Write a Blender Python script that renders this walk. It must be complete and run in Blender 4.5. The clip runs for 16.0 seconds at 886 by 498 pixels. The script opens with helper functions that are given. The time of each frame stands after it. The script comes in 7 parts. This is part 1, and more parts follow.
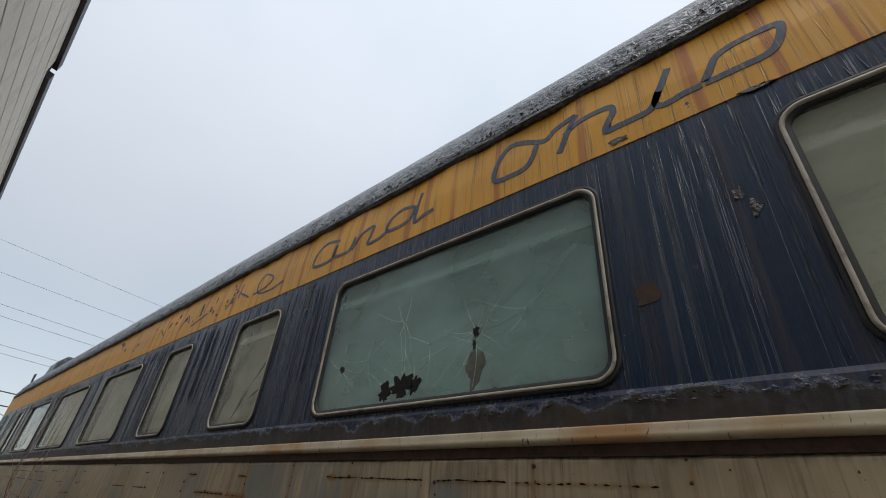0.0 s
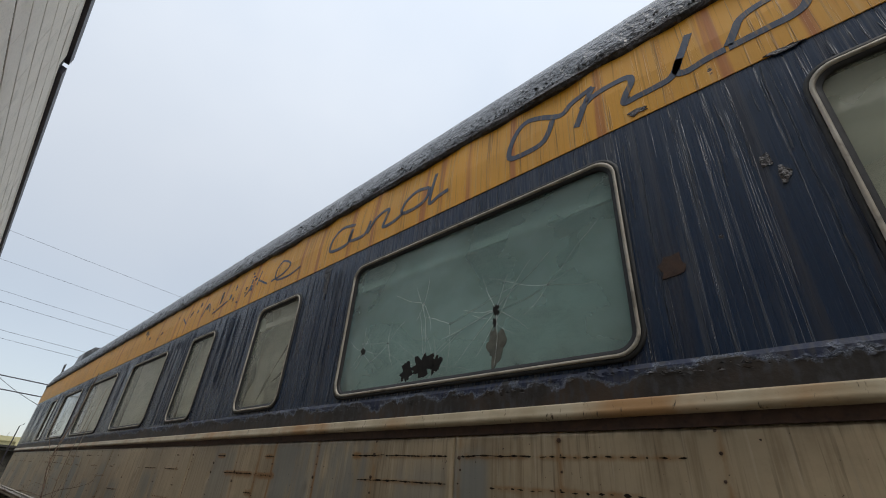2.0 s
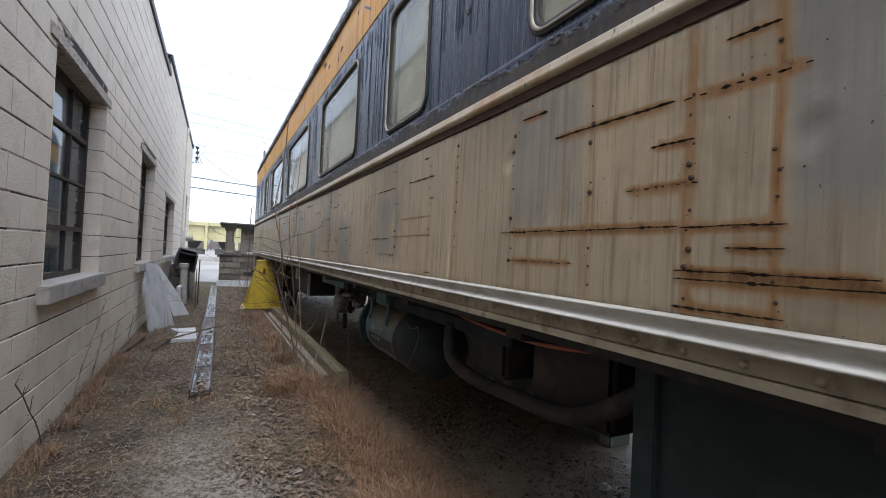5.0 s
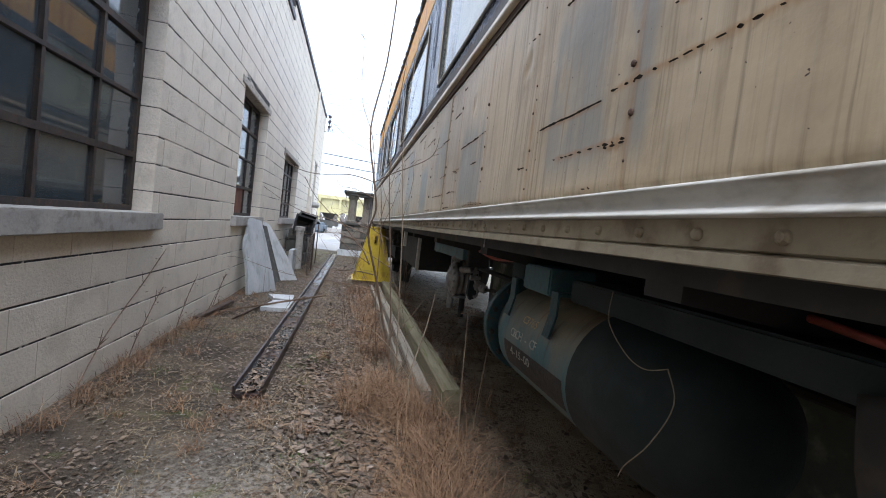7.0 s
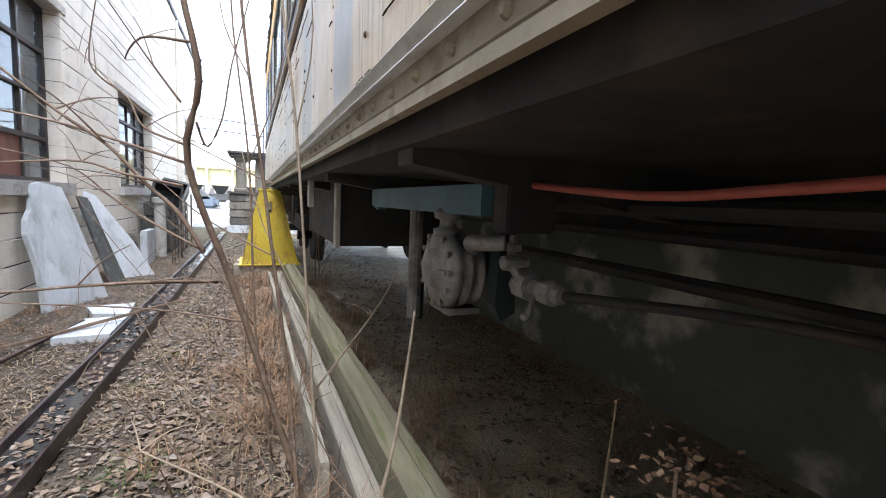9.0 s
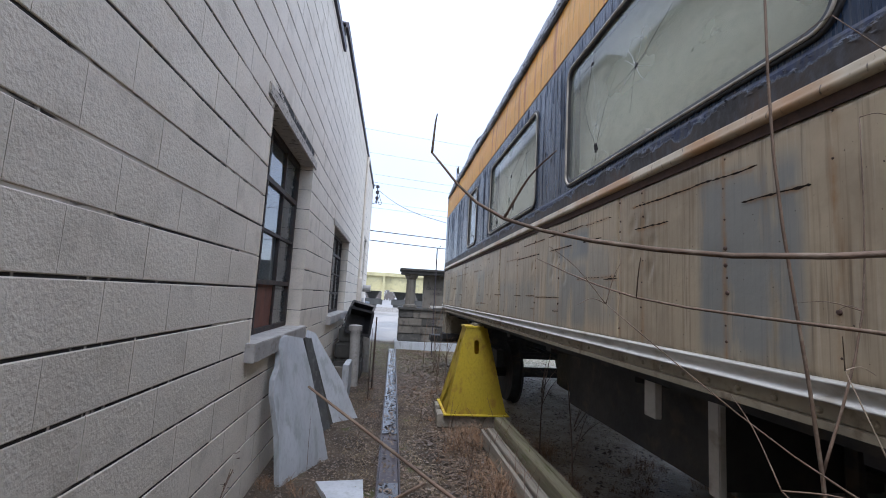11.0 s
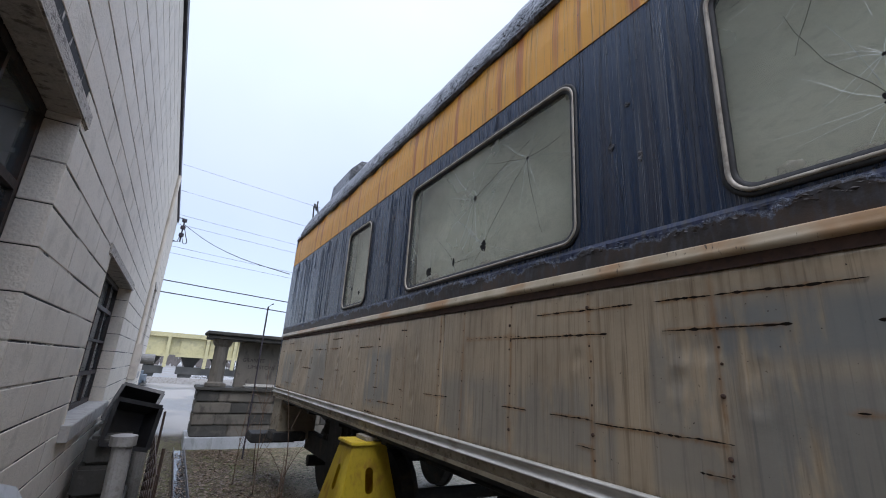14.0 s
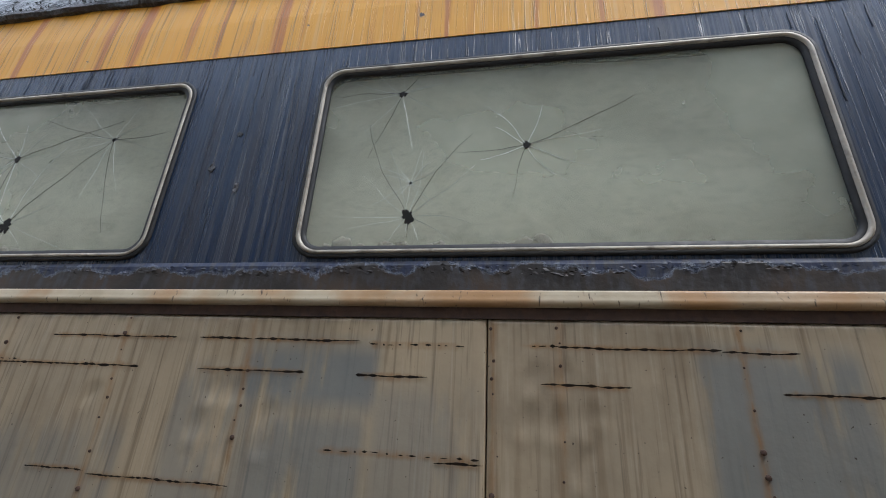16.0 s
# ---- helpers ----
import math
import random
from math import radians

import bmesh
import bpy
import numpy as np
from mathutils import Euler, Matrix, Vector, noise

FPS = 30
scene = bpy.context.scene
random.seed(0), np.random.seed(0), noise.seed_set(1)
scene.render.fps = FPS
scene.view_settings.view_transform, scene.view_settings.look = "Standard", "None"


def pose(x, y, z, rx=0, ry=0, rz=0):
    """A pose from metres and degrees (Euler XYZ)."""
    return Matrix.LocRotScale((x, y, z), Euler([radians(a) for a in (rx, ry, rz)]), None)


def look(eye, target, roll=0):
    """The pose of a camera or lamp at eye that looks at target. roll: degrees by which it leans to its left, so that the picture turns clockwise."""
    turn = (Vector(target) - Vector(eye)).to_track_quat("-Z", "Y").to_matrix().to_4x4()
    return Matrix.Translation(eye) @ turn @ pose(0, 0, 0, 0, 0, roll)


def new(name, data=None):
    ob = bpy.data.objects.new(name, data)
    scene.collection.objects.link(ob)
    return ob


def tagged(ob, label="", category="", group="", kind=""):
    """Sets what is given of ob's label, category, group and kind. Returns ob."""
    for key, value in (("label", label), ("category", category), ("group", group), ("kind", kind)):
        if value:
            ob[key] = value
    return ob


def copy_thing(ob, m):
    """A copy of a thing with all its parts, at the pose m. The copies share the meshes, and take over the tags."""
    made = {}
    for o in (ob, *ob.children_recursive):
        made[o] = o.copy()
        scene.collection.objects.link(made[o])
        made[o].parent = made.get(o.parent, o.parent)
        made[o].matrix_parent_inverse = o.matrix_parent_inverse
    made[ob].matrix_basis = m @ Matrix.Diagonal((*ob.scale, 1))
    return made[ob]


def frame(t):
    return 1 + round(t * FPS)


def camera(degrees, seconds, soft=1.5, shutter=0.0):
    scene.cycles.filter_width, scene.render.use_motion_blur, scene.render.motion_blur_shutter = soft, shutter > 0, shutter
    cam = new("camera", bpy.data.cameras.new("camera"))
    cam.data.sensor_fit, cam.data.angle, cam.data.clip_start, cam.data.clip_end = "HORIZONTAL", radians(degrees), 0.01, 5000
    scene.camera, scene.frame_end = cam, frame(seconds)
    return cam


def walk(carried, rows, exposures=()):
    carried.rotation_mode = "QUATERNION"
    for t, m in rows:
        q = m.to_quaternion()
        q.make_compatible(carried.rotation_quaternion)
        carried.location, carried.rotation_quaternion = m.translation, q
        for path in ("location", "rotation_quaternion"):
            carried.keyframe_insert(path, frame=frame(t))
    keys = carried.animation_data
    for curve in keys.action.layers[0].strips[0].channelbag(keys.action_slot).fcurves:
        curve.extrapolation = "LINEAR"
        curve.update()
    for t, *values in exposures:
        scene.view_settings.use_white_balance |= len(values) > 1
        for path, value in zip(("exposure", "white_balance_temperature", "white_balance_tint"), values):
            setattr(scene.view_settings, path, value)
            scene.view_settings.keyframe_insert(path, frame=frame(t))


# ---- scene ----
EXPOSURES = [(0, 0.12, 6700, 9), (2.0, 0.16, 6650, 9), (2.5, 0.12, 6650, 10), (3.0, 0.42, 6650, 10), (3.5, 0.5, 6450, 12), (5.2, 1.22, 6150, 13), (7.3, 1.55, 5950, 12), (8.0, 1.66, 5950, 12), (8.6, 2.0, 5950, 12), (9.2, 2.45, 5950, 12), (10.0, 2.02, 6100, 10), (10.2, 1.75, 6000, 12), (12.3, 0.75, 5700, 16), (14.5, 0.56, 5900, 15), (15.2, 0.75, 5950, 14), (16.0, 1.2, 6000, 11)]
cam = camera(91.3, 16.0, 1.0)
PATH = [
    (0, (-1.328, 0.505, 1.711), (-0.094, 1.676, 2.763), 5.2),
    (0.5, (-1.332, 0.511, 1.702), (-0.123, 1.715, 2.746), 5.2),
    (1, (-1.333, 0.516, 1.698), (-0.131, 1.733, 2.734), 5.1),
    (1.5, (-1.337, 0.517, 1.702), (-0.124, 1.744, 2.716), 4.9),
    (2, (-1.332, 0.533, 1.697), (-0.104, 1.766, 2.682), 4.4),
    (2.5, (-1.332, 0.641, 1.647), (-0.067, 1.938, 2.495), 4.7),
    (3, (-1.256, 0.886, 1.594), (-0.003, 2.303, 2.245), 4.8),
    (3.5, (-1.133, 1.285, 1.581), (0.011, 2.817, 2.168), 4.5),
    (4, (-1.099, 1.767, 1.495), (-0.045, 3.403, 1.956), 5.5),
    (4.5, (-1.006, 2.219, 1.419), (-0.044, 3.961, 1.62), 3.8),
    (5, (-0.92, 2.672, 1.347), (0.007, 4.444, 1.378), 2.8),
    (5.2, (-0.877, 2.812, 1.316), (0.038, 4.59, 1.319), 2.3),
    (7.3, (-0.391, 4.628, 1.093), (-0.068, 6.599, 0.99), 5.0),
    (7.5, (-0.339, 4.831, 1.066), (-0.03, 6.804, 0.949), 3.0),
    (8, (-0.273, 5.329, 1.03), (0.38, 7.215, 0.892), -2.3),
    (8.5, (-0.224, 5.777, 1.001), (0.539, 7.613, 0.783), -1.0),
    (9, (-0.226, 6.172, 0.987), (0.576, 7.992, 0.779), 2.6),
    (9.5, (-0.263, 6.535, 1.046), (0.517, 8.37, 0.885), 3.3),
    (10, (-0.456, 6.679, 1.272), (0.041, 8.617, 1.27), 2.7),
    (10.2, (-0.619, 6.731, 1.388), (-0.414, 8.719, 1.465), 3.5),
    (12.3, (-1.166, 8.204, 1.366), (-0.566, 10.083, 1.696), 2.3),
    (12.5, (-1.153, 8.354, 1.405), (-0.41, 10.178, 1.752), 1.9),
    (13, (-1.133, 8.74, 1.459), (-0.34, 10.53, 1.871), 4.1),
    (13.5, (-1.202, 8.968, 1.507), (-0.362, 10.726, 1.958), 4.7),
    (14, (-1.314, 9.112, 1.553), (-0.347, 10.772, 2.109), 3.6),
    (14.5, (-1.317, 9.166, 1.561), (-0.079, 10.622, 2.151), 5.0),
    (15, (-1.275, 9.118, 1.58), (0.23, 10.269, 2.219), 4.5),
    (15.5, (-1.252, 9.047, 1.598), (0.462, 9.809, 2.292), 3.6),
    (16, (-1.236, 8.98, 1.617), (0.594, 9.313, 2.353), 3.1),
]
walk(cam, [(t, look(eye, target, roll)) for t, eye, target, roll in PATH], EXPOSURES)

# ---------------------------------------------------------------- world and light
world = bpy.data.worlds.new("overcast")
scene.world = world
world.use_nodes = True
wn = world.node_tree
wn.nodes.clear()


def wnode(kind, **kw):
    n = wn.nodes.new(kind)
    for k, v in kw.items():
        n.inputs[k].default_value = v
    return n


sky = wnode("ShaderNodeTexSky")
sky.sky_type, sky.sun_disc, sky.sun_elevation, sky.sun_rotation = "NISHITA", False, radians(62), radians(185)
sky_bg = wnode("ShaderNodeBackground", Strength=0.05)
cloud_bg = wnode("ShaderNodeBackground", Strength=0.80)
coord = wnode("ShaderNodeTexCoord")
cloud = wnode("ShaderNodeTexNoise", Scale=1.6, Detail=4.0, Roughness=0.5)
ramp = wnode("ShaderNodeValToRGB")
ramp.color_ramp.elements[0].color = (0.71, 0.78, 0.87, 1)
ramp.color_ramp.elements[1].color = (0.86, 0.90, 0.95, 1)
ramp.color_ramp.elements[0].position, ramp.color_ramp.elements[1].position = 0.3, 0.72
adder = wnode("ShaderNodeAddShader")
world_out = wnode("ShaderNodeOutputWorld")
wn.links.new(coord.outputs["Generated"], cloud.inputs["Vector"])
wn.links.new(cloud.outputs["Fac"], ramp.inputs["Fac"])
wn.links.new(ramp.outputs["Color"], cloud_bg.inputs["Color"])
# an overcast sky is brightest overhead
parts_of_ray = wnode("ShaderNodeSeparateXYZ")
lift = wnode("ShaderNodeMapRange")
lift.interpolation_type = "SMOOTHSTEP"
lift.inputs["From Min"].default_value, lift.inputs["From Max"].default_value = 0.2, 1.0
lift.inputs["To Min"].default_value, lift.inputs["To Max"].default_value = 0.48, 0.92
wn.links.new(coord.outputs["Generated"], parts_of_ray.inputs[0])
wn.links.new(parts_of_ray.outputs[2], lift.inputs["Value"])
wn.links.new(lift.outputs[0], cloud_bg.inputs["Strength"])
wn.links.new(sky.outputs["Color"], sky_bg.inputs["Color"])
wn.links.new(sky_bg.outputs[0], adder.inputs[0])
wn.links.new(cloud_bg.outputs[0], adder.inputs[1])
wn.links.new(adder.outputs[0], world_out.inputs["Surface"])

sun_data = bpy.data.lights.new("sun", "SUN")
sun_data.energy, sun_data.angle, sun_data.color = 1.5, radians(35), (1.0, 0.96, 0.90)
sun = new("sun", sun_data)
sun.matrix_world = look((-1.5, -6.5, 13), (0, 0, 0))

# ---------------------------------------------------------------- material helpers


class Mat:
    """A node material with short helpers; coordinates are world metres."""

    def __init__(self, name, rough=0.7, metal=0.0):
        self.m = bpy.data.materials.new(name)
        self.m.use_nodes = True
        self.nt = self.m.node_tree
        self.b = self.nt.nodes["Principled BSDF"]
        self.b.inputs["Roughness"].default_value = rough
        self.b.inputs["Metallic"].default_value = metal
        self.pos = self.nt.nodes.new("ShaderNodeNewGeometry").outputs["Position"]

    def set(self, sock, v):
        if isinstance(v, bpy.types.NodeSocket):
            self.nt.links.new(v, sock)
        else:
            sock.default_value = v

    def scaled(self, s):
        n = self.nt.nodes.new("ShaderNodeMapping")
        n.inputs["Scale"].default_value = s
        self.nt.links.new(self.pos, n.inputs["Vector"])
        return n.outputs[0]

    def noise(self, scale, stretch=None, detail=4.0, rough=0.55, dist=0.0):
        n = self.nt.nodes.new("ShaderNodeTexNoise")
        n.inputs["Scale"].default_value, n.inputs["Detail"].default_value = scale, detail
        n.inputs["Roughness"].default_value, n.inputs["Distortion"].default_value = rough, dist
        self.nt.links.new(self.scaled(stretch) if stretch else self.pos, n.inputs["Vector"])
        return n.outputs["Fac"]

    def step(self, v, lo, hi):
        n = self.nt.nodes.new("ShaderNodeMapRange")
        n.interpolation_type = "SMOOTHSTEP"
        self.set(n.inputs["Value"], v)
        n.inputs["From Min"].default_value, n.inputs["From Max"].default_value = lo, hi
        return n.outputs[0]

    def math(self, op, a, b=0.0):
        n = self.nt.nodes.new("ShaderNodeMath")
        n.operation = op
        self.set(n.inputs[0], a)
        self.set(n.inputs[1], b)
        return n.outputs[0]

    def mix(self, f, a, b):
        n = self.nt.nodes.new("ShaderNodeMix")
        n.data_type = "RGBA"
        self.set(n.inputs["Factor"], f)
        for sock, c in ((n.inputs[6], a), (n.inputs[7], b)):
            self.set(sock, c if isinstance(c, bpy.types.NodeSocket) else (*c, 1))
        return n.outputs[2]

    def axis(self, k):
        n = self.nt.nodes.new("ShaderNodeSeparateXYZ")
        self.nt.links.new(self.pos, n.inputs[0])
        return n.outputs[k]

    def random(self):
        return self.nt.nodes.new("ShaderNodeObjectInfo").outputs["Random"]

    def island(self):
        return self.nt.nodes.new("ShaderNodeNewGeometry").outputs["Random Per Island"]

    def color(self, c):
        self.set(self.b.inputs["Base Color"], c if isinstance(c, bpy.types.NodeSocket) else (*c, 1))
        return self

    def rough(self, v):
        self.set(self.b.inputs["Roughness"], v)
        return self

    def bump(self, h, strength=0.4, dist=0.01):
        n = self.nt.nodes.new("ShaderNodeBump")
        n.inputs["Strength"].default_value, n.inputs["Distance"].default_value = strength, dist
        self.set(n.inputs["Height"], h)
        self.nt.links.new(n.outputs[0], self.b.inputs["Normal"])
        return self


def worn(name, c1, c2, c3=None, scale=6.0, fine=60.0, rough=0.7, metal=0.0, bump=0.3, stretch=None, dirt=0.5, vary=False, depth=0.004):
    """A plain weathered surface: two tones, patches of a third, grain and relief."""
    m = Mat(name, rough, metal)
    big, small = m.noise(scale, stretch), m.noise(fine, stretch, 3)
    c = m.mix(m.step(big, 0.3, 0.7), c1, c2)
    if c3:
        c = m.mix(m.math("MULTIPLY", m.step(m.noise(scale * 2.3, stretch, 6), 0.52, 0.68), dirt), c, c3)
    c = m.mix(m.math("MULTIPLY", m.step(small, 0.45, 0.75), 0.35), c, tuple(v * 0.55 for v in c1))
    if vary:
        c = m.mix(m.math("MULTIPLY", m.random(), 0.25), c, tuple(v * 0.75 for v in c2))
    m.color(c)
    m.rough(m.math("ADD", m.math("MULTIPLY", m.noise(scale * 3), 0.3), rough - 0.15))
    m.bump(m.math("ADD", small, m.math("MULTIPLY", big, 0.6)), bump, depth)
    return m.m


# car paint: drips, scabs and chalking
def car_paint(name, base, chalk, drip, rough, rust=None):
    m = Mat(name, rough)
    streak = m.noise(5.0, (0, 7, 0.12), 5)
    fine = m.noise(14.0, (0, 6, 0.12), 4, 0.6)

    def runs(scale, width, seed):
        n = m.noise(scale, (0, 9, 0.11), 3, 0.5, 0.0)
        return m.math("SUBTRACT", 1.0, m.step(m.math("ABSOLUTE", m.math("SUBTRACT", n, seed)), 0.0, width))

    run_a, run_b = runs(2.1, 0.012, 0.47), runs(2.9, 0.010, 0.55)
    c = m.mix(m.step(m.noise(1.3), 0.35, 0.7), base, chalk)
    c = m.mix(m.math("MULTIPLY", m.step(streak, 0.53, 0.66), 0.45), c, drip)
    c = m.mix(m.math("MULTIPLY", m.step(fine, 0.56, 0.68), 0.5), c, tuple(v * 0.45 for v in base))
    if rust:
        c = m.mix(m.math("MULTIPLY", m.step(m.noise(1.9, (0, 6, 0.18), 5), 0.53, 0.64), 0.75), c, rust)
    c = m.mix(m.math("MULTIPLY", run_a, 0.7), c, tuple(v * 0.3 for v in base))
    c = m.mix(m.math("MULTIPLY", run_b, 0.5), c, drip)
    scab = m.step(m.noise(11.0, None, 7, 0.65), 0.68, 0.70)
    c = m.mix(scab, c, (0.045, 0.035, 0.03))
    m.color(c)
    m.rough(m.math("ADD", m.math("MULTIPLY", fine, 0.35), rough - 0.15))
    relief = m.math("ADD", m.math("MULTIPLY", run_a, 1.0), m.math("MULTIPLY", run_b, 0.8))
    m.bump(m.math("ADD", m.math("MULTIPLY", fine, 0.5), m.math("SUBTRACT", relief, scab)), 0.5, 0.004)
    return m.m


M_BLUE = car_paint("blue_car_paint", (0.010, 0.026, 0.064), (0.020, 0.041, 0.084), (0.105, 0.11, 0.12), 0.25, (0.034, 0.040, 0.060))
M_BLUERUN = worn("thick_blue_runs", (0.006, 0.012, 0.028), (0.025, 0.04, 0.07), (0.12, 0.12, 0.12), 9, 60, 0.35, 0, 0.3, (1, 6, 0.6), 0.6)
M_YELLOW = car_paint("yellow_car_paint", (0.78, 0.37, 0.018), (0.68, 0.33, 0.03), (0.74, 0.46, 0.14), 0.45, (0.40, 0.10, 0.02))


def peeling_belt():
    m = Mat("peeling_blue_belt", 0.5)
    edge = m.noise(6.0, None, 7, 0.65)
    line = m.math("ADD", m.math("MULTIPLY", m.math("SUBTRACT", m.axis(2), 2.05), 11.0), m.math("MULTIPLY", m.math("SUBTRACT", edge, 0.5), 2.6))
    keep = m.step(line, -0.03, 0.03)
    # pale blue-grey rim paints a highlight along the peeling edge
    rim = m.math("MULTIPLY", m.step(line, -0.12, 0.0), m.math("SUBTRACT", 1.0, m.step(line, 0.0, 0.12)))
    grain = m.noise(40, (1, 1, 0.4), 5)
    blue = m.mix(m.step(m.noise(12, (1, 6, 0.3)), 0.45, 0.65), (0.02, 0.03, 0.075), (0.05, 0.06, 0.095))
    primer = m.mix(m.step(m.noise(3.0), 0.4, 0.65), (0.03, 0.026, 0.024), (0.07, 0.048, 0.034))
    c = m.mix(m.step(grain, 0.45, 0.7), m.mix(keep, primer, blue), (0.06, 0.06, 0.065))
    m.color(m.mix(m.math("MULTIPLY", rim, 0.8), c, (0.20, 0.23, 0.30)))
    m.bump(m.math("ADD", m.math("MULTIPLY", keep, 0.7), m.math("MULTIPLY", m.noise(26, None, 6), 0.5)), 0.8, 0.006)
    return m.m


M_BELT = peeling_belt()


def stained_panel():
    """Tan weathered steel: grey blocks, brown runs, cracked horizontal lines, rust round fastener columns."""
    m = Mat("stained_steel_panel", 0.5)
    c = m.mix(m.step(m.noise(1.1), 0.35, 0.65), (0.55, 0.445, 0.30), (0.43, 0.355, 0.25))
    def attr(name):
        n = m.nt.nodes.new("ShaderNodeAttribute")
        n.attribute_name = name
        return n.outputs["Fac"]

    c = m.mix(m.math("MULTIPLY", m.step(m.noise(7, (1, 5, 0.22), 5), 0.50, 0.68), 0.6), c, (0.27, 0.20, 0.125))
    c = m.mix(m.math("MULTIPLY", m.step(m.noise(9, (1, 7, 0.12), 4), 0.54, 0.76), 0.6), c, (0.17, 0.12, 0.075))
    c = m.mix(m.math("MULTIPLY", m.step(m.noise(16, (1, 4, 0.15), 4), 0.55, 0.7), 0.35), c, (0.62, 0.55, 0.43))
    c = m.mix(m.math("MULTIPLY", m.step(m.noise(1.6, (1, 0.9, 0.7), 7, 0.65), 0.44, 0.66), 0.6), c, (0.235, 0.18, 0.12))
    c = m.mix(m.math("MULTIPLY", m.step(m.noise(24, (0, 3, 0.10), 3, 0.6), 0.56, 0.70), 0.45), c, (0.12, 0.085, 0.055))
    # grey worn blocks with upright edges
    grey = m.math("MULTIPLY", attr("grey"), m.step(m.noise(3.0, (1, 2.2, 0.5), 5, 0.62), 0.34, 0.50))
    c = m.mix(m.math("MULTIPLY", grey, 0.85), c, m.mix(m.noise(2.6, (1, 1, 0.5)), (0.16, 0.19, 0.205), (0.29, 0.30, 0.285)))
    # rust that spreads from cracks and fasteners, ragged and run downwards
    rag = m.math("ADD", m.math("MULTIPLY", m.noise(11, (1, 2.0, 0.7), 6, 0.7), 0.9), m.math("MULTIPLY", m.noise(38, (1, 2, 0.5), 3), 0.35))
    rust = m.math("MULTIPLY", attr("rust"), rag)
    c = m.mix(m.math("MULTIPLY", m.step(rust, 0.16, 0.46), 0.8), c, (0.33, 0.165, 0.055))
    c = m.mix(m.math("MULTIPLY", m.step(rust, 0.40, 0.72), 0.85), c, (0.125, 0.055, 0.022))
    # darker streaked bands towards the panel's top and bottom edges
    edge_tone = m.math("MULTIPLY", attr("edge_tone"), m.noise(8, (1, 3.0, 0.35), 5, 0.65))
    c = m.mix(m.math("MULTIPLY", m.step(edge_tone, 0.22, 0.6), 0.75), c, (0.10, 0.085, 0.055))
    mark = m.math("MULTIPLY", m.step(rust, 0.55, 0.8), 0.5)
    specks = m.step(m.noise(75, None, 2), 0.72, 0.75)
    c = m.mix(specks, c, (0.06, 0.04, 0.028))
    m.color(c)
    m.rough(m.math("ADD", m.math("MULTIPLY", m.noise(5), 0.3), 0.24))
    m.b.inputs["Metallic"].default_value = 0.2
    m.bump(m.math("SUBTRACT", m.math("ADD", m.math("MULTIPLY", m.noise(2.2), 1.2), m.math("MULTIPLY", m.noise(24, None, 5, 0.6), 0.25)), m.math("MULTIPLY", mark, 0.9)), 0.5, 0.008)
    return m.m


M_PANEL = stained_panel()


def rail_paint():
    m = Mat("cream_moulding", 0.36)
    c = m.mix(m.step(m.noise(3.0, (1, 2, 1)), 0.35, 0.65), (0.50, 0.43, 0.31), (0.40, 0.33, 0.22))
    c = m.mix(m.math("MULTIPLY", m.step(m.noise(1.6, (1, 1, 1), 5), 0.48, 0.62), 0.75), c, (0.36, 0.17, 0.045))
    c = m.mix(m.step(m.noise(30, (1, 3, 1)), 0.62, 0.72), c, (0.08, 0.06, 0.04))
    m.color(c).bump(m.noise(30), 0.3, 0.003)
    return m.m


M_RAIL = rail_paint()
M_SILL = worn("dull_silver_moulding", (0.56, 0.54, 0.49), (0.46, 0.44, 0.39), (0.22, 0.17, 0.11), 4, 40, 0.48, 0.3, 0.25, (1, 0.6, 1), 0.6)
M_SILLPLATE = worn("tan_sill_plate", (0.36, 0.31, 0.22), (0.27, 0.23, 0.165), (0.12, 0.08, 0.045), 5, 50, 0.6, 0.1, 0.4, (1, 1, 1), 0.7)
M_ROOF = worn("tarred_roof", (0.04, 0.042, 0.047), (0.16, 0.165, 0.175), (0.015, 0.015, 0.015), 7, 30, 0.30, 0.0, 1.0, None, 0.85, depth=0.03)
M_DRIP = worn("flaking_drip_rail", (0.022, 0.02, 0.02), (0.06, 0.05, 0.05), (0.16, 0.16, 0.17), 14, 60, 0.5, 0.0, 0.9, None, 0.7, depth=0.02)
M_FRAME = worn("window_frame_metal", (0.50, 0.46, 0.39), (0.36, 0.32, 0.26), (0.05, 0.045, 0.04), 9, 60, 0.5, 0.15, 0.3)
M_RUBBER = worn("black_rubber", (0.012, 0.012, 0.013), (0.02, 0.02, 0.02), None, 10, 60, 0.6)
M_UNDER = worn("black_underframe", (0.018, 0.019, 0.02), (0.036, 0.034, 0.031), (0.085, 0.062, 0.042), 3, 25, 0.75, 0.0, 0.5)
M_TEAL = worn("teal_grey_steel", (0.07, 0.15, 0.17), (0.055, 0.11, 0.125), (0.10, 0.08, 0.06), 5, 40, 0.55, 0.1, 0.4)
M_TEALWORN = worn("chipped_teal_steel", (0.022, 0.062, 0.075), (0.032, 0.075, 0.085), (0.07, 0.06, 0.045), 14, 60, 0.5, 0.1, 0.5, None, 0.8)
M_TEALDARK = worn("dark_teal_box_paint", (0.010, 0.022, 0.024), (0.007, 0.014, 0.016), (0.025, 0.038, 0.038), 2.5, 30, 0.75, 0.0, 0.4)


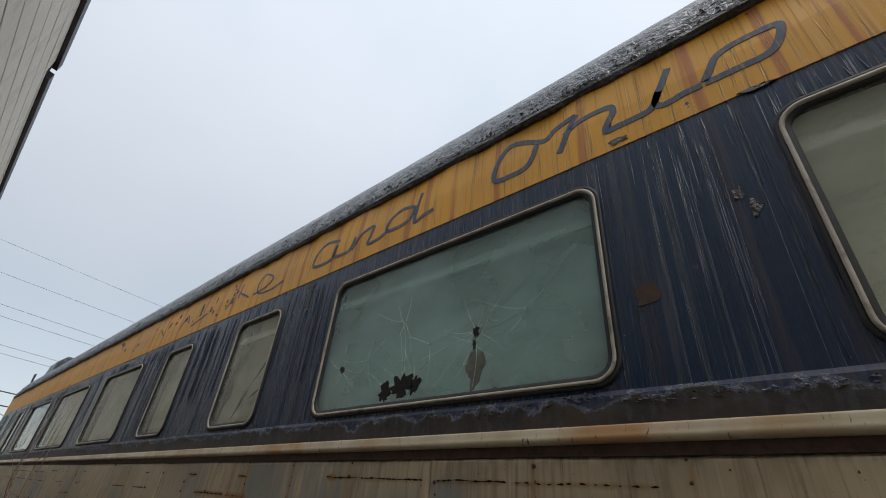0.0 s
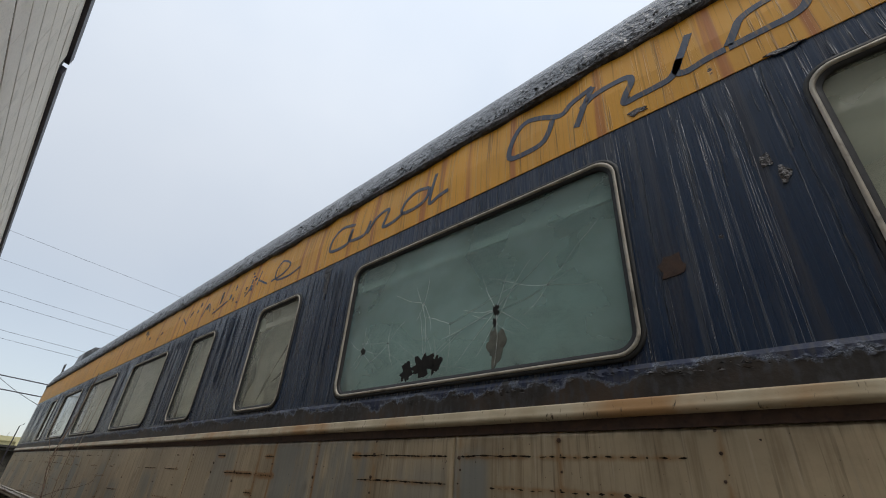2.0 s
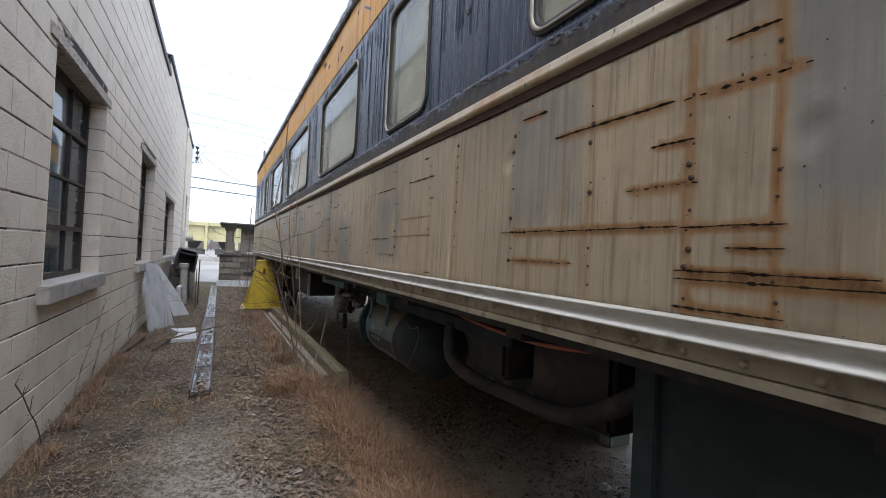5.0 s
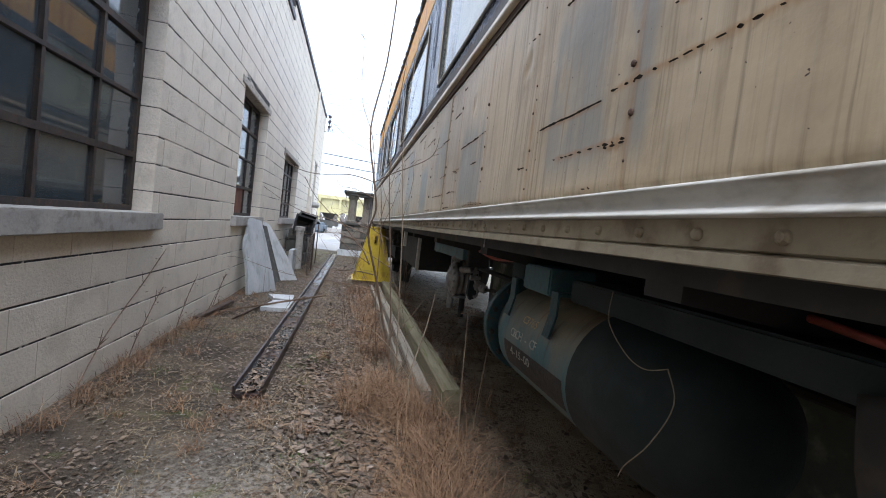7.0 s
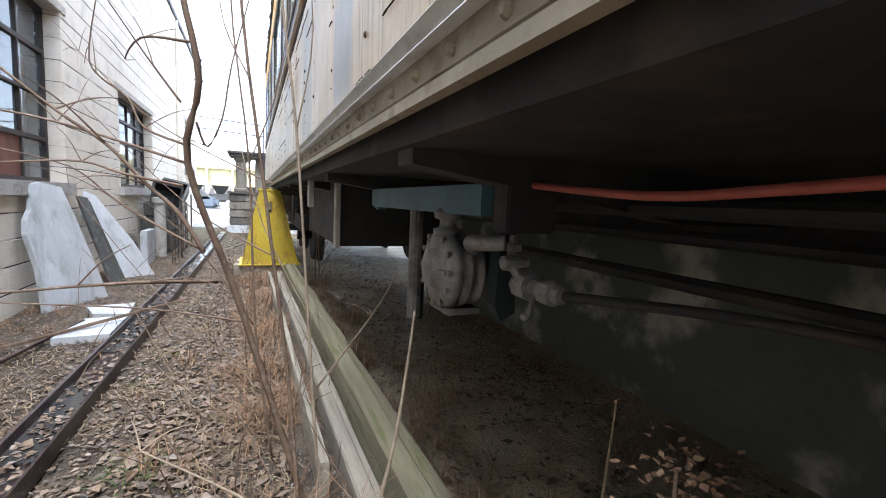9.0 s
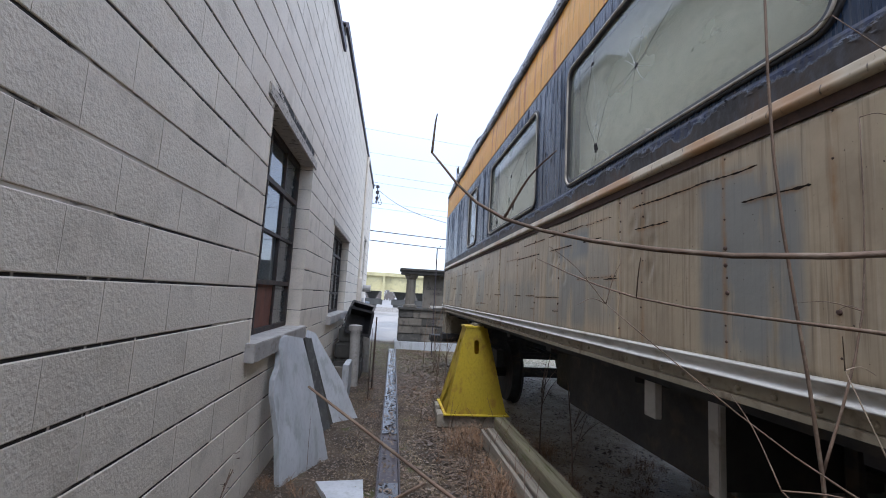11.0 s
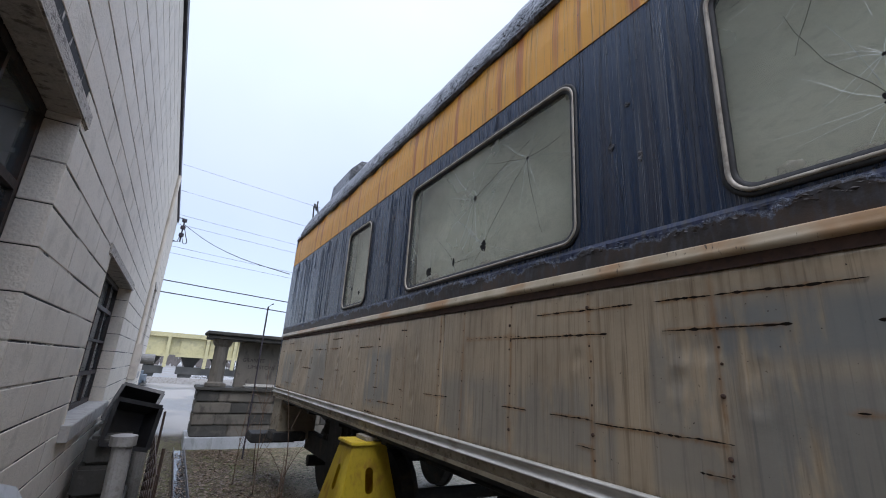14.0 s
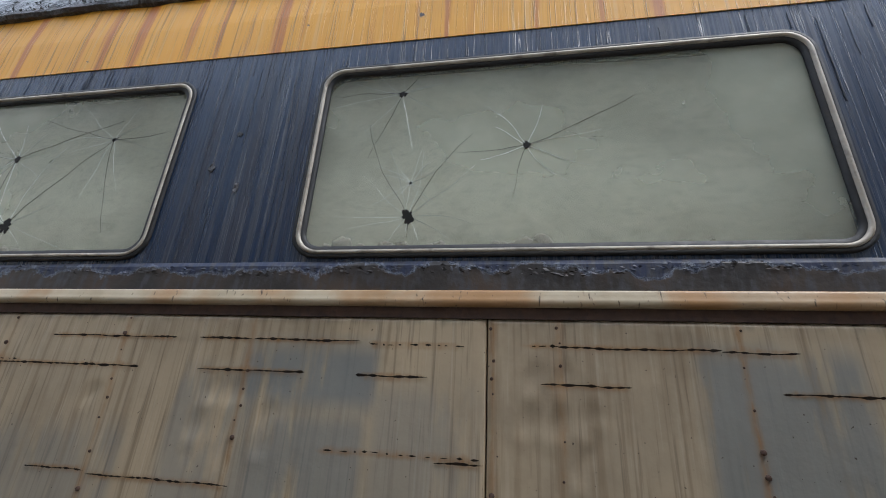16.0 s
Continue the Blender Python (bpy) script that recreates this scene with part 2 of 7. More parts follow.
def tank_mat():
    """Teal paint streaked with rust, brown dust settled over the upper half."""
    m = Mat("dusty_tank_paint", 0.5)
    teal = m.mix(m.step(m.noise(4, (1, 3, 0.6), 5), 0.4, 0.62), (0.04, 0.135, 0.165), (0.12, 0.155, 0.15))
    dust = m.mix(m.step(m.noise(7), 0.4, 0.6), (0.22, 0.18, 0.115), (0.155, 0.14, 0.095))
    level = m.math("ADD", m.axis(2), m.math("MULTIPLY", m.noise(3.5, (1, 2.2, 0.8), 5), 0.30))
    c = m.mix(m.step(level, 0.90, 1.06), teal, dust)
    m.color(m.mix(m.math("MULTIPLY", m.step(m.noise(9, (1, 4, 0.4), 5), 0.55, 0.68), 0.6), c, (0.10, 0.055, 0.03)))
    m.bump(m.noise(45), 0.3, 0.003)
    return m.m


M_TANK = tank_mat()

M_CAST = worn("cast_grey_metal", (0.30, 0.30, 0.29), (0.14, 0.14, 0.135), (0.16, 0.09, 0.05), 14, 70, 0.5, 0.2, 0.6)
M_HOSE = worn("red_rubber_hose", (0.42, 0.10, 0.075), (0.36, 0.085, 0.06), (0.25, 0.1, 0.08), 12, 60, 0.5, 0, 0.2)
M_PEELWALL = worn("peeling_dark_concrete", (0.125, 0.14, 0.115), (0.085, 0.10, 0.08), (0.50, 0.48, 0.41), 1.1, 25, 0.8, 0, 0.5, None, 0.9)
M_WHITEPAINT = worn("white_stencil_paint", (0.42, 0.43, 0.40), (0.34, 0.34, 0.31), (0.12, 0.13, 0.12), 20, 80, 0.7)
M_TANPAINT = worn("tan_stencil_paint", (0.42, 0.30, 0.17), (0.34, 0.25, 0.14), None, 20, 80, 0.7)
M_STENCILBLACK = worn("black_stencil_patch", (0.02, 0.02, 0.02), (0.03, 0.03, 0.03), None, 20, 80, 0.6)
M_SCRIPT = worn("faded_blue_script", (0.045, 0.065, 0.11), (0.085, 0.10, 0.13), (0.30, 0.18, 0.06), 9, 60, 0.5, 0, 0.2, (1, 3, 0.5), 0.7)
# rust brown, also used for the painted shadow line under the belt moulding
M_RUSTSHADOW = worn("brown_rust_and_shadow", (0.06, 0.035, 0.025), (0.09, 0.05, 0.035), (0.03, 0.02, 0.02), 20, 80, 0.8)

# building
M_BLOCK = worn("cream_painted_block", (0.79, 0.72, 0.61), (0.72, 0.65, 0.545), (0.50, 0.45, 0.36), 2.2, 70, 0.75, 0.0, 0.8, None, 0.45, True, 0.005)


def joint_mat():
    """Painted mortar, opened into dark cracks along broken stretches."""
    m = Mat("painted_mortar", 0.85)
    c = m.mix(m.step(m.noise(3.0), 0.35, 0.65), (0.64, 0.59, 0.515), (0.54, 0.49, 0.42))
    gap = m.math("MULTIPLY", m.step(m.noise(1.7, (0, 0.75, 4.4), 4, 0.65), 0.43, 0.48), m.step(m.noise(22, (0, 1, 0.3), 2), 0.30, 0.40))
    c = m.mix(gap, c, (0.022, 0.02, 0.018))
    m.color(c).bump(m.noise(60), 0.4, 0.003)
    return m.m


M_JOINT = joint_mat()

M_SILLSTONE = worn("concrete_window_sill", (0.44, 0.42, 0.39), (0.35, 0.335, 0.31), (0.16, 0.14, 0.11), 6, 50, 0.8, 0, 0.5)
M_LINTEL = worn("chipped_lintel", (0.52, 0.47, 0.40), (0.42, 0.38, 0.33), (0.10, 0.09, 0.075), 7, 40, 0.8, 0, 0.9, (1, 1.5, 3), 0.8, depth=0.012)
M_STEELSASH = worn("rusted_dark_sash", (0.035, 0.03, 0.028), (0.06, 0.045, 0.038), (0.12, 0.055, 0.03), 12, 60, 0.6, 0.1, 0.4)
M_BOARD = worn("red_brown_plywood", (0.20, 0.075, 0.045), (0.15, 0.06, 0.04), (0.06, 0.03, 0.025), 5, 40, 0.7, 0, 0.4, (1, 1, 0.3))
M_COPING = worn("dark_metal_coping", (0.035, 0.03, 0.04), (0.055, 0.045, 0.055), None, 6, 40, 0.5, 0.2, 0.2)
# dimness of the unseen rooms and car interior is put into this colour
M_ROOM = worn("dark_room_tone", (0.10, 0.10, 0.10), (0.07, 0.07, 0.07), None, 2, 20, 0.9)
M_PALE = worn("pale_block_return", (0.72, 0.66, 0.58), (0.66, 0.60, 0.52), (0.4, 0.35, 0.3), 2, 90, 0.75)

# ground and things
M_YJACK = worn("yellow_stand_paint", (0.60, 0.46, 0.025), (0.52, 0.38, 0.03), (0.30, 0.13, 0.035), 4, 50, 0.5, 0.0, 0.3, (1, 1, 0.5), 0.6)
M_WOOD = worn("grey_weathered_timber", (0.30, 0.27, 0.22), (0.20, 0.175, 0.14), (0.12, 0.12, 0.06), 4, 40, 0.85, 0, 0.7, (4, 0.35, 4), 0.6)
M_WOODMOSS = worn("mossy_timber", (0.26, 0.235, 0.15), (0.18, 0.155, 0.10), (0.12, 0.135, 0.04), 4, 40, 0.85, 0, 0.7, (4, 0.35, 4), 0.8)
M_CHANNEL = worn("rusty_wet_channel", (0.035, 0.026, 0.028), (0.06, 0.04, 0.038), (0.09, 0.05, 0.03), 8, 60, 0.35, 0.3, 0.5)
M_WATER = worn("standing_water", (0.03, 0.03, 0.03), (0.045, 0.042, 0.04), None, 8, 40, 0.16, 0, 0.05)
M_MARBLE = worn("pale_grey_marble", (0.48, 0.50, 0.52), (0.40, 0.42, 0.44), (0.26, 0.28, 0.26), 5, 50, 0.55, 0, 0.2, (1, 1, 0.4), 0.6)
M_MARBLEDARK = worn("dark_slate_slab", (0.09, 0.095, 0.095), (0.06, 0.06, 0.06), (0.2, 0.2, 0.19), 5, 50, 0.6)
M_STONE = worn("grey_carved_stone", (0.19, 0.17, 0.14), (0.125, 0.115, 0.095), (0.05, 0.045, 0.038), 3, 40, 0.8, 0, 0.5, (1, 1, 0.5), 0.7, True)
M_STONEDARK = worn("soot_dark_stone", (0.07, 0.068, 0.06), (0.05, 0.048, 0.042), (0.14, 0.13, 0.11), 3, 40, 0.8, 0, 0.4)
M_LETTER = worn("engraved_dark_letter", (0.05, 0.045, 0.04), (0.07, 0.06, 0.05), None, 20, 80, 0.8)
M_BLACKTUB = worn("black_plastic_tub", (0.012, 0.012, 0.013), (0.02, 0.02, 0.022), None, 10, 60, 0.35)
M_PIPE = worn("pale_pvc_pipe", (0.36, 0.35, 0.33), (0.28, 0.27, 0.25), (0.16, 0.14, 0.12), 8, 60, 0.5)
M_WIRE = worn("rusty_wire_mesh", (0.06, 0.045, 0.038), (0.10, 0.065, 0.05), None, 20, 60, 0.7, 0.3)
M_BARK = worn("brown_twig_bark", (0.16, 0.105, 0.07), (0.11, 0.075, 0.052), (0.24, 0.19, 0.14), 20, 90, 0.75, 0, 0.4)
M_TAN = worn("pale_grey_twig_bark", (0.30, 0.24, 0.17), (0.22, 0.17, 0.12), (0.12, 0.09, 0.06), 20, 90, 0.75, 0, 0.4)
M_HOPPER = worn("pale_yellow_hopper", (0.55, 0.50, 0.27), (0.48, 0.44, 0.24), (0.3, 0.27, 0.18), 1.2, 12, 0.6)
M_HOPDARK = worn("dark_hopper_underside", (0.10, 0.10, 0.09), (0.07, 0.07, 0.065), None, 1, 10, 0.8)
M_FARBLUE = worn("grey_blue_scrap", (0.10, 0.13, 0.16), (0.14, 0.16, 0.18), None, 2, 20, 0.6)
M_FARTREE = worn("bare_far_trees", (0.15, 0.135, 0.125), (0.20, 0.18, 0.165), None, 1, 8, 0.9)


def ground_mat():
    m = Mat("gravel_and_soil", 0.85)
    x, y = m.axis(0), m.axis(1)
    stones = m.noise(38, None, 3, 0.7)
    c = m.mix(m.step(m.noise(2.4, None, 6), 0.4, 0.62), (0.10, 0.075, 0.05), (0.05, 0.037, 0.025))
    c = m.mix(m.math("MULTIPLY", m.step(stones, 0.57, 0.68), 0.45), c, (0.22, 0.185, 0.14))
    gravel = m.math("MULTIPLY", m.math("SUBTRACT", 1.0, m.step(m.math("ADD", y, m.math("MULTIPLY", m.noise(1.2), 1.5)), 6.2, 8.0)), m.math("SUBTRACT", 1.0, m.step(m.math("ADD", x, m.math("MULTIPLY", m.noise(2.0), 0.5)), -0.35, 0.15)))
    gravel = m.math("MULTIPLY", gravel, m.step(m.math("ADD", x, m.math("MULTIPLY", m.noise(2.3), 0.5)), -1.25, -0.85))
    c = m.mix(m.math("MULTIPLY", gravel, m.step(stones, 0.36, 0.6)), c, (0.30, 0.275, 0.235))
    moss = m.step(m.noise(3.3, None, 5), 0.60, 0.70)
    c = m.mix(m.math("MULTIPLY", moss, 0.6), c, (0.10, 0.115, 0.03))
    # brown dirt under the car, coloured paler to stand in for missing light
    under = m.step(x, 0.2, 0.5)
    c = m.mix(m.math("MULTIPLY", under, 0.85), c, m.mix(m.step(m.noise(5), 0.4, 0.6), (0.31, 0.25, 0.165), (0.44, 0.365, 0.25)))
    grass = m.math("MULTIPLY", m.step(m.math("ADD", y, m.math("MULTIPLY", m.noise(1.5), 2.0)), 15.5, 17.0), m.math("SUBTRACT", 1.0, m.step(y, 19.0, 20.5)))
    c = m.mix(m.math("MULTIPLY", grass, m.step(m.noise(14), 0.4, 0.6)), c, (0.13, 0.13, 0.055))
    paved = m.step(m.math("ADD", y, m.math("MULTIPLY", m.noise(0.8), 1.2)), 20.8, 21.6)
    wet = m.step(m.noise(0.5, (1, 0.5, 1), 4), 0.42, 0.58)
    c = m.mix(paved, c, m.mix(wet, (0.30, 0.285, 0.26), (0.18, 0.175, 0.165)))
    m.color(c)
    m.rough(m.math("SUBTRACT", m.math("SUBTRACT", 0.9, m.math("MULTIPLY", under, 0.36)), m.math("MULTIPLY", m.math("MULTIPLY", paved, wet), 0.5)))
    m.bump(m.math("MULTIPLY", m.math("ADD", stones, m.noise(110, None, 2)), m.math("SUBTRACT", 1.0, m.math("MULTIPLY", paved, 0.9))), 0.9, 0.02)
    return m.m


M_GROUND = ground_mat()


def leaf_mat(name, a, b, rough=0.6):
    m = Mat(name, rough)
    c = m.mix(m.island(), a, b)
    m.color(m.mix(m.math("MULTIPLY", m.step(m.noise(60), 0.45, 0.7), 0.5), c, tuple(v * 0.5 for v in a)))
    return m.m


M_LEAF = leaf_mat("dead_leaf", (0.065, 0.042, 0.027), (0.24, 0.175, 0.12), 0.4)
M_GRASS = leaf_mat("dry_grass", (0.15, 0.082, 0.045), (0.34, 0.215, 0.125), 0.8)
M_STRAW = leaf_mat("pale_straw", (0.12, 0.085, 0.045), (0.36, 0.28, 0.17), 0.7)
M_GREEN = leaf_mat("green_weed", (0.06, 0.10, 0.02), (0.12, 0.16, 0.04), 0.7)
M_CHIP = leaf_mat("stone_chip", (0.12, 0.11, 0.095), (0.36, 0.34, 0.305), 0.8)


def glass_mat(name, tint, rough, through_amount, ior=1.52, grime_z=-9.0, dust=(0.36, 0.38, 0.36)):
    """Thin pane: part mirror by Fresnel, part clear."""
    m = bpy.data.materials.new(name)
    m.use_nodes = True
    nt = m.node_tree
    nt.nodes.clear()
    out, mixer = nt.nodes.new("ShaderNodeOutputMaterial"), nt.nodes.new("ShaderNodeMixShader")
    clear, gloss, film = nt.nodes.new("ShaderNodeBsdfTransparent"), nt.nodes.new("ShaderNodeBsdfGlossy"), nt.nodes.new("ShaderNodeBsdfDiffuse")
    body, fres = nt.nodes.new("ShaderNodeMixShader"), nt.nodes.new("ShaderNodeFresnel")
    tex, geo = nt.nodes.new("ShaderNodeTexNoise"), nt.nodes.new("ShaderNodeNewGeometry")
    span, mapping = nt.nodes.new("ShaderNodeMapRange"), nt.nodes.new("ShaderNodeMapping")
    mapping.inputs["Scale"].default_value = (1, 0.8, 1.0)
    tex.inputs["Scale"].default_value, tex.inputs["Detail"].default_value = 2.2, 6.0
    span.inputs["From Min"].default_value, span.inputs["From Max"].default_value = 0.3, 0.75
    span.inputs["To Min"].default_value, span.inputs["To Max"].default_value = (1 - through_amount) * 0.5, min(1.0, (1 - through_amount) * 1.6)
    fres.inputs["IOR"].default_value = ior
    clear.inputs["Color"].default_value = (*tint, 1)
    film.inputs["Color"].default_value = (*dust, 1)
    gloss.inputs["Roughness"].default_value = rough
    nt.links.new(geo.outputs["Position"], mapping.inputs["Vector"])
    nt.links.new(mapping.outputs[0], tex.inputs["Vector"])
    nt.links.new(tex.outputs["Fac"], span.inputs["Value"])
    # brown grime that gathers along the lower edge
    sep, low, wet, fac = (nt.nodes.new(k) for k in ("ShaderNodeSeparateXYZ", "ShaderNodeMapRange", "ShaderNodeMath", "ShaderNodeMath"))
    patch, tone = nt.nodes.new("ShaderNodeTexNoise"), nt.nodes.new("ShaderNodeMix")
    patch.inputs["Scale"].default_value, patch.inputs["Detail"].default_value = 5.0, 6.0
    nt.links.new(geo.outputs["Position"], patch.inputs["Vector"])
    nt.links.new(geo.outputs["Position"], sep.inputs[0])
    nt.links.new(sep.outputs[2], low.inputs["Value"])
    low.inputs["From Min"].default_value, low.inputs["From Max"].default_value = grime_z + 0.26, grime_z
    wet.operation, fac.operation, tone.data_type = "MULTIPLY", "MAXIMUM", "RGBA"
    nt.links.new(low.outputs[0], wet.inputs[0])
    nt.links.new(patch.outputs["Fac"], wet.inputs[1])
    nt.links.new(wet.outputs[0], fac.inputs[0])
    nt.links.new(span.outputs[0], fac.inputs[1])
    nt.links.new(wet.outputs[0], tone.inputs["Factor"])
    tone.inputs[6].default_value = film.inputs["Color"].default_value
    tone.inputs[7].default_value = (0.15, 0.115, 0.07, 1)
    nt.links.new(tone.outputs[2], film.inputs["Color"])
    nt.links.new(fac.outputs[0], body.inputs[0])
    nt.links.new(clear.outputs[0], body.inputs[1])
    nt.links.new(film.outputs[0], body.inputs[2])
    nt.links.new(fres.outputs[0], mixer.inputs[0])
    nt.links.new(body.outputs[0], mixer.inputs[1])
    nt.links.new(gloss.outputs[0], mixer.inputs[2])
    nt.links.new(mixer.outputs[0], out.inputs["Surface"])
    return m


M_GLASS = glass_mat("dusty_car_glass", (0.95, 0.97, 0.95), 0.05, 0.66, 1.52, 2.09, (0.58, 0.61, 0.49))
M_TEALGLASS = glass_mat("green_tinted_glass", (0.62, 0.86, 0.84), 0.06, 0.62, 1.52, 2.07, (0.40, 0.56, 0.54))
# bluish dust film paints some sky reflection into the dirty panes
M_PANE = glass_mat("dirty_factory_glass", (0.75, 0.84, 0.92), 0.03, 0.80, 2.1, -9.0, (0.34, 0.42, 0.46))
M_BLIND = worn("pale_green_blind", (0.86, 0.87, 0.74), (0.78, 0.79, 0.66), (0.48, 0.46, 0.36), 1.3, 30, 0.85, 0, 0.1, (1, 0.8, 1.5), 0.45)
M_BLINDTEAL = worn("grey_green_blind", (0.84, 0.88, 0.84), (0.74, 0.80, 0.76), (0.4, 0.4, 0.36), 1.3, 30, 0.85, 0, 0.1, (1, 0.8, 1.5), 0.4)
M_CURTAIN = worn("crumpled_plastic_sheet", (0.78, 0.78, 0.68), (0.66, 0.64, 0.55), (0.20, 0.15, 0.11), 3.0, 30, 0.7)
M_GAP = worn("dark_open_split", (0.012, 0.009, 0.007), (0.03, 0.018, 0.011), None, 30, 80, 0.9)
M_HEM = worn("white_blind_hem", (0.88, 0.88, 0.82), (0.80, 0.80, 0.74), None, 3, 30, 0.8)
M_CRACK = worn("bright_glass_crack", (0.80, 0.84, 0.82), (0.62, 0.68, 0.66), None, 30, 80, 0.3)
M_HOLEFOLD = worn("dark_hole_and_fold", (0.006, 0.0055, 0.005), (0.016, 0.013, 0.01), None, 30, 80, 0.9)
M_STAIN = worn("brown_water_stain", (0.10, 0.105, 0.085), (0.16, 0.165, 0.135), (0.07, 0.06, 0.045), 14, 60, 0.6)
M_FLUFF = worn("white_insulation_lump", (0.55, 0.54, 0.50), (0.42, 0.40, 0.36), (0.2, 0.17, 0.13), 30, 80, 0.9)

# ---------------------------------------------------------------- mesh helpers


def part(name, bm, material, parent=None, label="", smooth=False, tidy=True):
    me = bpy.data.meshes.new(name)
    if tidy:
        bmesh.ops.recalc_face_normals(bm, faces=bm.faces)
    bm.to_mesh(me)
    bm.free()
    me.materials.append(material)
    if smooth:
        for p in me.polygons:
            p.use_smooth = True
    ob = new(name, me)
    if parent:
        ob.parent = parent
    return tagged(ob, label)


def thing(name, label, category, group="", kind="", at=(0, 0, 0)):
    ob = tagged(new(name), label, category, group, kind)
    ob.empty_display_size = 0.1
    ob.location = at
    return ob


def box(bm, x0, x1, y0, y1, z0, z1):
    v = [bm.verts.new((x, y, z)) for x in (x0, x1) for y in (y0, y1) for z in (z0, z1)]
    for f in ((0, 1, 3, 2), (4, 6, 7, 5), (0, 4, 5, 1), (2, 3, 7, 6), (0, 2, 6, 4), (1, 5, 7, 3)):
        bm.faces.new([v[i] for i in f])
    return v


def bbox(x0, x1, y0, y1, z0, z1, bevel=0.0):
    bm = bmesh.new()
    box(bm, x0, x1, y0, y1, z0, z1)
    if bevel:
        bmesh.ops.bevel(bm, geom=bm.edges[:], offset=bevel, segments=2, affect="EDGES")
    return bm


def extruded(profile, y0, y1, n=1, closed=True, wobble=0.0):
    """A profile of (x, z) points drawn out along y."""
    bm = bmesh.new()
    rings = []
    for k in range(n + 1):
        y = y0 + (y1 - y0) * k / n
        ring = []
        for x, z in profile:
            d = wobble * (noise.noise((x * 9, y * 7, z * 9)) if wobble else 0)
            ring.append(bm.verts.new((x + d, y, z + d)))
        rings.append(ring)
    m = len(profile)
    for a, b in zip(rings, rings[1:]):
        for i in range(m if closed else m - 1):
            j = (i + 1) % m
            bm.faces.new((a[i], a[j], b[j], b[i]))
    if closed:
        bm.faces.new(rings[0])
        bm.faces.new(rings[-1][::-1])
    return bm


def tube(bm, pts, radii, sides=6, cap=True):
    """A round tube along points."""
    pts = [Vector(p) for p in pts]
    rings = []
    for k, p in enumerate(pts):
        d = (pts[min(k + 1, len(pts) - 1)] - pts[max(k - 1, 0)]).normalized()
        side = d.cross(Vector((0.3, 0.2, 1)) if abs(d.z) < 0.9 else Vector((1, 0.1, 0))).normalized()
        up = side.cross(d)
        r = radii if isinstance(radii, (int, float)) else radii[k]
        rings.append([bm.verts.new(p + (side * math.cos(2 * math.pi * i / sides) + up * math.sin(2 * math.pi * i / sides)) * r) for i in range(sides)])
    for a, b in zip(rings, rings[1:]):
        for i in range(sides):
            bm.faces.new((a[i], a[(i + 1) % sides], b[(i + 1) % sides], b[i]))
    if cap:
        bm.faces.new(rings[0][::-1])
        bm.faces.new(rings[-1])
    return bm


def tubed(pts, radii, sides=6):
    return tube(bmesh.new(), pts, radii, sides)


def lathe(bm, profile, origin, axis, sides=28):
    """A turned shape: profile of (along, radius) about an axis 'x', 'y' or 'z' at origin."""
    rings = []
    o = Vector(origin)
    for along, r in profile:
        ring = []
        for i in range(sides):
            a = 2 * math.pi * i / sides
            u, w = math.cos(a) * r, math.sin(a) * r
            p = {"y": (u, along, w), "x": (along, u, w), "z": (u, w, along)}[axis]
            ring.append(bm.verts.new(o + Vector(p)))
        rings.append(ring)
    for a, b in zip(rings, rings[1:]):
        for i in range(sides):
            bm.faces.new((a[i], a[(i + 1) % sides], b[(i + 1) % sides], b[i]))
    bm.faces.new(rings[0][::-1])
    bm.faces.new(rings[-1])
    return bm


def round_rect(y0, y1, z0, z1, r, k=6):
    """Points of a rounded rectangle in (y, z), with the square corner that each belongs to."""
    pts = []
    for cy, cz, a0, corner in ((y1 - r, z1 - r, 0, (y1, z1)), (y0 + r, z1 - r, 90, (y0, z1)), (y0 + r, z0 + r, 180, (y0, z0)), (y1 - r, z0 + r, 270, (y1, z0))):
        for i in range(k + 1):
            a = radians(a0 + 90 * i / k)
            pts.append((cy + r * math.cos(a), cz + r * math.sin(a)))
    return pts


# ---------------------------------------------------------------- ground
def ground_height(x, y):
    return 0.012 * noise.noise((x * 1.7, y * 1.7, 0)) + 0.02 * noise.noise((x * 0.5, y * 0.5, 3)) - 0.015


bm = bmesh.new()
xs = [-600, -120, -40, -15, -6] + [-3 + 0.15 * i for i in range(47)] + [6, 15, 40, 120, 600]
ys = [-600, -100, -30, -10, 0, 2, 3] + [4 + 0.16 * i for i in range(101)] + [22, 24, 28, 36, 50, 80, 200, 700]
grid = [[bm.verts.new((x, y, ground_height(x, y) if -3.2 < x < 4.2 and 3.5 < y < 20.5 else -0.015)) for x in xs] for y in ys]
for r0, r1 in zip(grid, grid[1:]):
    for i in range(len(xs) - 1):
        bm.faces.new((r0[i], r0[i + 1], r1[i + 1], r1[i]))
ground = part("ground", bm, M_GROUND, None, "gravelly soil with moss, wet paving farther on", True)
tagged(ground, "", "ground", "", "structure")

# ---------------------------------------------------------------- the railway car
WINDOWS = [(-1.20, 0.39), (0.985, 2.60), (3.235, 3.85), (4.705, 5.29), (5.99, 7.31), (8.03, 9.70), (10.285, 11.86), (12.66, 13.25)]
WZ0, WZ1 = 2.105, 2.865
CAR0, CAR1 = -9.0, 15.85
car = thing("passenger_car", "derelict blue and yellow railway passenger car with stained tan lower panels", "railway car", at=(1.5, 3.4, 0))
CAR_ORIGIN = Vector((1.5, 3.4, 0))


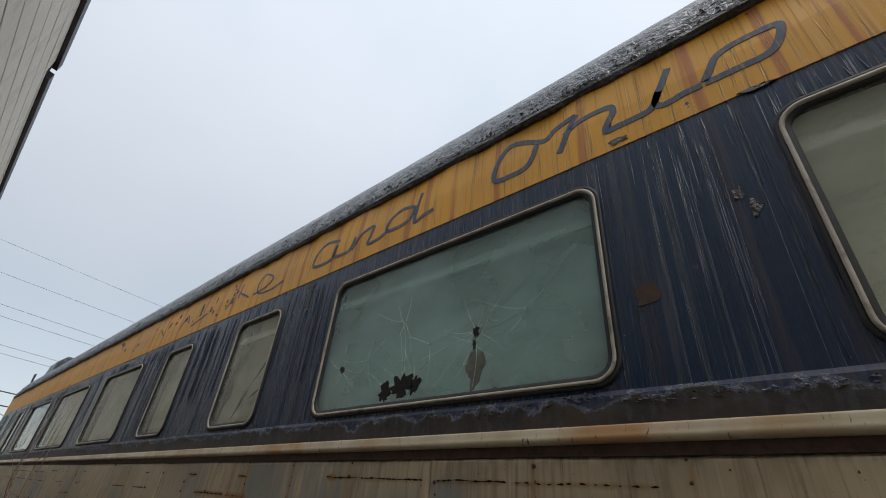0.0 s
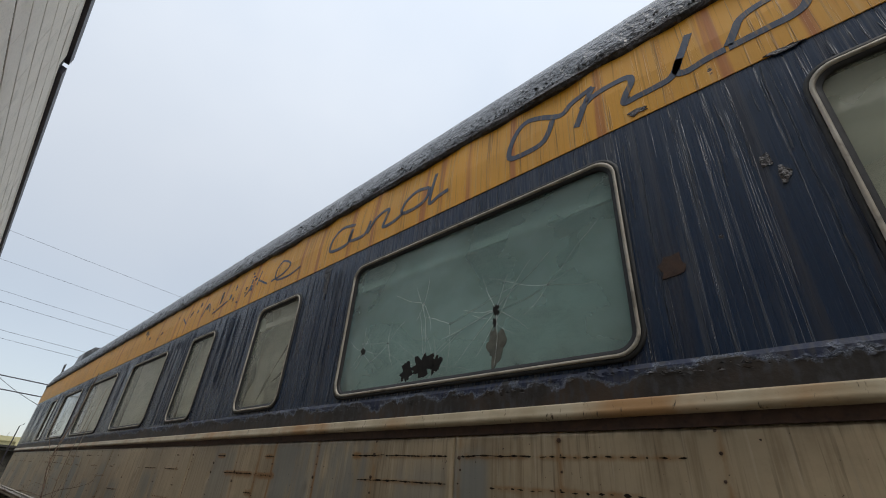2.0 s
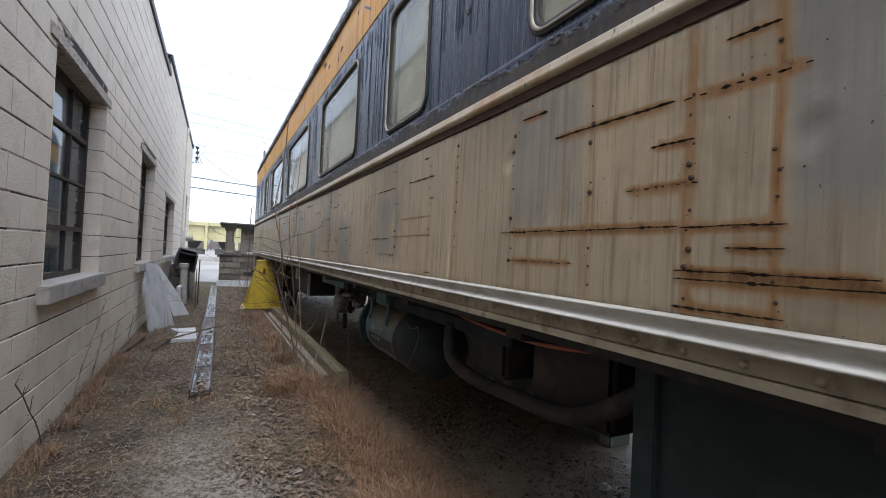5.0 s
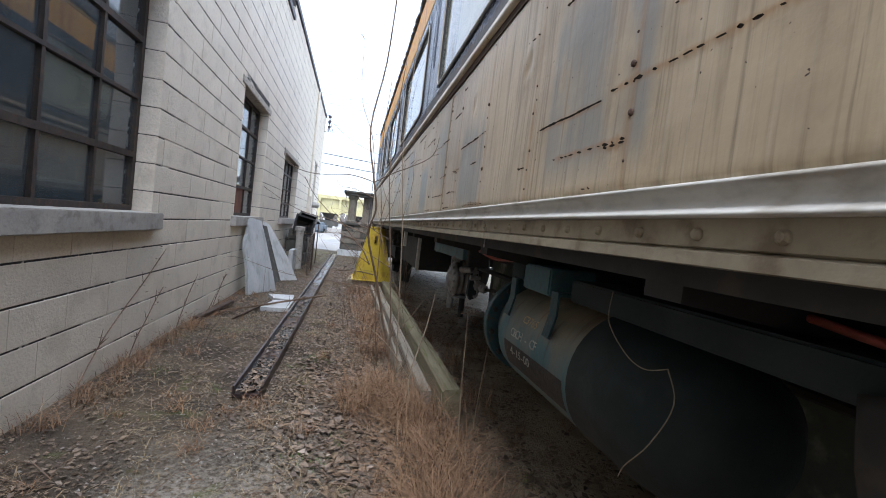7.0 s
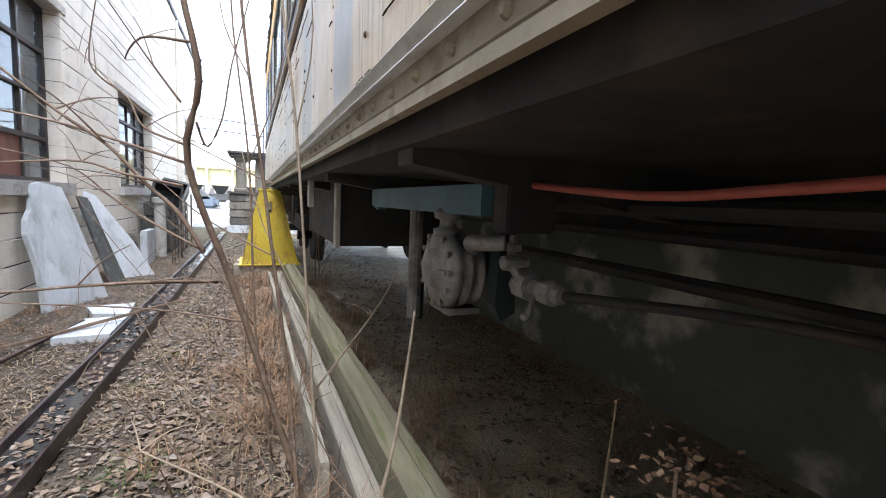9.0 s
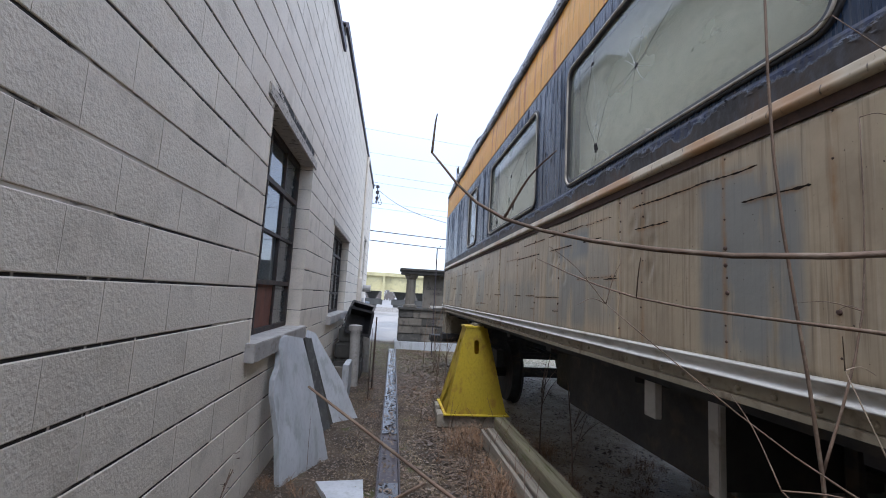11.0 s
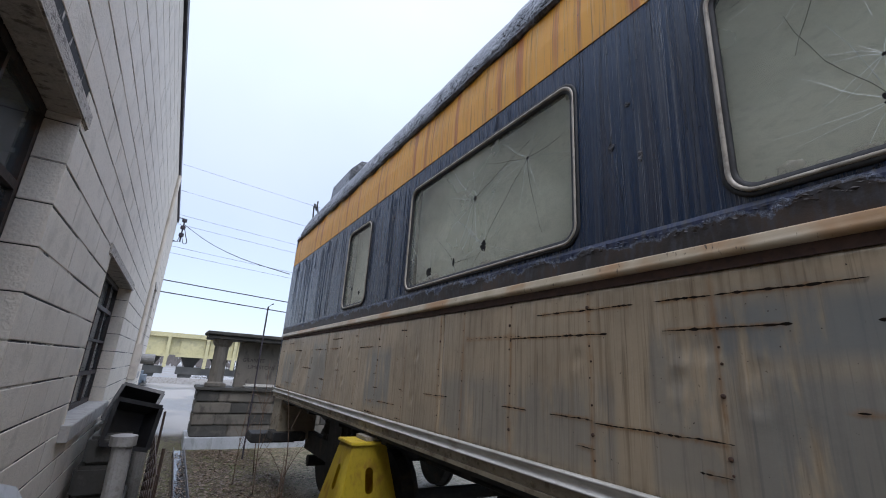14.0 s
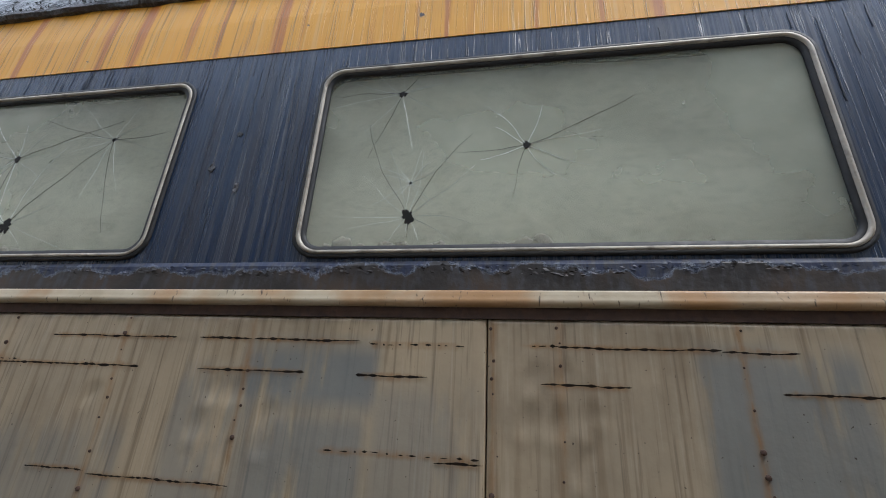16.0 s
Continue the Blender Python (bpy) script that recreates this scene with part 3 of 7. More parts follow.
def cpart(name, bm, mat, label="", smooth=False, parent=None, tidy=True):
    """A part of the car, given in world places."""
    bmesh.ops.translate(bm, verts=bm.verts, vec=-CAR_ORIGIN)
    return part(name, bm, mat, parent or car, label, smooth, tidy)


def side_wall():
    """The blue window band, with rounded openings and their reveals."""
    bm = bmesh.new()
    z0, z1 = 2.0, 3.0
    edges = [CAR0] + [0.5 * (a[1] + b[0]) for a, b in zip(WINDOWS, WINDOWS[1:])] + [CAR1]
    edges[0] = -1.6
    for (y0, y1), c0, c1 in zip(WINDOWS, edges, edges[1:]):
        inner = round_rect(y0, y1, WZ0, WZ1, 0.075)
        cy, cz = 0.5 * (y0 + y1), 0.5 * (WZ0 + WZ1)
        loop_in = [bm.verts.new((0, y, z)) for y, z in inner]
        loop_deep = [bm.verts.new((0.05, y, z)) for y, z in inner]
        loop_mid = []
        for y, z in inner:
            ty = (c1 if y > cy else c0) if abs(abs(y - cy) - 0.5 * (y1 - y0)) < 0.06 else y
            tz = (z1 if z > cz else z0) if abs(abs(z - cz) - 0.5 * (WZ1 - WZ0)) < 0.06 else z
            loop_mid.append(bm.verts.new((0, ty, tz)))
        n = len(inner)
        for i in range(n):
            j = (i + 1) % n
            bm.faces.new((loop_in[i], loop_in[j], loop_mid[j], loop_mid[i]))
            bm.faces.new((loop_in[j], loop_in[i], loop_deep[i], loop_deep[j]))
    v = [bm.verts.new((0, y, z)) for y, z in ((CAR0, z0), (-1.6, z0), (-1.6, z1), (CAR0, z1))]
    bm.faces.new(v)
    bmesh.ops.remove_doubles(bm, verts=bm.verts, dist=0.0005)
    return bm


cpart("window_band", side_wall(), M_BLUE, "dark blue paint run with pale streaks")
cpart("letterboard", extruded([(-0.004, 3.0), (-0.004, 3.2), (0.012, 3.41), (0.05, 3.41), (0.05, 3.0)], CAR0, CAR1, 40), M_YELLOW, "yellow letterboard streaked with rust")
cpart("belt_strip", extruded([(-0.006, 1.978), (-0.006, 2.06), (0.0, 2.075), (0.04, 2.075), (0.04, 1.978)], CAR0, CAR1, 120, True, 0.004), M_BELT, "blue paint peeling to dark primer")
cpart("belt_rail", extruded([(0.0, 1.928), (-0.016, 1.931), (-0.021, 1.938), (-0.020, 1.950), (-0.013, 1.962), (-0.014, 1.972), (-0.009, 1.978), (0.05, 1.978), (0.05, 1.928)], CAR0, CAR1, 40), M_RAIL, "cream moulding with orange rust", True)
# flat dark strip stands in for the shadow the moulding casts
cpart("rail_shadow_line", extruded([(-0.002, 1.896), (-0.002, 1.930), (0.04, 1.930), (0.04, 1.896)], CAR0, CAR1, 60, True, 0.002), M_RUSTSHADOW, "dark strip painting the shadow line below the moulding")
roof_profile = [(0.0, 3.41), (0.008, 3.49), (0.04, 3.62), (0.12, 3.77), (0.27, 3.92), (0.52, 4.04), (0.9, 4.1), (1.5, 4.14), (2.1, 4.1), (2.48, 4.0), (2.72, 3.87), (2.87, 3.72), (2.95, 3.58), (3.0, 3.41)]
cpart("roof", extruded(roof_profile, CAR0, CAR1 - 0.1, 420, True, 0.022), M_ROOF, "dark weathered roof with flaking coating", True)
cpart("drip_rail", extruded([(-0.006, 3.395), (-0.02, 3.41), (-0.016, 3.432), (0.004, 3.455), (0.03, 3.44), (0.03, 3.395)], CAR0, CAR1, 700, True, 0.022), M_DRIP, "black flaking drip moulding")
cpart("end_wall", bbox(0.0, 3.0, CAR1, CAR1 + 0.06, 1.2, 3.43), M_BLUE)
cpart("far_side_wall", bbox(2.96, 3.0, CAR0, CAR1, 1.15, 3.42), M_BLUE)
cpart("near_end_wall", bbox(0.0, 3.0, CAR0 - 0.06, CAR0, 1.2, 3.43), M_BLUE)
cpart("car_floor", bbox(0.03, 2.96, CAR0, CAR1, 1.09, 1.16), M_UNDER)
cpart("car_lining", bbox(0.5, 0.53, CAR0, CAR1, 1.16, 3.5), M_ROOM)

# lower panels between seams, each with dents
SEAMS = [-3.4, -0.9, 1.729, 4.365, 6.722, 9.064, 11.30, 13.55, 15.85]
DENTS = [(10.305, 1.643), (9.879, 1.677), (9.815, 1.671), (9.695, 1.54), (9.694, 1.60), (8.94, 1.742), (8.855, 1.745), (8.954, 1.628), (8.883, 1.625), (8.80, 1.64), (8.802, 1.576), (8.819, 1.53), (9.915, 1.572), (3.05, 1.60), (2.72, 1.66), (2.8, 1.48), (7.6, 1.75), (7.62, 1.6), (11.62, 1.66), (11.65, 1.4), (12.9, 1.7), (13.2, 1.6), (13.0, 1.45), (13.8, 1.72), (14.1, 1.6), (14.4, 1.68), (14.7, 1.55), (3.95, 1.7), (6.2, 1.7), (5.6, 1.66)]
COLUMNS = [0.84, 1.29, 1.70, 2.20, 2.655, 3.10, 3.27, 3.56, 3.92, 4.33, 4.60, 5.05, 5.51, 5.97, 6.43, 6.69, 7.15, 7.61, 8.06, 8.41, 8.87, 9.05, 9.785, 10.24, 10.70, 11.09, 11.33, 11.78, 12.24, 12.70, 13.15, 13.6, 14.1, 14.6, 15.1, 15.5]
ROWS = [1.26, 1.338, 1.434, 1.532, 1.630, 1.728, 1.826]
# split rows of fasteners: from, to, height, 1 for an open split and 0 for a dotted one
SPLITS = [(0.92, 1.38, 1.822, 0), (1.39, 1.69, 1.825, 1), (1.04, 1.56, 1.727, 0), (1.76, 2.12, 1.825, 1), (2.13, 2.36, 1.828, 1), (1.76, 2.30, 1.732, 1), (1.58, 1.66, 1.428, 1), (1.37, 1.50, 1.426, 1), (2.05, 2.19, 1.521, 1), (2.69, 2.89, 1.446, 1), (2.76, 3.30, 1.322, 1), (3.75, 3.88, 1.827, 1), (3.31, 3.71, 1.729, 1), (3.10, 3.20, 1.823, 1), (3.05, 3.30, 1.725, 0), (3.26, 3.37, 1.632, 1), (3.25, 3.44, 1.534, 0), (3.29, 3.98, 1.440, 1), (3.08, 3.29, 1.436, 1), (3.08, 3.19, 1.39, 1), (2.95, 3.30, 1.340, 1), (3.08, 3.30, 1.259, 1), (3.62, 3.92, 1.343, 0), (2.45, 2.85, 1.54, 0)]
SPLITS += [(9.44, 9.78, 1.823, 1), (9.79, 9.97, 1.824, 1), (10.05, 10.52, 1.822, 1), (9.13, 9.42, 1.815, 0), (10.16, 10.70, 1.729, 1), (9.60, 9.95, 1.728, 1), (9.23, 9.44, 1.726, 1), (10.24, 10.45, 1.430, 1), (9.77, 10.23, 1.421, 1), (9.08, 9.54, 1.527, 0), (9.07, 9.20, 1.515, 1), (8.87, 8.97, 1.821, 0), (8.46, 8.87, 1.819, 1), (8.28, 8.46, 1.815, 1), (8.69, 8.92, 1.720, 1), (8.12, 8.34, 1.718, 1), (10.58, 10.75, 1.431, 1), (10.23, 10.32, 1.337, 1), (9.78, 9.87, 1.335, 1), (11.22, 11.49, 1.438, 1), (10.63, 11.08, 1.739, 0), (4.58, 5.13, 1.445, 0), (4.58, 4.96, 1.539, 0)]
rng = random.Random(77)
for lo, hi, count in ((4.42, 8.0, 44), (11.35, 15.6, 46)):
    for n in range(count):
        y = rng.choice([c for c in COLUMNS if lo < c < hi]) + rng.choice((-0.05, 0.0, 0.02, 0.1))
        SPLITS.append((y, y + rng.choice((0.05, 0.08, 0.14, 0.3)), rng.choice(ROWS) + rng.uniform(-0.006, 0.006), rng.random() < 0.6))
# blocks worn grey: along from, to, height from, to, strength
GREY = [(9.377, 9.799, 1.629, 1.813, 1), (9.70, 10.01, 1.25, 1.73, 0.6), (8.15, 8.523, 1.25, 1.82, 0.9), (9.40, 9.732, 1.25, 1.62, 0.8), (2.25, 3.08, 1.46, 1.90, 0.8), (1.57, 1.722, 1.25, 1.83, 0.9), (1.76, 2.04, 1.25, 1.80, 0.5), (3.59, 3.935, 1.44, 1.88, 0.55), (9.08, 9.377, 1.30, 1.70, 0.5), (10.14, 11.29, 1.25, 1.55, 0.5), (7.30, 7.58, 1.25, 1.56, 1.0), (5.0, 5.4, 1.3, 1.7, 0.7), (6.0, 6.35, 1.25, 1.6, 0.7), (6.75, 7.0, 1.4, 1.75, 0.6), (12.0, 12.45, 1.3, 1.7, 0.8), (13.56, 14.2, 1.25, 1.8, 0.6), (14.9, 15.5, 1.3, 1.7, 0.7)]


def panel_x(y, z):
    """How far the tired sheet bulges or dents at a place."""
    x = 0.0035 * noise.noise((y * 1.6, z * 2.2, 1.0)) + 0.002 * noise.noise((y * 6, z * 6, 5.0))
    x += 0.014 * max(0, noise.noise((y * 3.5, z * 3.0, 9.0))) * min(1, max(0, y - 11.8))
    for dy, dz in DENTS:
        if abs(y - dy) < 0.12 and abs(z - dz) < 0.12:
            q = ((y - dy + 0.25 * (z - dz)) / 0.022) ** 2 + ((z - dz) / 0.032) ** 2
            x += 0.0048 * math.exp(-q) - 0.0018 * math.exp(-((math.sqrt(q) - 1.7) / 0.5) ** 2)
    return x


def band(v, a, b, soft):
    return max(0.0, min(1.0, (v - a) / soft + 0.5)) * max(0.0, min(1.0, (b - v) / soft + 0.5))


def wear_at(y, z, splits, columns, greys):
    rust = 0.0
    for a, b, h, full in splits:
        if a - 0.06 < y < b + 0.06:
            d = z - h
            fall = math.exp(-(d / 0.014) ** 2) if d > 0 else max(math.exp(-(d / 0.016) ** 2), 0.5 * math.exp(d / 0.05))
            rust = max(rust, fall * band(y, a, b, 0.05) * (1.0 if 2.3 < y < 3.9 else 0.58))
    for c in columns:
        d = abs(y - c - 0.01 * noise.noise((z * 5, c, 0)))
        rust = max(rust, math.exp(-(d / 0.013) ** 2) * (0.85 if 2.5 < y < 3.4 else 0.55), math.exp(-(d / 0.05) ** 2) * 0.34)
    grey = 0.0
    for a, b, c, d, k in greys:
        grey = max(grey, k * band(y, a, b, 0.03) * band(z, c, d, 0.08))
    edge_tone = max(0.0, (z - 1.80) / 0.10) ** 2 + max(0.0, (1.275 - z) / 0.04)
    return rust, grey, min(1.0, edge_tone)


def dented_panel(y0, y1):
    bm = bmesh.new()
    layers = [bm.verts.layers.float.new(k) for k in ("rust", "grey", "edge_tone")]
    ny, nz = max(4, int((y1 - y0) / 0.015)), 44
    z0, z1 = 1.238, 1.896
    splits = [q for q in SPLITS if q[1] > y0 - 0.1 and q[0] < y1 + 0.1]
    columns = [c for c in COLUMNS if y0 - 0.1 < c < y1 + 0.1]
    greys = [g for g in GREY if g[1] > y0 and g[0] < y1]
    rows = []
    for i in range(ny + 1):
        y = y0 + (y1 - y0) * i / ny
        col = []
        for j in range(nz + 1):
            z = z0 + (z1 - z0) * j / nz
            x = panel_x(y, z) + (0.004 if i in (0, ny) or j in (0, nz) else 0.0)
            v = bm.verts.new((x, y, z))
            for layer, value in zip(layers, wear_at(y, z, splits, columns, greys)):
                v[layer] = value
            col.append(v)
        rows.append(col)
    for a, b in zip(rows, rows[1:]):
        for j in range(nz):
            bm.faces.new((a[j], b[j], b[j + 1], a[j + 1]))
    rim = [r[0] for r in rows] + rows[-1][1:] + [r[-1] for r in rows[-2::-1]] + rows[0][-2:0:-1]
    back = [bm.verts.new((0.046, v.co.y, v.co.z)) for v in rim]
    n = len(rim)
    for i in range(n):
        bm.faces.new((rim[i], rim[(i + 1) % n], back[(i + 1) % n], back[i]))
    return bm


def split(y0, y1, z, full):
    """A ragged split along a row of fasteners: lifted upper lip over a dark gap."""
    bm = bmesh.new()
    y = y0
    while y < y1 - 0.004:
        run = y1 - y0 if full else rng.uniform(0.005, 0.024)
        end = min(y1, y + run)
        n = max(2, int((end - y) / 0.007))
        top, low = [], []
        for k in range(n + 1):
            q = y + (end - y) * k / n
            h = z + 0.0035 * noise.noise((q * 14, z * 3, 2))
            w = (0.0005 if k in (0, n) else 0.0006 + 0.0060 * abs(noise.noise((q * 48, z * 9, 6)))) * (1.0 if full else 1.1)
            top.append(bm.verts.new((panel_x(q, h + w) - 0.0036, q, h + w)))
            low.append(bm.verts.new((panel_x(q, h - w) - 0.0010, q, h - w)))
        for k in range(n):
            bm.faces.new((top[k], top[k + 1], low[k + 1], low[k]))
        y = end + (0.0 if full else rng.uniform(0.008, 0.03))
    return bm


for y0, y1 in zip(SEAMS, SEAMS[1:]):
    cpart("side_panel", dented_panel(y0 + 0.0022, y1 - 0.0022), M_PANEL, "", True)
dotted = bmesh.new()
for q in SPLITS:
    if q[3]:
        cpart("split", split(*q), M_GAP, "", False, None, False)
    else:
        bm = split(*q)
        me = bpy.data.meshes.new("dots")
        bm.to_mesh(me)
        bm.free()
        dotted.from_mesh(me)
        bpy.data.meshes.remove(me)
tagged(cpart("fastener_holes", dotted, M_GAP, "small rusted-out fastener holes", False, None, False), "", "", "", "stuff")
cpart("side_backing", bbox(0.045, 0.06, CAR0, CAR1, 1.16, 2.0), M_UNDER)

# silver sill moulding, riveted sill plate, bolts
cpart("sill_moulding", extruded([(0.0, 1.242), (-0.018, 1.239), (-0.022, 1.233), (-0.012, 1.227), (-0.006, 1.215), (-0.010, 1.204), (-0.026, 1.196), (-0.030, 1.190), (0.02, 1.188), (0.02, 1.242)], CAR0, CAR1, 30), M_SILL, "dull silver moulding", True)
cpart("sill_plate", extruded([(-0.012, 1.188), (-0.012, 1.150), (-0.006, 1.147), (-0.016, 1.143), (-0.016, 1.125), (0.0, 1.123), (0.012, 1.188)], CAR0, CAR1, 80, True, 0.002), M_SILLPLATE, "tan riveted plate")
bolt_mesh = lathe(bmesh.new(), [(-0.008, 0.003), (-0.007, 0.006), (-0.003, 0.009), (0.0, 0.0095), (0.003, 0.0095)], (0, 0, 0), "x", 10)
bolt = part("bolt", bolt_mesh, M_SILLPLATE, car)
bolt.location = Vector((-0.012, -0.5, 1.167)) - CAR_ORIGIN
for k in range(1, 134):
    o = bolt.copy()
    scene.collection.objects.link(o)
    o.location = Vector((-0.012, -0.5 + 0.1213 * k, 1.167)) - CAR_ORIGIN

# windows
CRACKED = {1: M_TEALGLASS}


def crack_lines(centre, y0, y1, count, seed, length, thick=0.0009):
    """Thin ridges that run out from a hole."""
    rng = random.Random(seed)
    bm = bmesh.new()
    for k in range(count):
        a = 2 * math.pi * (k + rng.random() * 0.7) / count
        p = Vector((0.0, centre[0], centre[1]))
        pts = [p.copy()]
        run = length * rng.uniform(0.35, 1.0)
        for s in range(6):
            a += rng.uniform(-0.2, 0.2)
            p = p + Vector((0, math.cos(a), math.sin(a))) * run / 6
            if not (y0 + 0.02 < p.y < y1 - 0.02 and WZ0 + 0.02 < p.z < WZ1 - 0.02):
                break
            pts.append(p.copy())
        if len(pts) > 1:
            tube(bm, [(0.0085, q.y, q.z) for q in pts], [thick * (1 - 0.6 * i / len(pts)) for i in range(len(pts))], 3, False)
    return bm


def ragged(y, z, ry, rz, seed, x=0.0075, sides=30):
    rng = random.Random(seed)
    bm = bmesh.new()
    ring = []
    for i in range(sides):
        a = 2 * math.pi * i / sides
        k = 0.78 + 0.6 * noise.noise((math.cos(a) * 2.2, math.sin(a) * 2.2, seed * 3.7)) + rng.uniform(-0.10, 0.10)
        ring.append((y + math.cos(a) * ry * k, z + math.sin(a) * rz * k))
    front = [bm.verts.new((x, a, b)) for a, b in ring]
    back = [bm.verts.new((x + 0.004, a, b)) for a, b in ring]
    bm.faces.new(front)
    bm.faces.new(back[::-1])
    for i in range(sides):
        bm.faces.new((front[i], front[(i + 1) % sides], back[(i + 1) % sides], back[i]))
    return bm


def car_window(k, y0, y1):
    outer = round_rect(y0 - 0.019, y1 + 0.019, WZ0 - 0.019, WZ1 + 0.019, 0.092, 8)
    seal = round_rect(y0 + 0.022, y1 - 0.022, WZ0 + 0.022, WZ1 - 0.022, 0.06, 8)
    mid = round_rect(y0 + 0.003, y1 - 0.003, WZ0 + 0.003, WZ1 - 0.003, 0.075, 8)
    inner = round_rect(y0 + 0.008, y1 - 0.008, WZ0 + 0.008, WZ1 - 0.008, 0.071, 8)

    def band(loops):
        bm = bmesh.new()
        rings = [[bm.verts.new((x, a, b)) for a, b in pts] for x, pts in loops]
        for r0, r1 in zip(rings, rings[1:]):
            for i in range(len(r0)):
                j = (i + 1) % len(r0)
                bm.faces.new((r0[i], r0[j], r1[j], r1[i]))
        return bm

    lip = round_rect(y0 - 0.005, y1 + 0.005, WZ0 - 0.005, WZ1 + 0.005, 0.080, 8)
    frame_ob = cpart("window", band([(-0.006, lip), (-0.012, lip), (-0.014, mid), (-0.008, inner), (0.012, inner)]), M_FRAME, "window in worn metal frame", True)
    cpart("gasket", band([(0.0, outer), (-0.008, outer), (-0.009, lip), (0.0, lip)]), M_RUBBER, "", True, frame_ob)
    cpart("seal", band([(-0.005, inner), (-0.0035, seal), (0.009, seal)]), M_RUBBER, "", True, frame_ob)
    bm = bmesh.new()
    bm.faces.new([bm.verts.new((0.010, a, b)) for a, b in mid[::-1]])
    pane = cpart("pane", bm, CRACKED.get(k, M_GLASS), "cracked dusty glass", False, frame_ob, False)
    pane.visible_shadow = False
    # blind behind the glass, softly folded
    bm = bmesh.new()
    n = max(10, int((y1 - y0) / 0.03))
    cols = []
    for i in range(n + 1):
        y = y0 - 0.05 + (y1 - y0 + 0.1) * i / n
        col = []
        for j in range(13):
            z = WZ0 - 0.05 + (WZ1 - WZ0 + 0.1) * j / 12
            x = 0.10 + 0.002 * noise.noise((y * 6, z * 2.0, k)) + 0.02 * noise.noise((y * 1.6, z * 1.3, k))
            if k == 2:
                x = 0.10 + 0.05 * noise.noise((y * 5, z * 4, 2)) + 0.04 * noise.noise((y * 11 + z * 9, z * 7, 4))
            col.append(bm.verts.new((x, y, z)))
        cols.append(col)
    for a, b in zip(cols, cols[1:]):
        for j in range(12):
            bm.faces.new((a[j], b[j], b[j + 1], a[j + 1]))
    cpart("blind", bm, M_CURTAIN if k == 2 else (M_BLINDTEAL if k == 1 else M_BLIND), "crumpled plastic sheet" if k == 2 else "pale blind behind the glass", True, frame_ob)
    if k > 2:
        return frame_ob
    bm = bmesh.new()
    box(bm, 0.03, 0.045, y0 - 0.02, y1 + 0.02, WZ1 - 0.155, WZ1 - 0.112)
    cpart("blind_rail", bm, M_HEM, "", False, frame_ob)
    return frame_ob


window_obs = [car_window(k, *w) for k, w in enumerate(WINDOWS)]
# holes and cracks: window, y, z, half width, half height, cracks, length
for n, (k, y, z, ry, rz, count, run) in enumerate([(1, 1.95, 2.195, 0.085, 0.06, 12, 0.45), (1, 1.545, 2.37, 0.02, 0.03, 9, 0.4), (1, 2.42, 2.33, 0.022, 0.022, 7, 0.2), (1, 2.06, 2.18, 0.045, 0.055, 5, 0.3), (1, 1.55, 2.32, 0.012, 0.025, 4, 0.3), (1, 1.87, 2.19, 0.04, 0.05, 4, 0.3), (1, 1.98, 2.50, 0.004, 0.004, 4, 0.25), (1, 1.30, 2.42, 0.004, 0.004, 4, 0.35), (1, 2.22, 2.34, 0.004, 0.004, 5, 0.25), (1, 1.8, 2.36, 0.004, 0.004, 3, 0.4),
                                                  (5, 9.39, 2.745, 0.018, 0.014, 9, 0.32), (5, 8.94, 2.49, 0.016, 0.018, 7, 0.28), (5, 9.33, 2.235, 0.024, 0.03, 11, 0.34), (5, 9.33, 2.36, 0.006, 0.006, 12, 0.16),
                                                  (6, 11.55, 2.19, 0.04, 0.04, 9, 0.4), (6, 10.95, 2.24, 0.03, 0.035, 9, 0.42), (6, 11.05, 2.55, 0.014, 0.02, 9, 0.4), (6, 11.25, 2.2, 0.012, 0.03, 6, 0.3), (6, 10.6, 2.62, 0.01, 0.01, 9, 0.3),
                                                  (7, 13.05, 2.28, 0.02, 0.02, 4, 0.1), (7, 12.85, 2.22, 0.02, 0.02, 4, 0.1)]):
    y0, y1 = WINDOWS[k]
    cpart("hole", ragged(y, z, ry, rz, 40 + n), M_HOLEFOLD, "jagged hole in the glass", False, window_obs[k])
    cpart("crack", crack_lines((y, z), y0, y1, count, 90 + n, run, 0.0008), M_CRACK, "", False, window_obs[k])
    if k >= 5 and run > 0.25:
        cpart("crack", crack_lines((y, z), y0, y1, 3, 190 + n, run * 1.6), M_HOLEFOLD, "", False, window_obs[k])

# stain below a bullet hole, lumps of wadding on the sills
cpart("stain", ragged(1.545, 2.22, 0.05, 0.085, 71, 0.0092, 30), M_STAIN, "brown stain on the glass", False, window_obs[1])
rng = random.Random(8)
for k, y0, y1, n in ((5, 8.86, 9.05, 7), (5, 9.2, 9.42, 8), (5, 9.48, 9.62, 5), (6, 11.4, 11.75, 7), (6, 10.85, 11.05, 5)):
    for i in range(n):
        r = rng.uniform(0.014, 0.032)
        y = rng.uniform(y0, y1)
        bm = bmesh.new()
        bmesh.ops.create_icosphere(bm, subdivisions=2, radius=r)
        for v in bm.verts:
            v.co *= 1 + 0.35 * noise.noise(v.co * 60 + Vector((y, i, k)))
            v.co.x *= 0.5
        bmesh.ops.translate(bm, verts=bm.verts, vec=(0.035, y, WZ0 + 0.018 + r * 0.7))
        cpart("wadding", bm, M_FLUFF, "", True, window_obs[k])
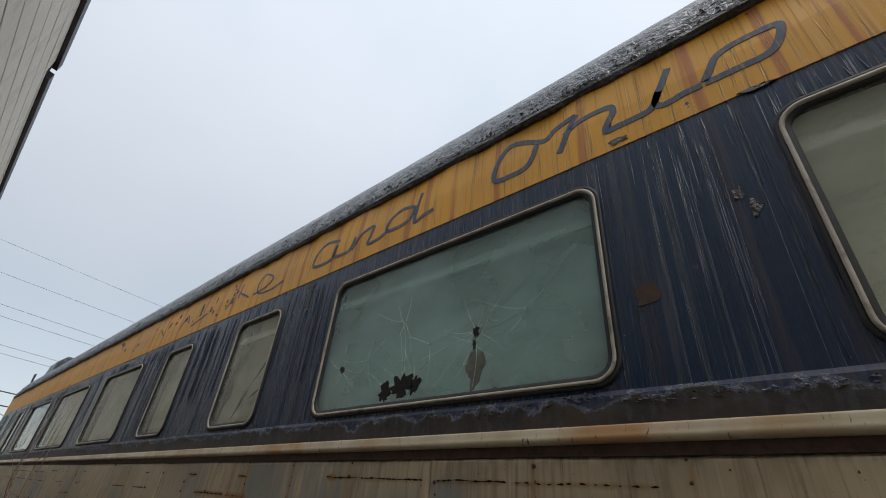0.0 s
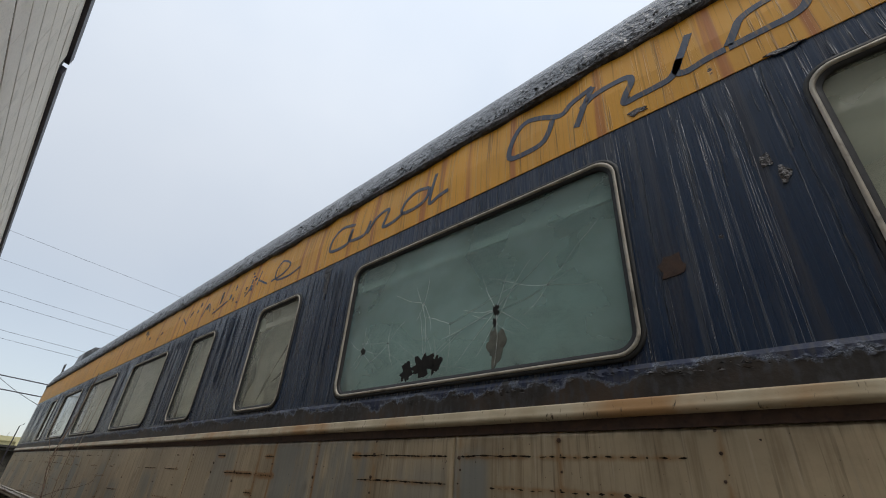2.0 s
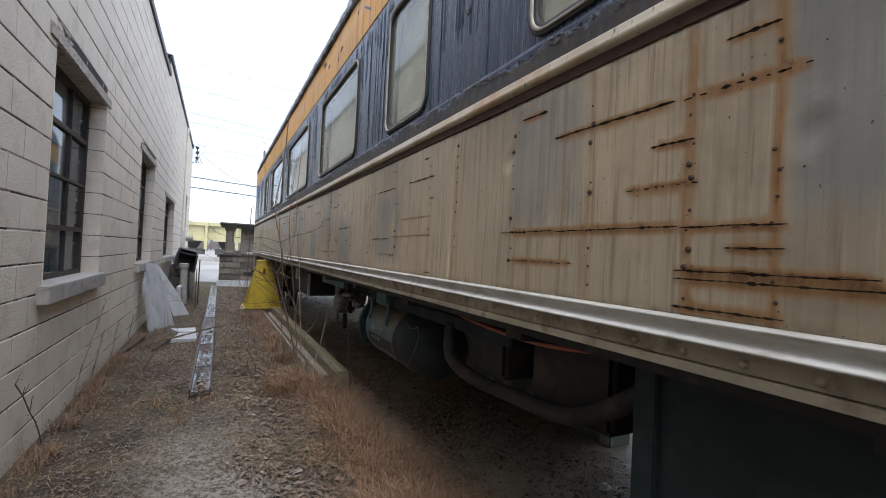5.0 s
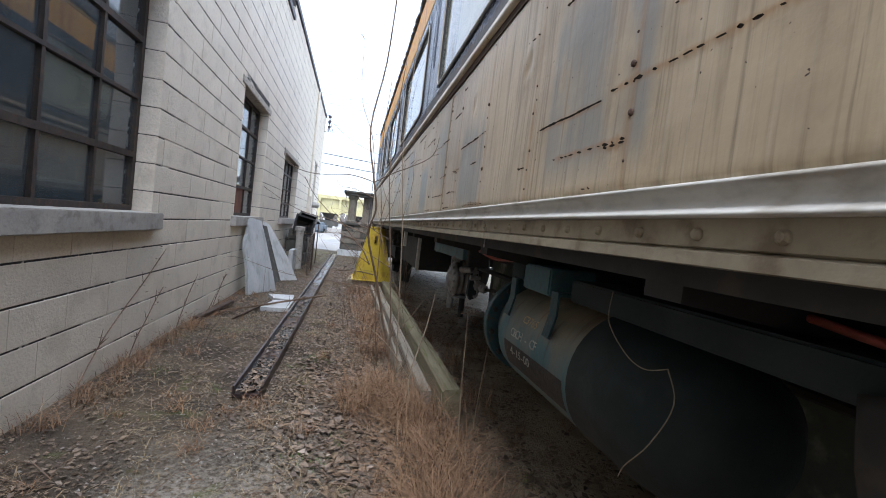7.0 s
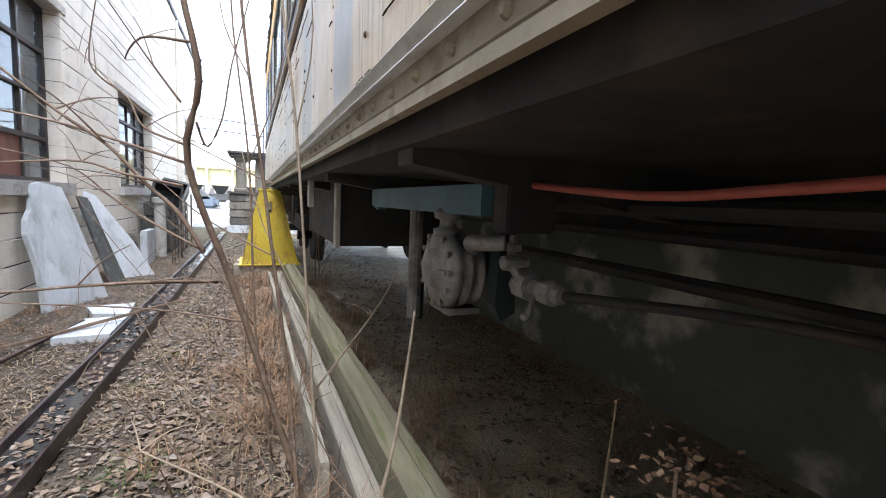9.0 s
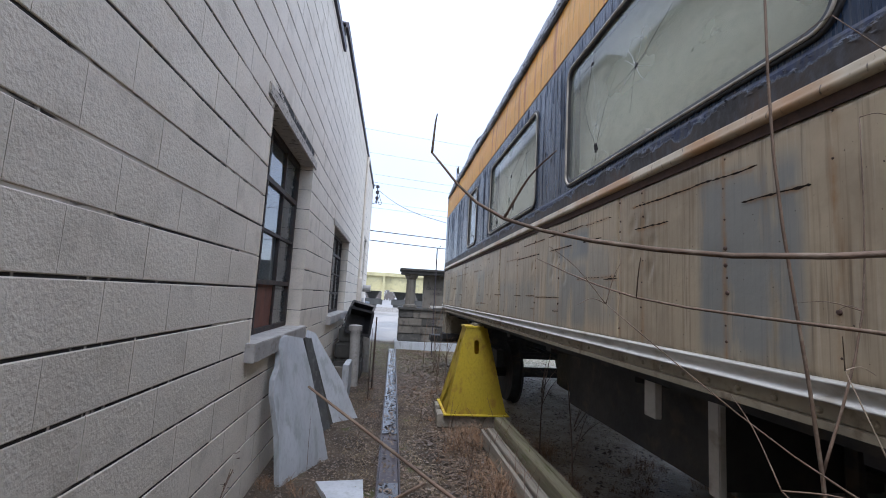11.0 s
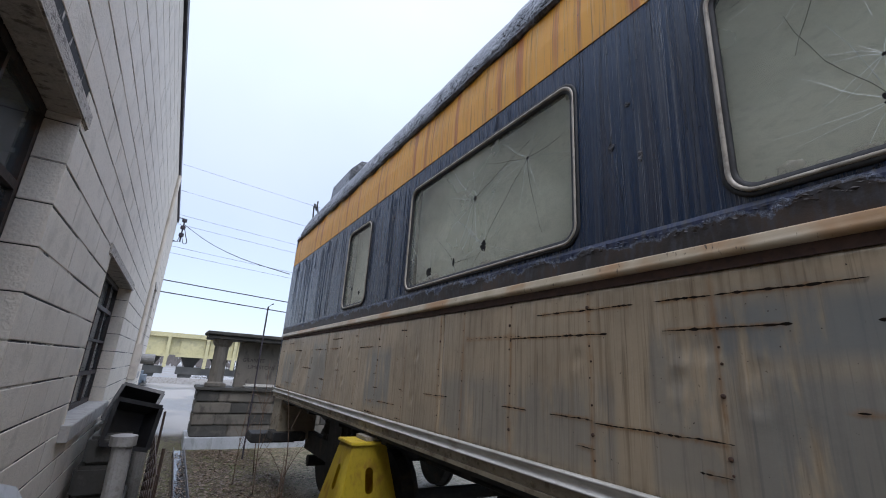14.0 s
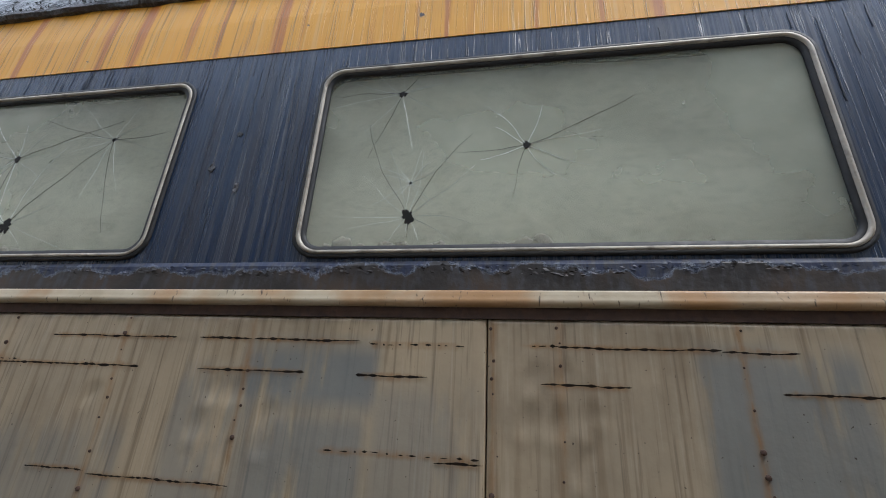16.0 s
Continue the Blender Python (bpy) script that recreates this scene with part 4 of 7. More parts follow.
# dark strips paint the fold shadows of the crumpled sheet
for n, (ya, za, yb, zb, w) in enumerate(((3.27, 2.62, 3.52, 2.36, 0.02), (3.50, 2.37, 3.66, 2.15, 0.025), (3.30, 2.36, 3.50, 2.28, 0.014), (3.36, 2.44, 3.29, 2.18, 0.016))):
    bm = bmesh.new()
    d = Vector((yb - ya, zb - za)).normalized()
    side = Vector((-d.y, d.x)) * w
    pts = [(ya, za), (ya * 0.6 + yb * 0.4 + side.x, za * 0.6 + zb * 0.4 + side.y), (yb, zb), (ya * 0.4 + yb * 0.6 - side.x * 0.6, za * 0.4 + zb * 0.6 - side.y * 0.6)]
    front = [bm.verts.new((0.052, a, b)) for a, b in pts]
    bm.faces.new(front)
    bmesh.ops.solidify(bm, geom=bm.faces[:], thickness=0.003)
    cpart("tear", bm, M_HOLEFOLD, "dark strip painted as a fold shadow in the sheet", False, window_obs[2])

# ---------------------------------------------------------------- the block building
WX = -1.92
COURSE, BLOCK = 0.2032, 0.4064
BLD0, BLD1 = -6.0, 22.4
OPENINGS = [(1.2, 2.75, 1.016, 2.642), (6.40, 7.90, 1.016, 2.642), (10.12, 11.64, 1.016, 2.642), (13.55, 15.70, 1.016, 2.337), (19.9, 20.6, 1.22, 2.95)]


def roof_z(y):
    return 4.88 if y < 4.9 else (4.76 if y < 13.0 else 5.12)


building = thing("block_building", "cream-painted concrete block workshop with steel sash windows", "building", at=(-6, 8, 0))
B_ORIGIN = Vector((-6, 8, 0))


def bpart(name, bm, mat, label="", smooth=False, parent=None, tidy=True):
    bmesh.ops.translate(bm, verts=bm.verts, vec=-B_ORIGIN)
    return part(name, bm, mat, parent or building, label, smooth, tidy)


cuts = sorted({BLD0, BLD1, 4.9, 13.0, *(v for o in OPENINGS for v in o[:2])})
for y0, y1 in zip(cuts, cuts[1:]):
    top = roof_z(0.5 * (y0 + y1))
    hole = [o for o in OPENINGS if o[0] <= y0 + 1e-6 and o[1] >= y1 - 1e-6]
    spans = [(-0.3, top)] if not hole else [(-0.3, hole[0][2]), (hole[0][3], top)]
    for z0, z1 in spans:
        bpart("wall", bbox(WX - 0.2, WX - 0.006, y0, y1, z0, z1), M_JOINT, "painted block wall")
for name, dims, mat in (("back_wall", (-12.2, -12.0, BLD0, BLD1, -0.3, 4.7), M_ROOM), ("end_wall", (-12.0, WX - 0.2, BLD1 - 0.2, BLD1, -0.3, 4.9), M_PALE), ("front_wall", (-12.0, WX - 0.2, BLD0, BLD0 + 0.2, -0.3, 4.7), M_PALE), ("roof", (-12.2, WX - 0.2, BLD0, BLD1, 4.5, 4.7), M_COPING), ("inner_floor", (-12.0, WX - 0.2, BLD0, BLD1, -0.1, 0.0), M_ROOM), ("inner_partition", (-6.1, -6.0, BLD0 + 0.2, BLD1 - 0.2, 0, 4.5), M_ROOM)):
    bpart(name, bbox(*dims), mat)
for y0, y1 in ((BLD0, 4.9), (4.9, 13.0), (13.0, BLD1)):
    z = roof_z(0.5 * (y0 + y1))
    bpart("coping", extruded([(WX - 0.24, z - 0.04), (WX + 0.03, z - 0.06), (WX + 0.035, z + 0.02), (WX - 0.22, z + 0.05)], y0, y1), M_COPING, "dark metal coping")


def sash_window(y0, y1, z0, z1, cols, rows, seed, board=False):
    rng = random.Random(seed)
    x = WX - 0.15
    bm = bmesh.new()
    t = 0.022
    for a in (y0, y1 - 2 * t):
        box(bm, x - 0.02, x + 0.02, a, a + 2 * t, z0, z1)
    for b in (z0, z1 - 2 * t):
        box(bm, x - 0.0195, x + 0.0195, y0 + 2 * t, y1 - 2 * t, b, b + 2 * t)
    win = bpart("window", bm, M_STEELSASH, "rusty steel sash window with dirty panes")
    for c in range(1, cols):
        y = y0 + (y1 - y0) * c / cols
        bpart("muntin", bbox(x - 0.015, x + 0.017, y - 0.013, y + 0.013, z0 + 2 * t, z1 - 2 * t), M_STEELSASH, "", False, win)
    for r in range(1, rows):
        z = z0 + (z1 - z0) * r / rows
        h = 0.02 if r in (1, rows - 1) else 0.012
        bpart("muntin", bbox(x - 0.018, x + 0.021, y0 + 2 * t, y1 - 2 * t, z - h, z + h), M_STEELSASH, "", False, win)
    for c in range(cols):
        for r in range(rows):
            ya, yb = y0 + (y1 - y0) * c / cols, y0 + (y1 - y0) * (c + 1) / cols
            za, zb = z0 + (z1 - z0) * r / rows, z0 + (z1 - z0) * (r + 1) / rows
            lean, tip = rng.uniform(-0.004, 0.004), rng.uniform(-0.004, 0.004)
            bm = bmesh.new()
            q = [bm.verts.new((x - 0.003 + lean * u + tip * v, a, b)) for u, v, a, b in ((-1, -1, ya, za), (1, -1, yb, za), (1, 1, yb, zb), (-1, 1, ya, zb))]
            bm.faces.new(q)
            boarded = board and r == 0 and c == 1
            pane = bpart("pane", bm, M_BOARD if boarded else M_PANE, "red-brown board in place of glass" if boarded else "", False, win, False)
            pane.visible_shadow = boarded
    bpart("window_sill", bbox(WX - 0.129, WX + 0.06, y0 - 0.07, y1 + 0.07, z0 - 0.115, z0 + 0.006, 0.006), M_SILLSTONE, "chipped concrete sill", False, win)
    r = int(z0 / COURSE)
    while r * COURSE - 0.045 < z1 - 0.03:
        za, zb = max(z0, r * COURSE - 0.045) + 0.003, min(z1, (r + 1) * COURSE - 0.045) - 0.003
        for ya, yb in ((y0 - 0.001, y0 + 0.008), (y1 - 0.008, y1 + 0.001)):
            if zb - za > 0.03:
                bpart("jamb_block", bbox(WX - 0.128, WX + 0.0035, ya, yb, za, zb, 0.0025), M_BLOCK, "", False, win)
        r += 1
    bpart("lintel", bbox(WX - 0.129, WX + 0.012, y0 - 0.13, y1 + 0.13, z1 - 0.008, z1 + 0.085, 0.008), M_LINTEL, "chipped cream-grey lintel", False, win)
    return win


for n, (y0, y1, z0, z1) in enumerate(OPENINGS):
    if n < 4:
        sash_window(y0, y1, z0, z1, 3 if n < 3 else 4, 4, 7 + n, n == 2)
    else:
        sash_window(y0, y1, z0, z1, 2, 4, 7 + n)

# ---------------------------------------------------------------- script and marks on the car side
def ribbon(pts, width, x):
    """A flat stroke through (y, z) points, 3 mm thick."""
    bm = bmesh.new()
    n = len(pts)
    left, right = [], []
    for i in range(n):
        a, b = Vector(pts[max(i - 1, 0)]), Vector(pts[min(i + 1, n - 1)])
        d = (b - a).normalized()
        side = Vector((-d.y, d.x)) * width * 0.5
        p = Vector(pts[i])
        left.append(p + side)
        right.append(p - side)
    lv = [bm.verts.new((x(p.y), p.x, p.y)) for p in left]
    rv = [bm.verts.new((x(p.y), p.x, p.y)) for p in right]
    for i in range(n - 1):
        bm.faces.new((lv[i], lv[i + 1], rv[i + 1], rv[i]))
    r = bmesh.ops.extrude_face_region(bm, geom=bm.faces[:])
    bmesh.ops.translate(bm, verts=[v for v in r["geom"] if isinstance(v, bmesh.types.BMVert)], vec=(0.004, 0, 0))
    return bm


def board_x(z):
    return -0.0065 if z < 3.2 else -0.0065 + 0.016 * (z - 3.2) / 0.21


def smooth_line(pts, k=5):
    out = []
    for i in range(len(pts) - 1):
        p0, p1, p2, p3 = (Vector(pts[max(0, min(len(pts) - 1, j))]) for j in (i - 1, i, i + 1, i + 2))
        for s in range(k):
            t = s / k
            out.append(0.5 * ((2 * p1) + (p2 - p0) * t + (2 * p0 - 5 * p1 + 4 * p2 - p3) * t * t + (3 * p1 - p0 - 3 * p2 + p3) * t ** 3))
    return out + [Vector(pts[-1])]


STROKES = [
    # a slanted loop with a tail, a stem, a looped wave, a short slant, a large slanted loop
    [(1.02, 3.30), (1.12, 3.27), (1.18, 3.23), (1.29, 3.29), (1.37, 3.31), (1.43, 3.25), (1.46, 3.13), (1.36, 3.11), (1.28, 3.12), (1.24, 3.17), (1.22, 3.23)],
    [(1.02, 3.30), (1.05, 3.24), (1.11, 3.11)],
    [(1.08, 3.20), (1.02, 3.24), (0.94, 3.25), (0.87, 3.24), (0.86, 3.20), (0.89, 3.15), (0.90, 3.11), (0.85, 3.11), (0.79, 3.11), (0.72, 3.12), (0.68, 3.19)],
    [(0.63, 3.30), (0.66, 3.23), (0.70, 3.14), (0.67, 3.11), (0.60, 3.12), (0.54, 3.12)],
    [(0.53, 3.13), (0.50, 3.18), (0.47, 3.23), (0.41, 3.25), (0.33, 3.25), (0.28, 3.24), (0.28, 3.20), (0.31, 3.14), (0.35, 3.12), (0.41, 3.12), (0.47, 3.12), (0.53, 3.12)],
    # the joining word
    [(2.72, 3.24), (2.87, 3.27), (2.96, 3.22), (2.98, 3.12), (2.85, 3.10), (2.76, 3.12), (2.74, 3.21)],
    [(2.73, 3.21), (2.76, 3.13), (2.66, 3.11), (2.58, 3.12), (2.54, 3.20)],
    [(2.56, 3.11), (2.48, 3.20), (2.37, 3.22), (2.38, 3.16), (2.40, 3.10), (2.30, 3.10), (2.22, 3.13)],
    [(2.02, 3.22), (2.12, 3.24), (2.21, 3.20), (2.23, 3.13), (2.11, 3.12), (2.03, 3.15), (2.01, 3.22)],
    [(1.97, 3.30), (1.99, 3.19), (2.00, 3.10), (1.93, 3.12), (1.86, 3.13)],
]
# worn remains of the first word
STROKES += [
    [(3.82, 3.12), (3.63, 3.14), (3.55, 3.20), (3.70, 3.27), (3.77, 3.20), (3.73, 3.11), (3.53, 3.09), (3.37, 3.12)],
    [(4.08, 3.29), (4.10, 3.16)],
    [(4.10, 3.21), (3.90, 3.12)],
    [(4.30, 3.10), (4.19, 3.18)],
    [(4.69, 3.15), (5.00, 3.09)],
    [(5.3, 3.12), (5.2, 3.24), (5.1, 3.14)],
    [(5.9, 3.22), (5.75, 3.13)],
]
for n, pts in enumerate(STROKES):
    cpart("script_stroke", ribbon(smooth_line(pts), 0.028 if n < 5 else (0.022 if n < 10 else 0.016), board_x), M_SCRIPT, "faded blue script stroke")

cpart("rust_patch", ragged(0.855, 2.355, 0.052, 0.042, 5, -0.003, 16), M_RUSTSHADOW, "rusted round patch")
rng = random.Random(11)
for n in range(26):
    y, z = rng.uniform(3.9, 7.4), rng.uniform(3.08, 3.32)
    cpart("flake", ragged(y, z, rng.uniform(0.012, 0.035), rng.uniform(0.008, 0.05), 200 + n, board_x(z) - 0.001, 9), M_DRIP if n % 3 else M_BLUE)
for n, (y, z, ry, rz) in enumerate([(4.86, 3.22, 0.03, 0.09), (0.86, 3.035, 0.05, 0.02), (0.40, 3.0, 0.06, 0.012), (2.95, 2.95, 0.05, 0.05), (2.93, 2.84, 0.03, 0.10), (4.30, 2.42, 0.03, 0.025), (10.02, 2.60, 0.014, 0.014), (10.1, 2.45, 0.018, 0.02), (12.2, 2.75, 0.03, 0.03), (9.98, 2.36, 0.012, 0.03), (0.55, 2.62, 0.02, 0.03), (0.52, 2.55, 0.02, 0.04)]):
    cpart("flake", ragged(y, z, ry, rz, 300 + n, -0.0035 if z < 3 else board_x(z) - 0.001, 15), M_DRIP, "lifted paint flake")
# scabbed flakes of old coating along the drip rail
bm = bmesh.new()
rng = random.Random(17)
for n in range(2600):
    y = rng.uniform(-1.5, CAR1)
    t = rng.random() ** 2
    a = (0.0 + 0.05 * t, 3.44 + 0.15 * t)
    s = rng.uniform(0.004, 0.018)
    c = Vector((a[0] - 0.010, y, a[1]))
    q = [bm.verts.new(c + Vector((rng.uniform(-0.012, 0.006), rng.uniform(-1, 1) * s, rng.uniform(-1, 1) * s * 0.6))) for k in range(4)]
    bm.faces.new(q[:3])
    bm.faces.new((q[0], q[2], q[3]))
tagged(cpart("flaking_coating", bm, M_DRIP, "flaking black roof coating", False, None, False), "", "", "", "stuff")
# wrinkled runs in the thick blue paint
runs_bm = bmesh.new()
for n in range(420):
    y = rng.uniform(-1.0, CAR1 - 0.2)
    over = [w for w in WINDOWS if w[0] - 0.03 < y < w[1] + 0.03]
    z = rng.uniform(2.90, 2.99)
    low = WZ1 + 0.03 if over else max(2.09, z - rng.choice((0.1, 0.2, 0.35, 0.6, 0.9)))
    if z - low < 0.04:
        continue
    steps = max(3, int((z - low) / 0.045))
    pts = []
    for k in range(steps + 1):
        q = z + (low - z) * k / steps
        pts.append((-0.0006, y + 0.007 * noise.noise((q * 6, y * 3, 1)) + 0.0025 * noise.noise((q * 30, y * 3, 4)), q))
    r = rng.uniform(0.0010, 0.0030)
    tube(runs_bm, pts, [r * (0.4 + 0.6 * min(1, 2.5 * k / steps)) for k in range(steps)] + [r * 1.3], 4, False)
tagged(cpart("paint_run", runs_bm, M_BLUERUN, "thick wrinkled runs of blue paint", True, None, False), "", "", "", "stuff")
# blistered lip of paint along the belt
bm = bmesh.new()
for n in range(1500):
    y = rng.uniform(0.2, CAR1)
    z = 2.045 + 0.04 * noise.noise((y * 2.2, 0, 7)) + rng.uniform(-0.012, 0.012)
    s = rng.uniform(0.003, 0.011)
    c = Vector((-0.0085, y, z))
    q = [bm.verts.new(c + Vector((rng.uniform(-0.004, 0.002), u * s, v * s * 0.6))) for u, v in ((-1, rng.uniform(-1, 0)), (rng.uniform(-0.5, 0.5), -1), (1, rng.uniform(-0.5, 0.5)), (0, 1))]
    bm.faces.new(q[:3])
    bm.faces.new((q[0], q[2], q[3]))
tagged(cpart("blistered_paint", bm, M_BELT, "blistered paint edge", False, None, False), "", "", "", "stuff")
# rivet heads and open fastener holes down the lower panels
rivet_bm = lathe(bmesh.new(), [(-0.004, 0.0025), (-0.003, 0.005), (0.001, 0.0062), (0.003, 0.0062)], (0, 0, 0), "x", 8)
rivet = part("rivet", rivet_bm, M_RUSTSHADOW, car)
rivet.location = Vector((panel_x(2.655, 1.33), 2.655, 1.33)) - CAR_ORIGIN
for y in COLUMNS:
    for z in [1.29 + 0.049 * k for k in range(13)]:
        if rng.random() < 0.42:
            continue
        o = rivet.copy()
        scene.collection.objects.link(o)
        o.scale = [rng.choice((0.5, 0.6, 0.7, 0.8, 1.25))] * 3
        yy, zz = y + rng.uniform(-0.007, 0.007), z + rng.uniform(-0.012, 0.012)
        o.location = Vector((panel_x(yy, zz), yy, zz)) - CAR_ORIGIN
# roof ventilator and grab irons at the car end
vent = cpart("roof_ventilator", extruded([(0.25, 3.8), (0.28, 4.2), (0.42, 4.36), (0.75, 4.38), (0.82, 4.05)], 14.5, 15.3, 1), M_ROOF, "dark roof ventilator hood")
cpart("grab_iron", tubed([(0.14, 15.38, 3.72), (0.10, 15.40, 3.90), (0.12, 15.46, 3.98), (0.13, 15.54, 3.86), (0.11, 15.60, 3.98), (0.12, 15.68, 3.96), (0.14, 15.72, 3.72)], 0.012, 6), M_DRIP, "bent grab iron")
cpart("seam_strip", bbox(-0.004, 0.012, 14.05, 14.09, 2.07, 2.99), M_BLUE)
cpart("seam_strip", bbox(-0.004, 0.012, 14.75, 14.79, 2.07, 2.99), M_BLUE)

# ---------------------------------------------------------------- under the car
beam_bm = bbox(1.25, 1.75, CAR0, CAR1, 0.92, 1.09)
cpart("centre_sill", beam_bm, M_UNDER)
for k in range(17):
    y = -1.2 + k * 1.02
    cpart("crossbearer", extruded([(0.05, 1.10), (0.05, 1.06), (0.8, 0.96), (2.2, 0.96), (2.95, 1.06), (2.95, 1.10)], y, y + 0.09), M_UNDER)
for x, z in ((0.62, 1.0), (0.95, 0.92), (0.85, 0.80)):
    cpart("pipe_run", tubed([(x, -1, z), (x, 4, z - 0.01), (x + 0.01, 8, z), (x, 13, z - 0.01)], 0.022, 8), M_UNDER)
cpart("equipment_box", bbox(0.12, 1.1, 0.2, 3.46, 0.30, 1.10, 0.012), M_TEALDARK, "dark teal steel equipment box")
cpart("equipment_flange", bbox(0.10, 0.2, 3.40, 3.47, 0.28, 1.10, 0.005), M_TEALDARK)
# air reservoir
tank = cpart("air_reservoir", lathe(bmesh.new(), [(5.02, 0.02), (5.03, 0.09), (5.08, 0.155), (5.16, 0.198), (5.25, 0.205), (5.30, 0.208), (6.05, 0.208), (6.09, 0.204), (6.108, 0.196), (6.118, 0.182), (6.121, 0.164), (6.22, 0.164), (6.222, 0.05)], (0.395, 0, 0.745), "y", 40), M_TANK, "dusty cylindrical air tank", True)
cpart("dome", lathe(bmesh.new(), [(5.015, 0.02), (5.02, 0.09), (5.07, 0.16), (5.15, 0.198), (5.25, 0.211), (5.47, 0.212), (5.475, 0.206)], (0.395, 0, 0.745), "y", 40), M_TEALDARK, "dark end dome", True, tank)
cpart("rim", lathe(bmesh.new(), [(6.208, 0.16), (6.206, 0.219), (6.211, 0.223), (6.243, 0.223), (6.248, 0.219), (6.25, 0.15)], (0.395, 0, 0.745), "y", 40), M_TEALWORN, "chipped dark teal flange", False, tank)
for k in range(12):
    a = 2 * math.pi * (k + 0.4) / 12
    cpart("flange_bolt", lathe(bmesh.new(), [(6.188, 0.006), (6.19, 0.012), (6.207, 0.012)], (0.395 + 0.199 * math.cos(a), 0, 0.745 + 0.199 * math.sin(a)), "y", 6), M_UNDER, "", False, tank)
cpart("hanger_box", bbox(0.22, 0.40, 5.725, 5.953, 0.948, 1.046, 0.006), M_TEAL, "teal steel hanger", False, tank)
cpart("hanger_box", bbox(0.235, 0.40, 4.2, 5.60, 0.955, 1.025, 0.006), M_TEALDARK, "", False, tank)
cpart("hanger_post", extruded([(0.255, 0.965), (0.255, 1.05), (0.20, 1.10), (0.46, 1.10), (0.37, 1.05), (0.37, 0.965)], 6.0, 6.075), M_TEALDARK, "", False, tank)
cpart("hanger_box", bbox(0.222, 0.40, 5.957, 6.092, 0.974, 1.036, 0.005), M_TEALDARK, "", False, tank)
for y, w in ((6.012, 0.025), (5.643, 0.024)):
    cpart("strap", extruded([(0.212, 0.972), (0.212, 0.90), (0.193, 0.82), (0.185, 0.825), (0.204, 0.90), (0.204, 0.976), (0.30, 0.976), (0.30, 0.970)], y - w, y + w), M_TEALWORN, "chipped teal strap plate", False, tank)


def character(ch, size):
    cu = bpy.data.curves.new("character", "FONT")
    cu.body, cu.size, cu.extrude, cu.align_x = ch, size, 0.0005, "CENTER"
    tmp = bpy.data.objects.new("character_tmp", cu)
    scene.collection.objects.link(tmp)
    me = bpy.data.meshes.new_from_object(tmp.evaluated_get(bpy.context.evaluated_depsgraph_get()))
    bpy.data.objects.remove(tmp)
    return me


def stencil(text, size, a_deg, y, mat):
    """Painted characters on the tank's flank at an angle below its crown."""
    for n, ch in enumerate(text):
        if ch == " ":
            continue
        me = character(ch, size)
        shift = (n - 0.5 * (len(text) - 1)) * size * 0.57
        r = 0.2095
        for v in me.vertices:
            a = radians(a_deg) + v.co.y / r
            rr = r + v.co.z
            v.co = Vector((0.395 - math.cos(a) * rr, y - v.co.x * 1.15 - shift, 0.745 + math.sin(a) * rr)) - CAR_ORIGIN
        me.materials.append(mat)
        ob = new("stencil", me)
        ob.parent = tank
        tagged(ob, "stencilled character")


bm = bmesh.new()
q = []
for a in (-33, -26, -19, -12, -5):
    q.append([bm.verts.new((0.395 - math.cos(radians(a)) * 0.2088, y, 0.745 + math.sin(radians(a)) * 0.2088)) for y in (5.50, 6.0)])
for r0, r1 in zip(q, q[1:]):
    bm.faces.new((r0[0], r0[1], r1[1], r1[0]))
cpart("painted_patch", bm, M_STENCILBLACK, "black painted patch", False, tank)
stencil("4-15-00", 0.046, -17, 5.838, M_WHITEPAINT)
stencil("C&OH - CF", 0.046, 3, 5.815, M_WHITEPAINT)
stencil("C3765", 0.042, 22, 5.805, M_TANPAINT)
# pump, bracket bar, valve, hose
cpart("bracket_bar", bbox(0.245, 0.295, 7.035, 8.03, 0.962, 1.036, 0.004), M_TEAL, "teal-grey steel bar")
cpart("bracket_plate", bbox(0.27, 0.40, 6.965, 7.03, 0.93, 1.10, 0.005), M_UNDER)
cpart("bracket_plate", extruded([(0.33, 0.97), (0.32, 0.74), (0.34, 0.70), (0.38, 0.72), (0.37, 0.97)], 7.08, 7.125), M_TEALDARK)
cpart("bracket_plate", bbox(0.26, 0.30, 7.985, 8.035, 0.95, 1.10, 0.004), M_TEAL)
pump = cpart("pump", lathe(bmesh.new(), [(0.235, 0.02), (0.237, 0.05), (0.25, 0.06), (0.253, 0.082), (0.262, 0.10), (0.275, 0.112), (0.292, 0.113), (0.296, 0.094), (0.312, 0.094), (0.316, 0.108), (0.328, 0.108), (0.332, 0.092), (0.350, 0.092), (0.354, 0.104), (0.366, 0.104), (0.37, 0.088), (0.44, 0.085), (0.46, 0.03)], (0, 7.23, 0.775), "x", 36), M_CAST, "ribbed grey cast-metal pump", True)
cpart("flange", lathe(bmesh.new(), [(0.86, 0.02), (0.87, 0.04), (0.885, 0.04), (0.89, 0.025), (0.91, 0.022), (0.915, 0.038), (0.93, 0.04), (0.94, 0.03), (0.95, 0.01)], (0.29, 7.225, 0), "z", 14), M_CAST, "", True, pump)
for k in range(12):
    a = 2 * math.pi * k / 12
    cpart("nut", lathe(bmesh.new(), [(0.252, 0.004), (0.254, 0.009), (0.275, 0.009), (0.278, 0.004)], (0, 7.23 + 0.097 * math.cos(a), 0.775 + 0.097 * math.sin(a)), "x", 6), M_CAST, "", False, pump)
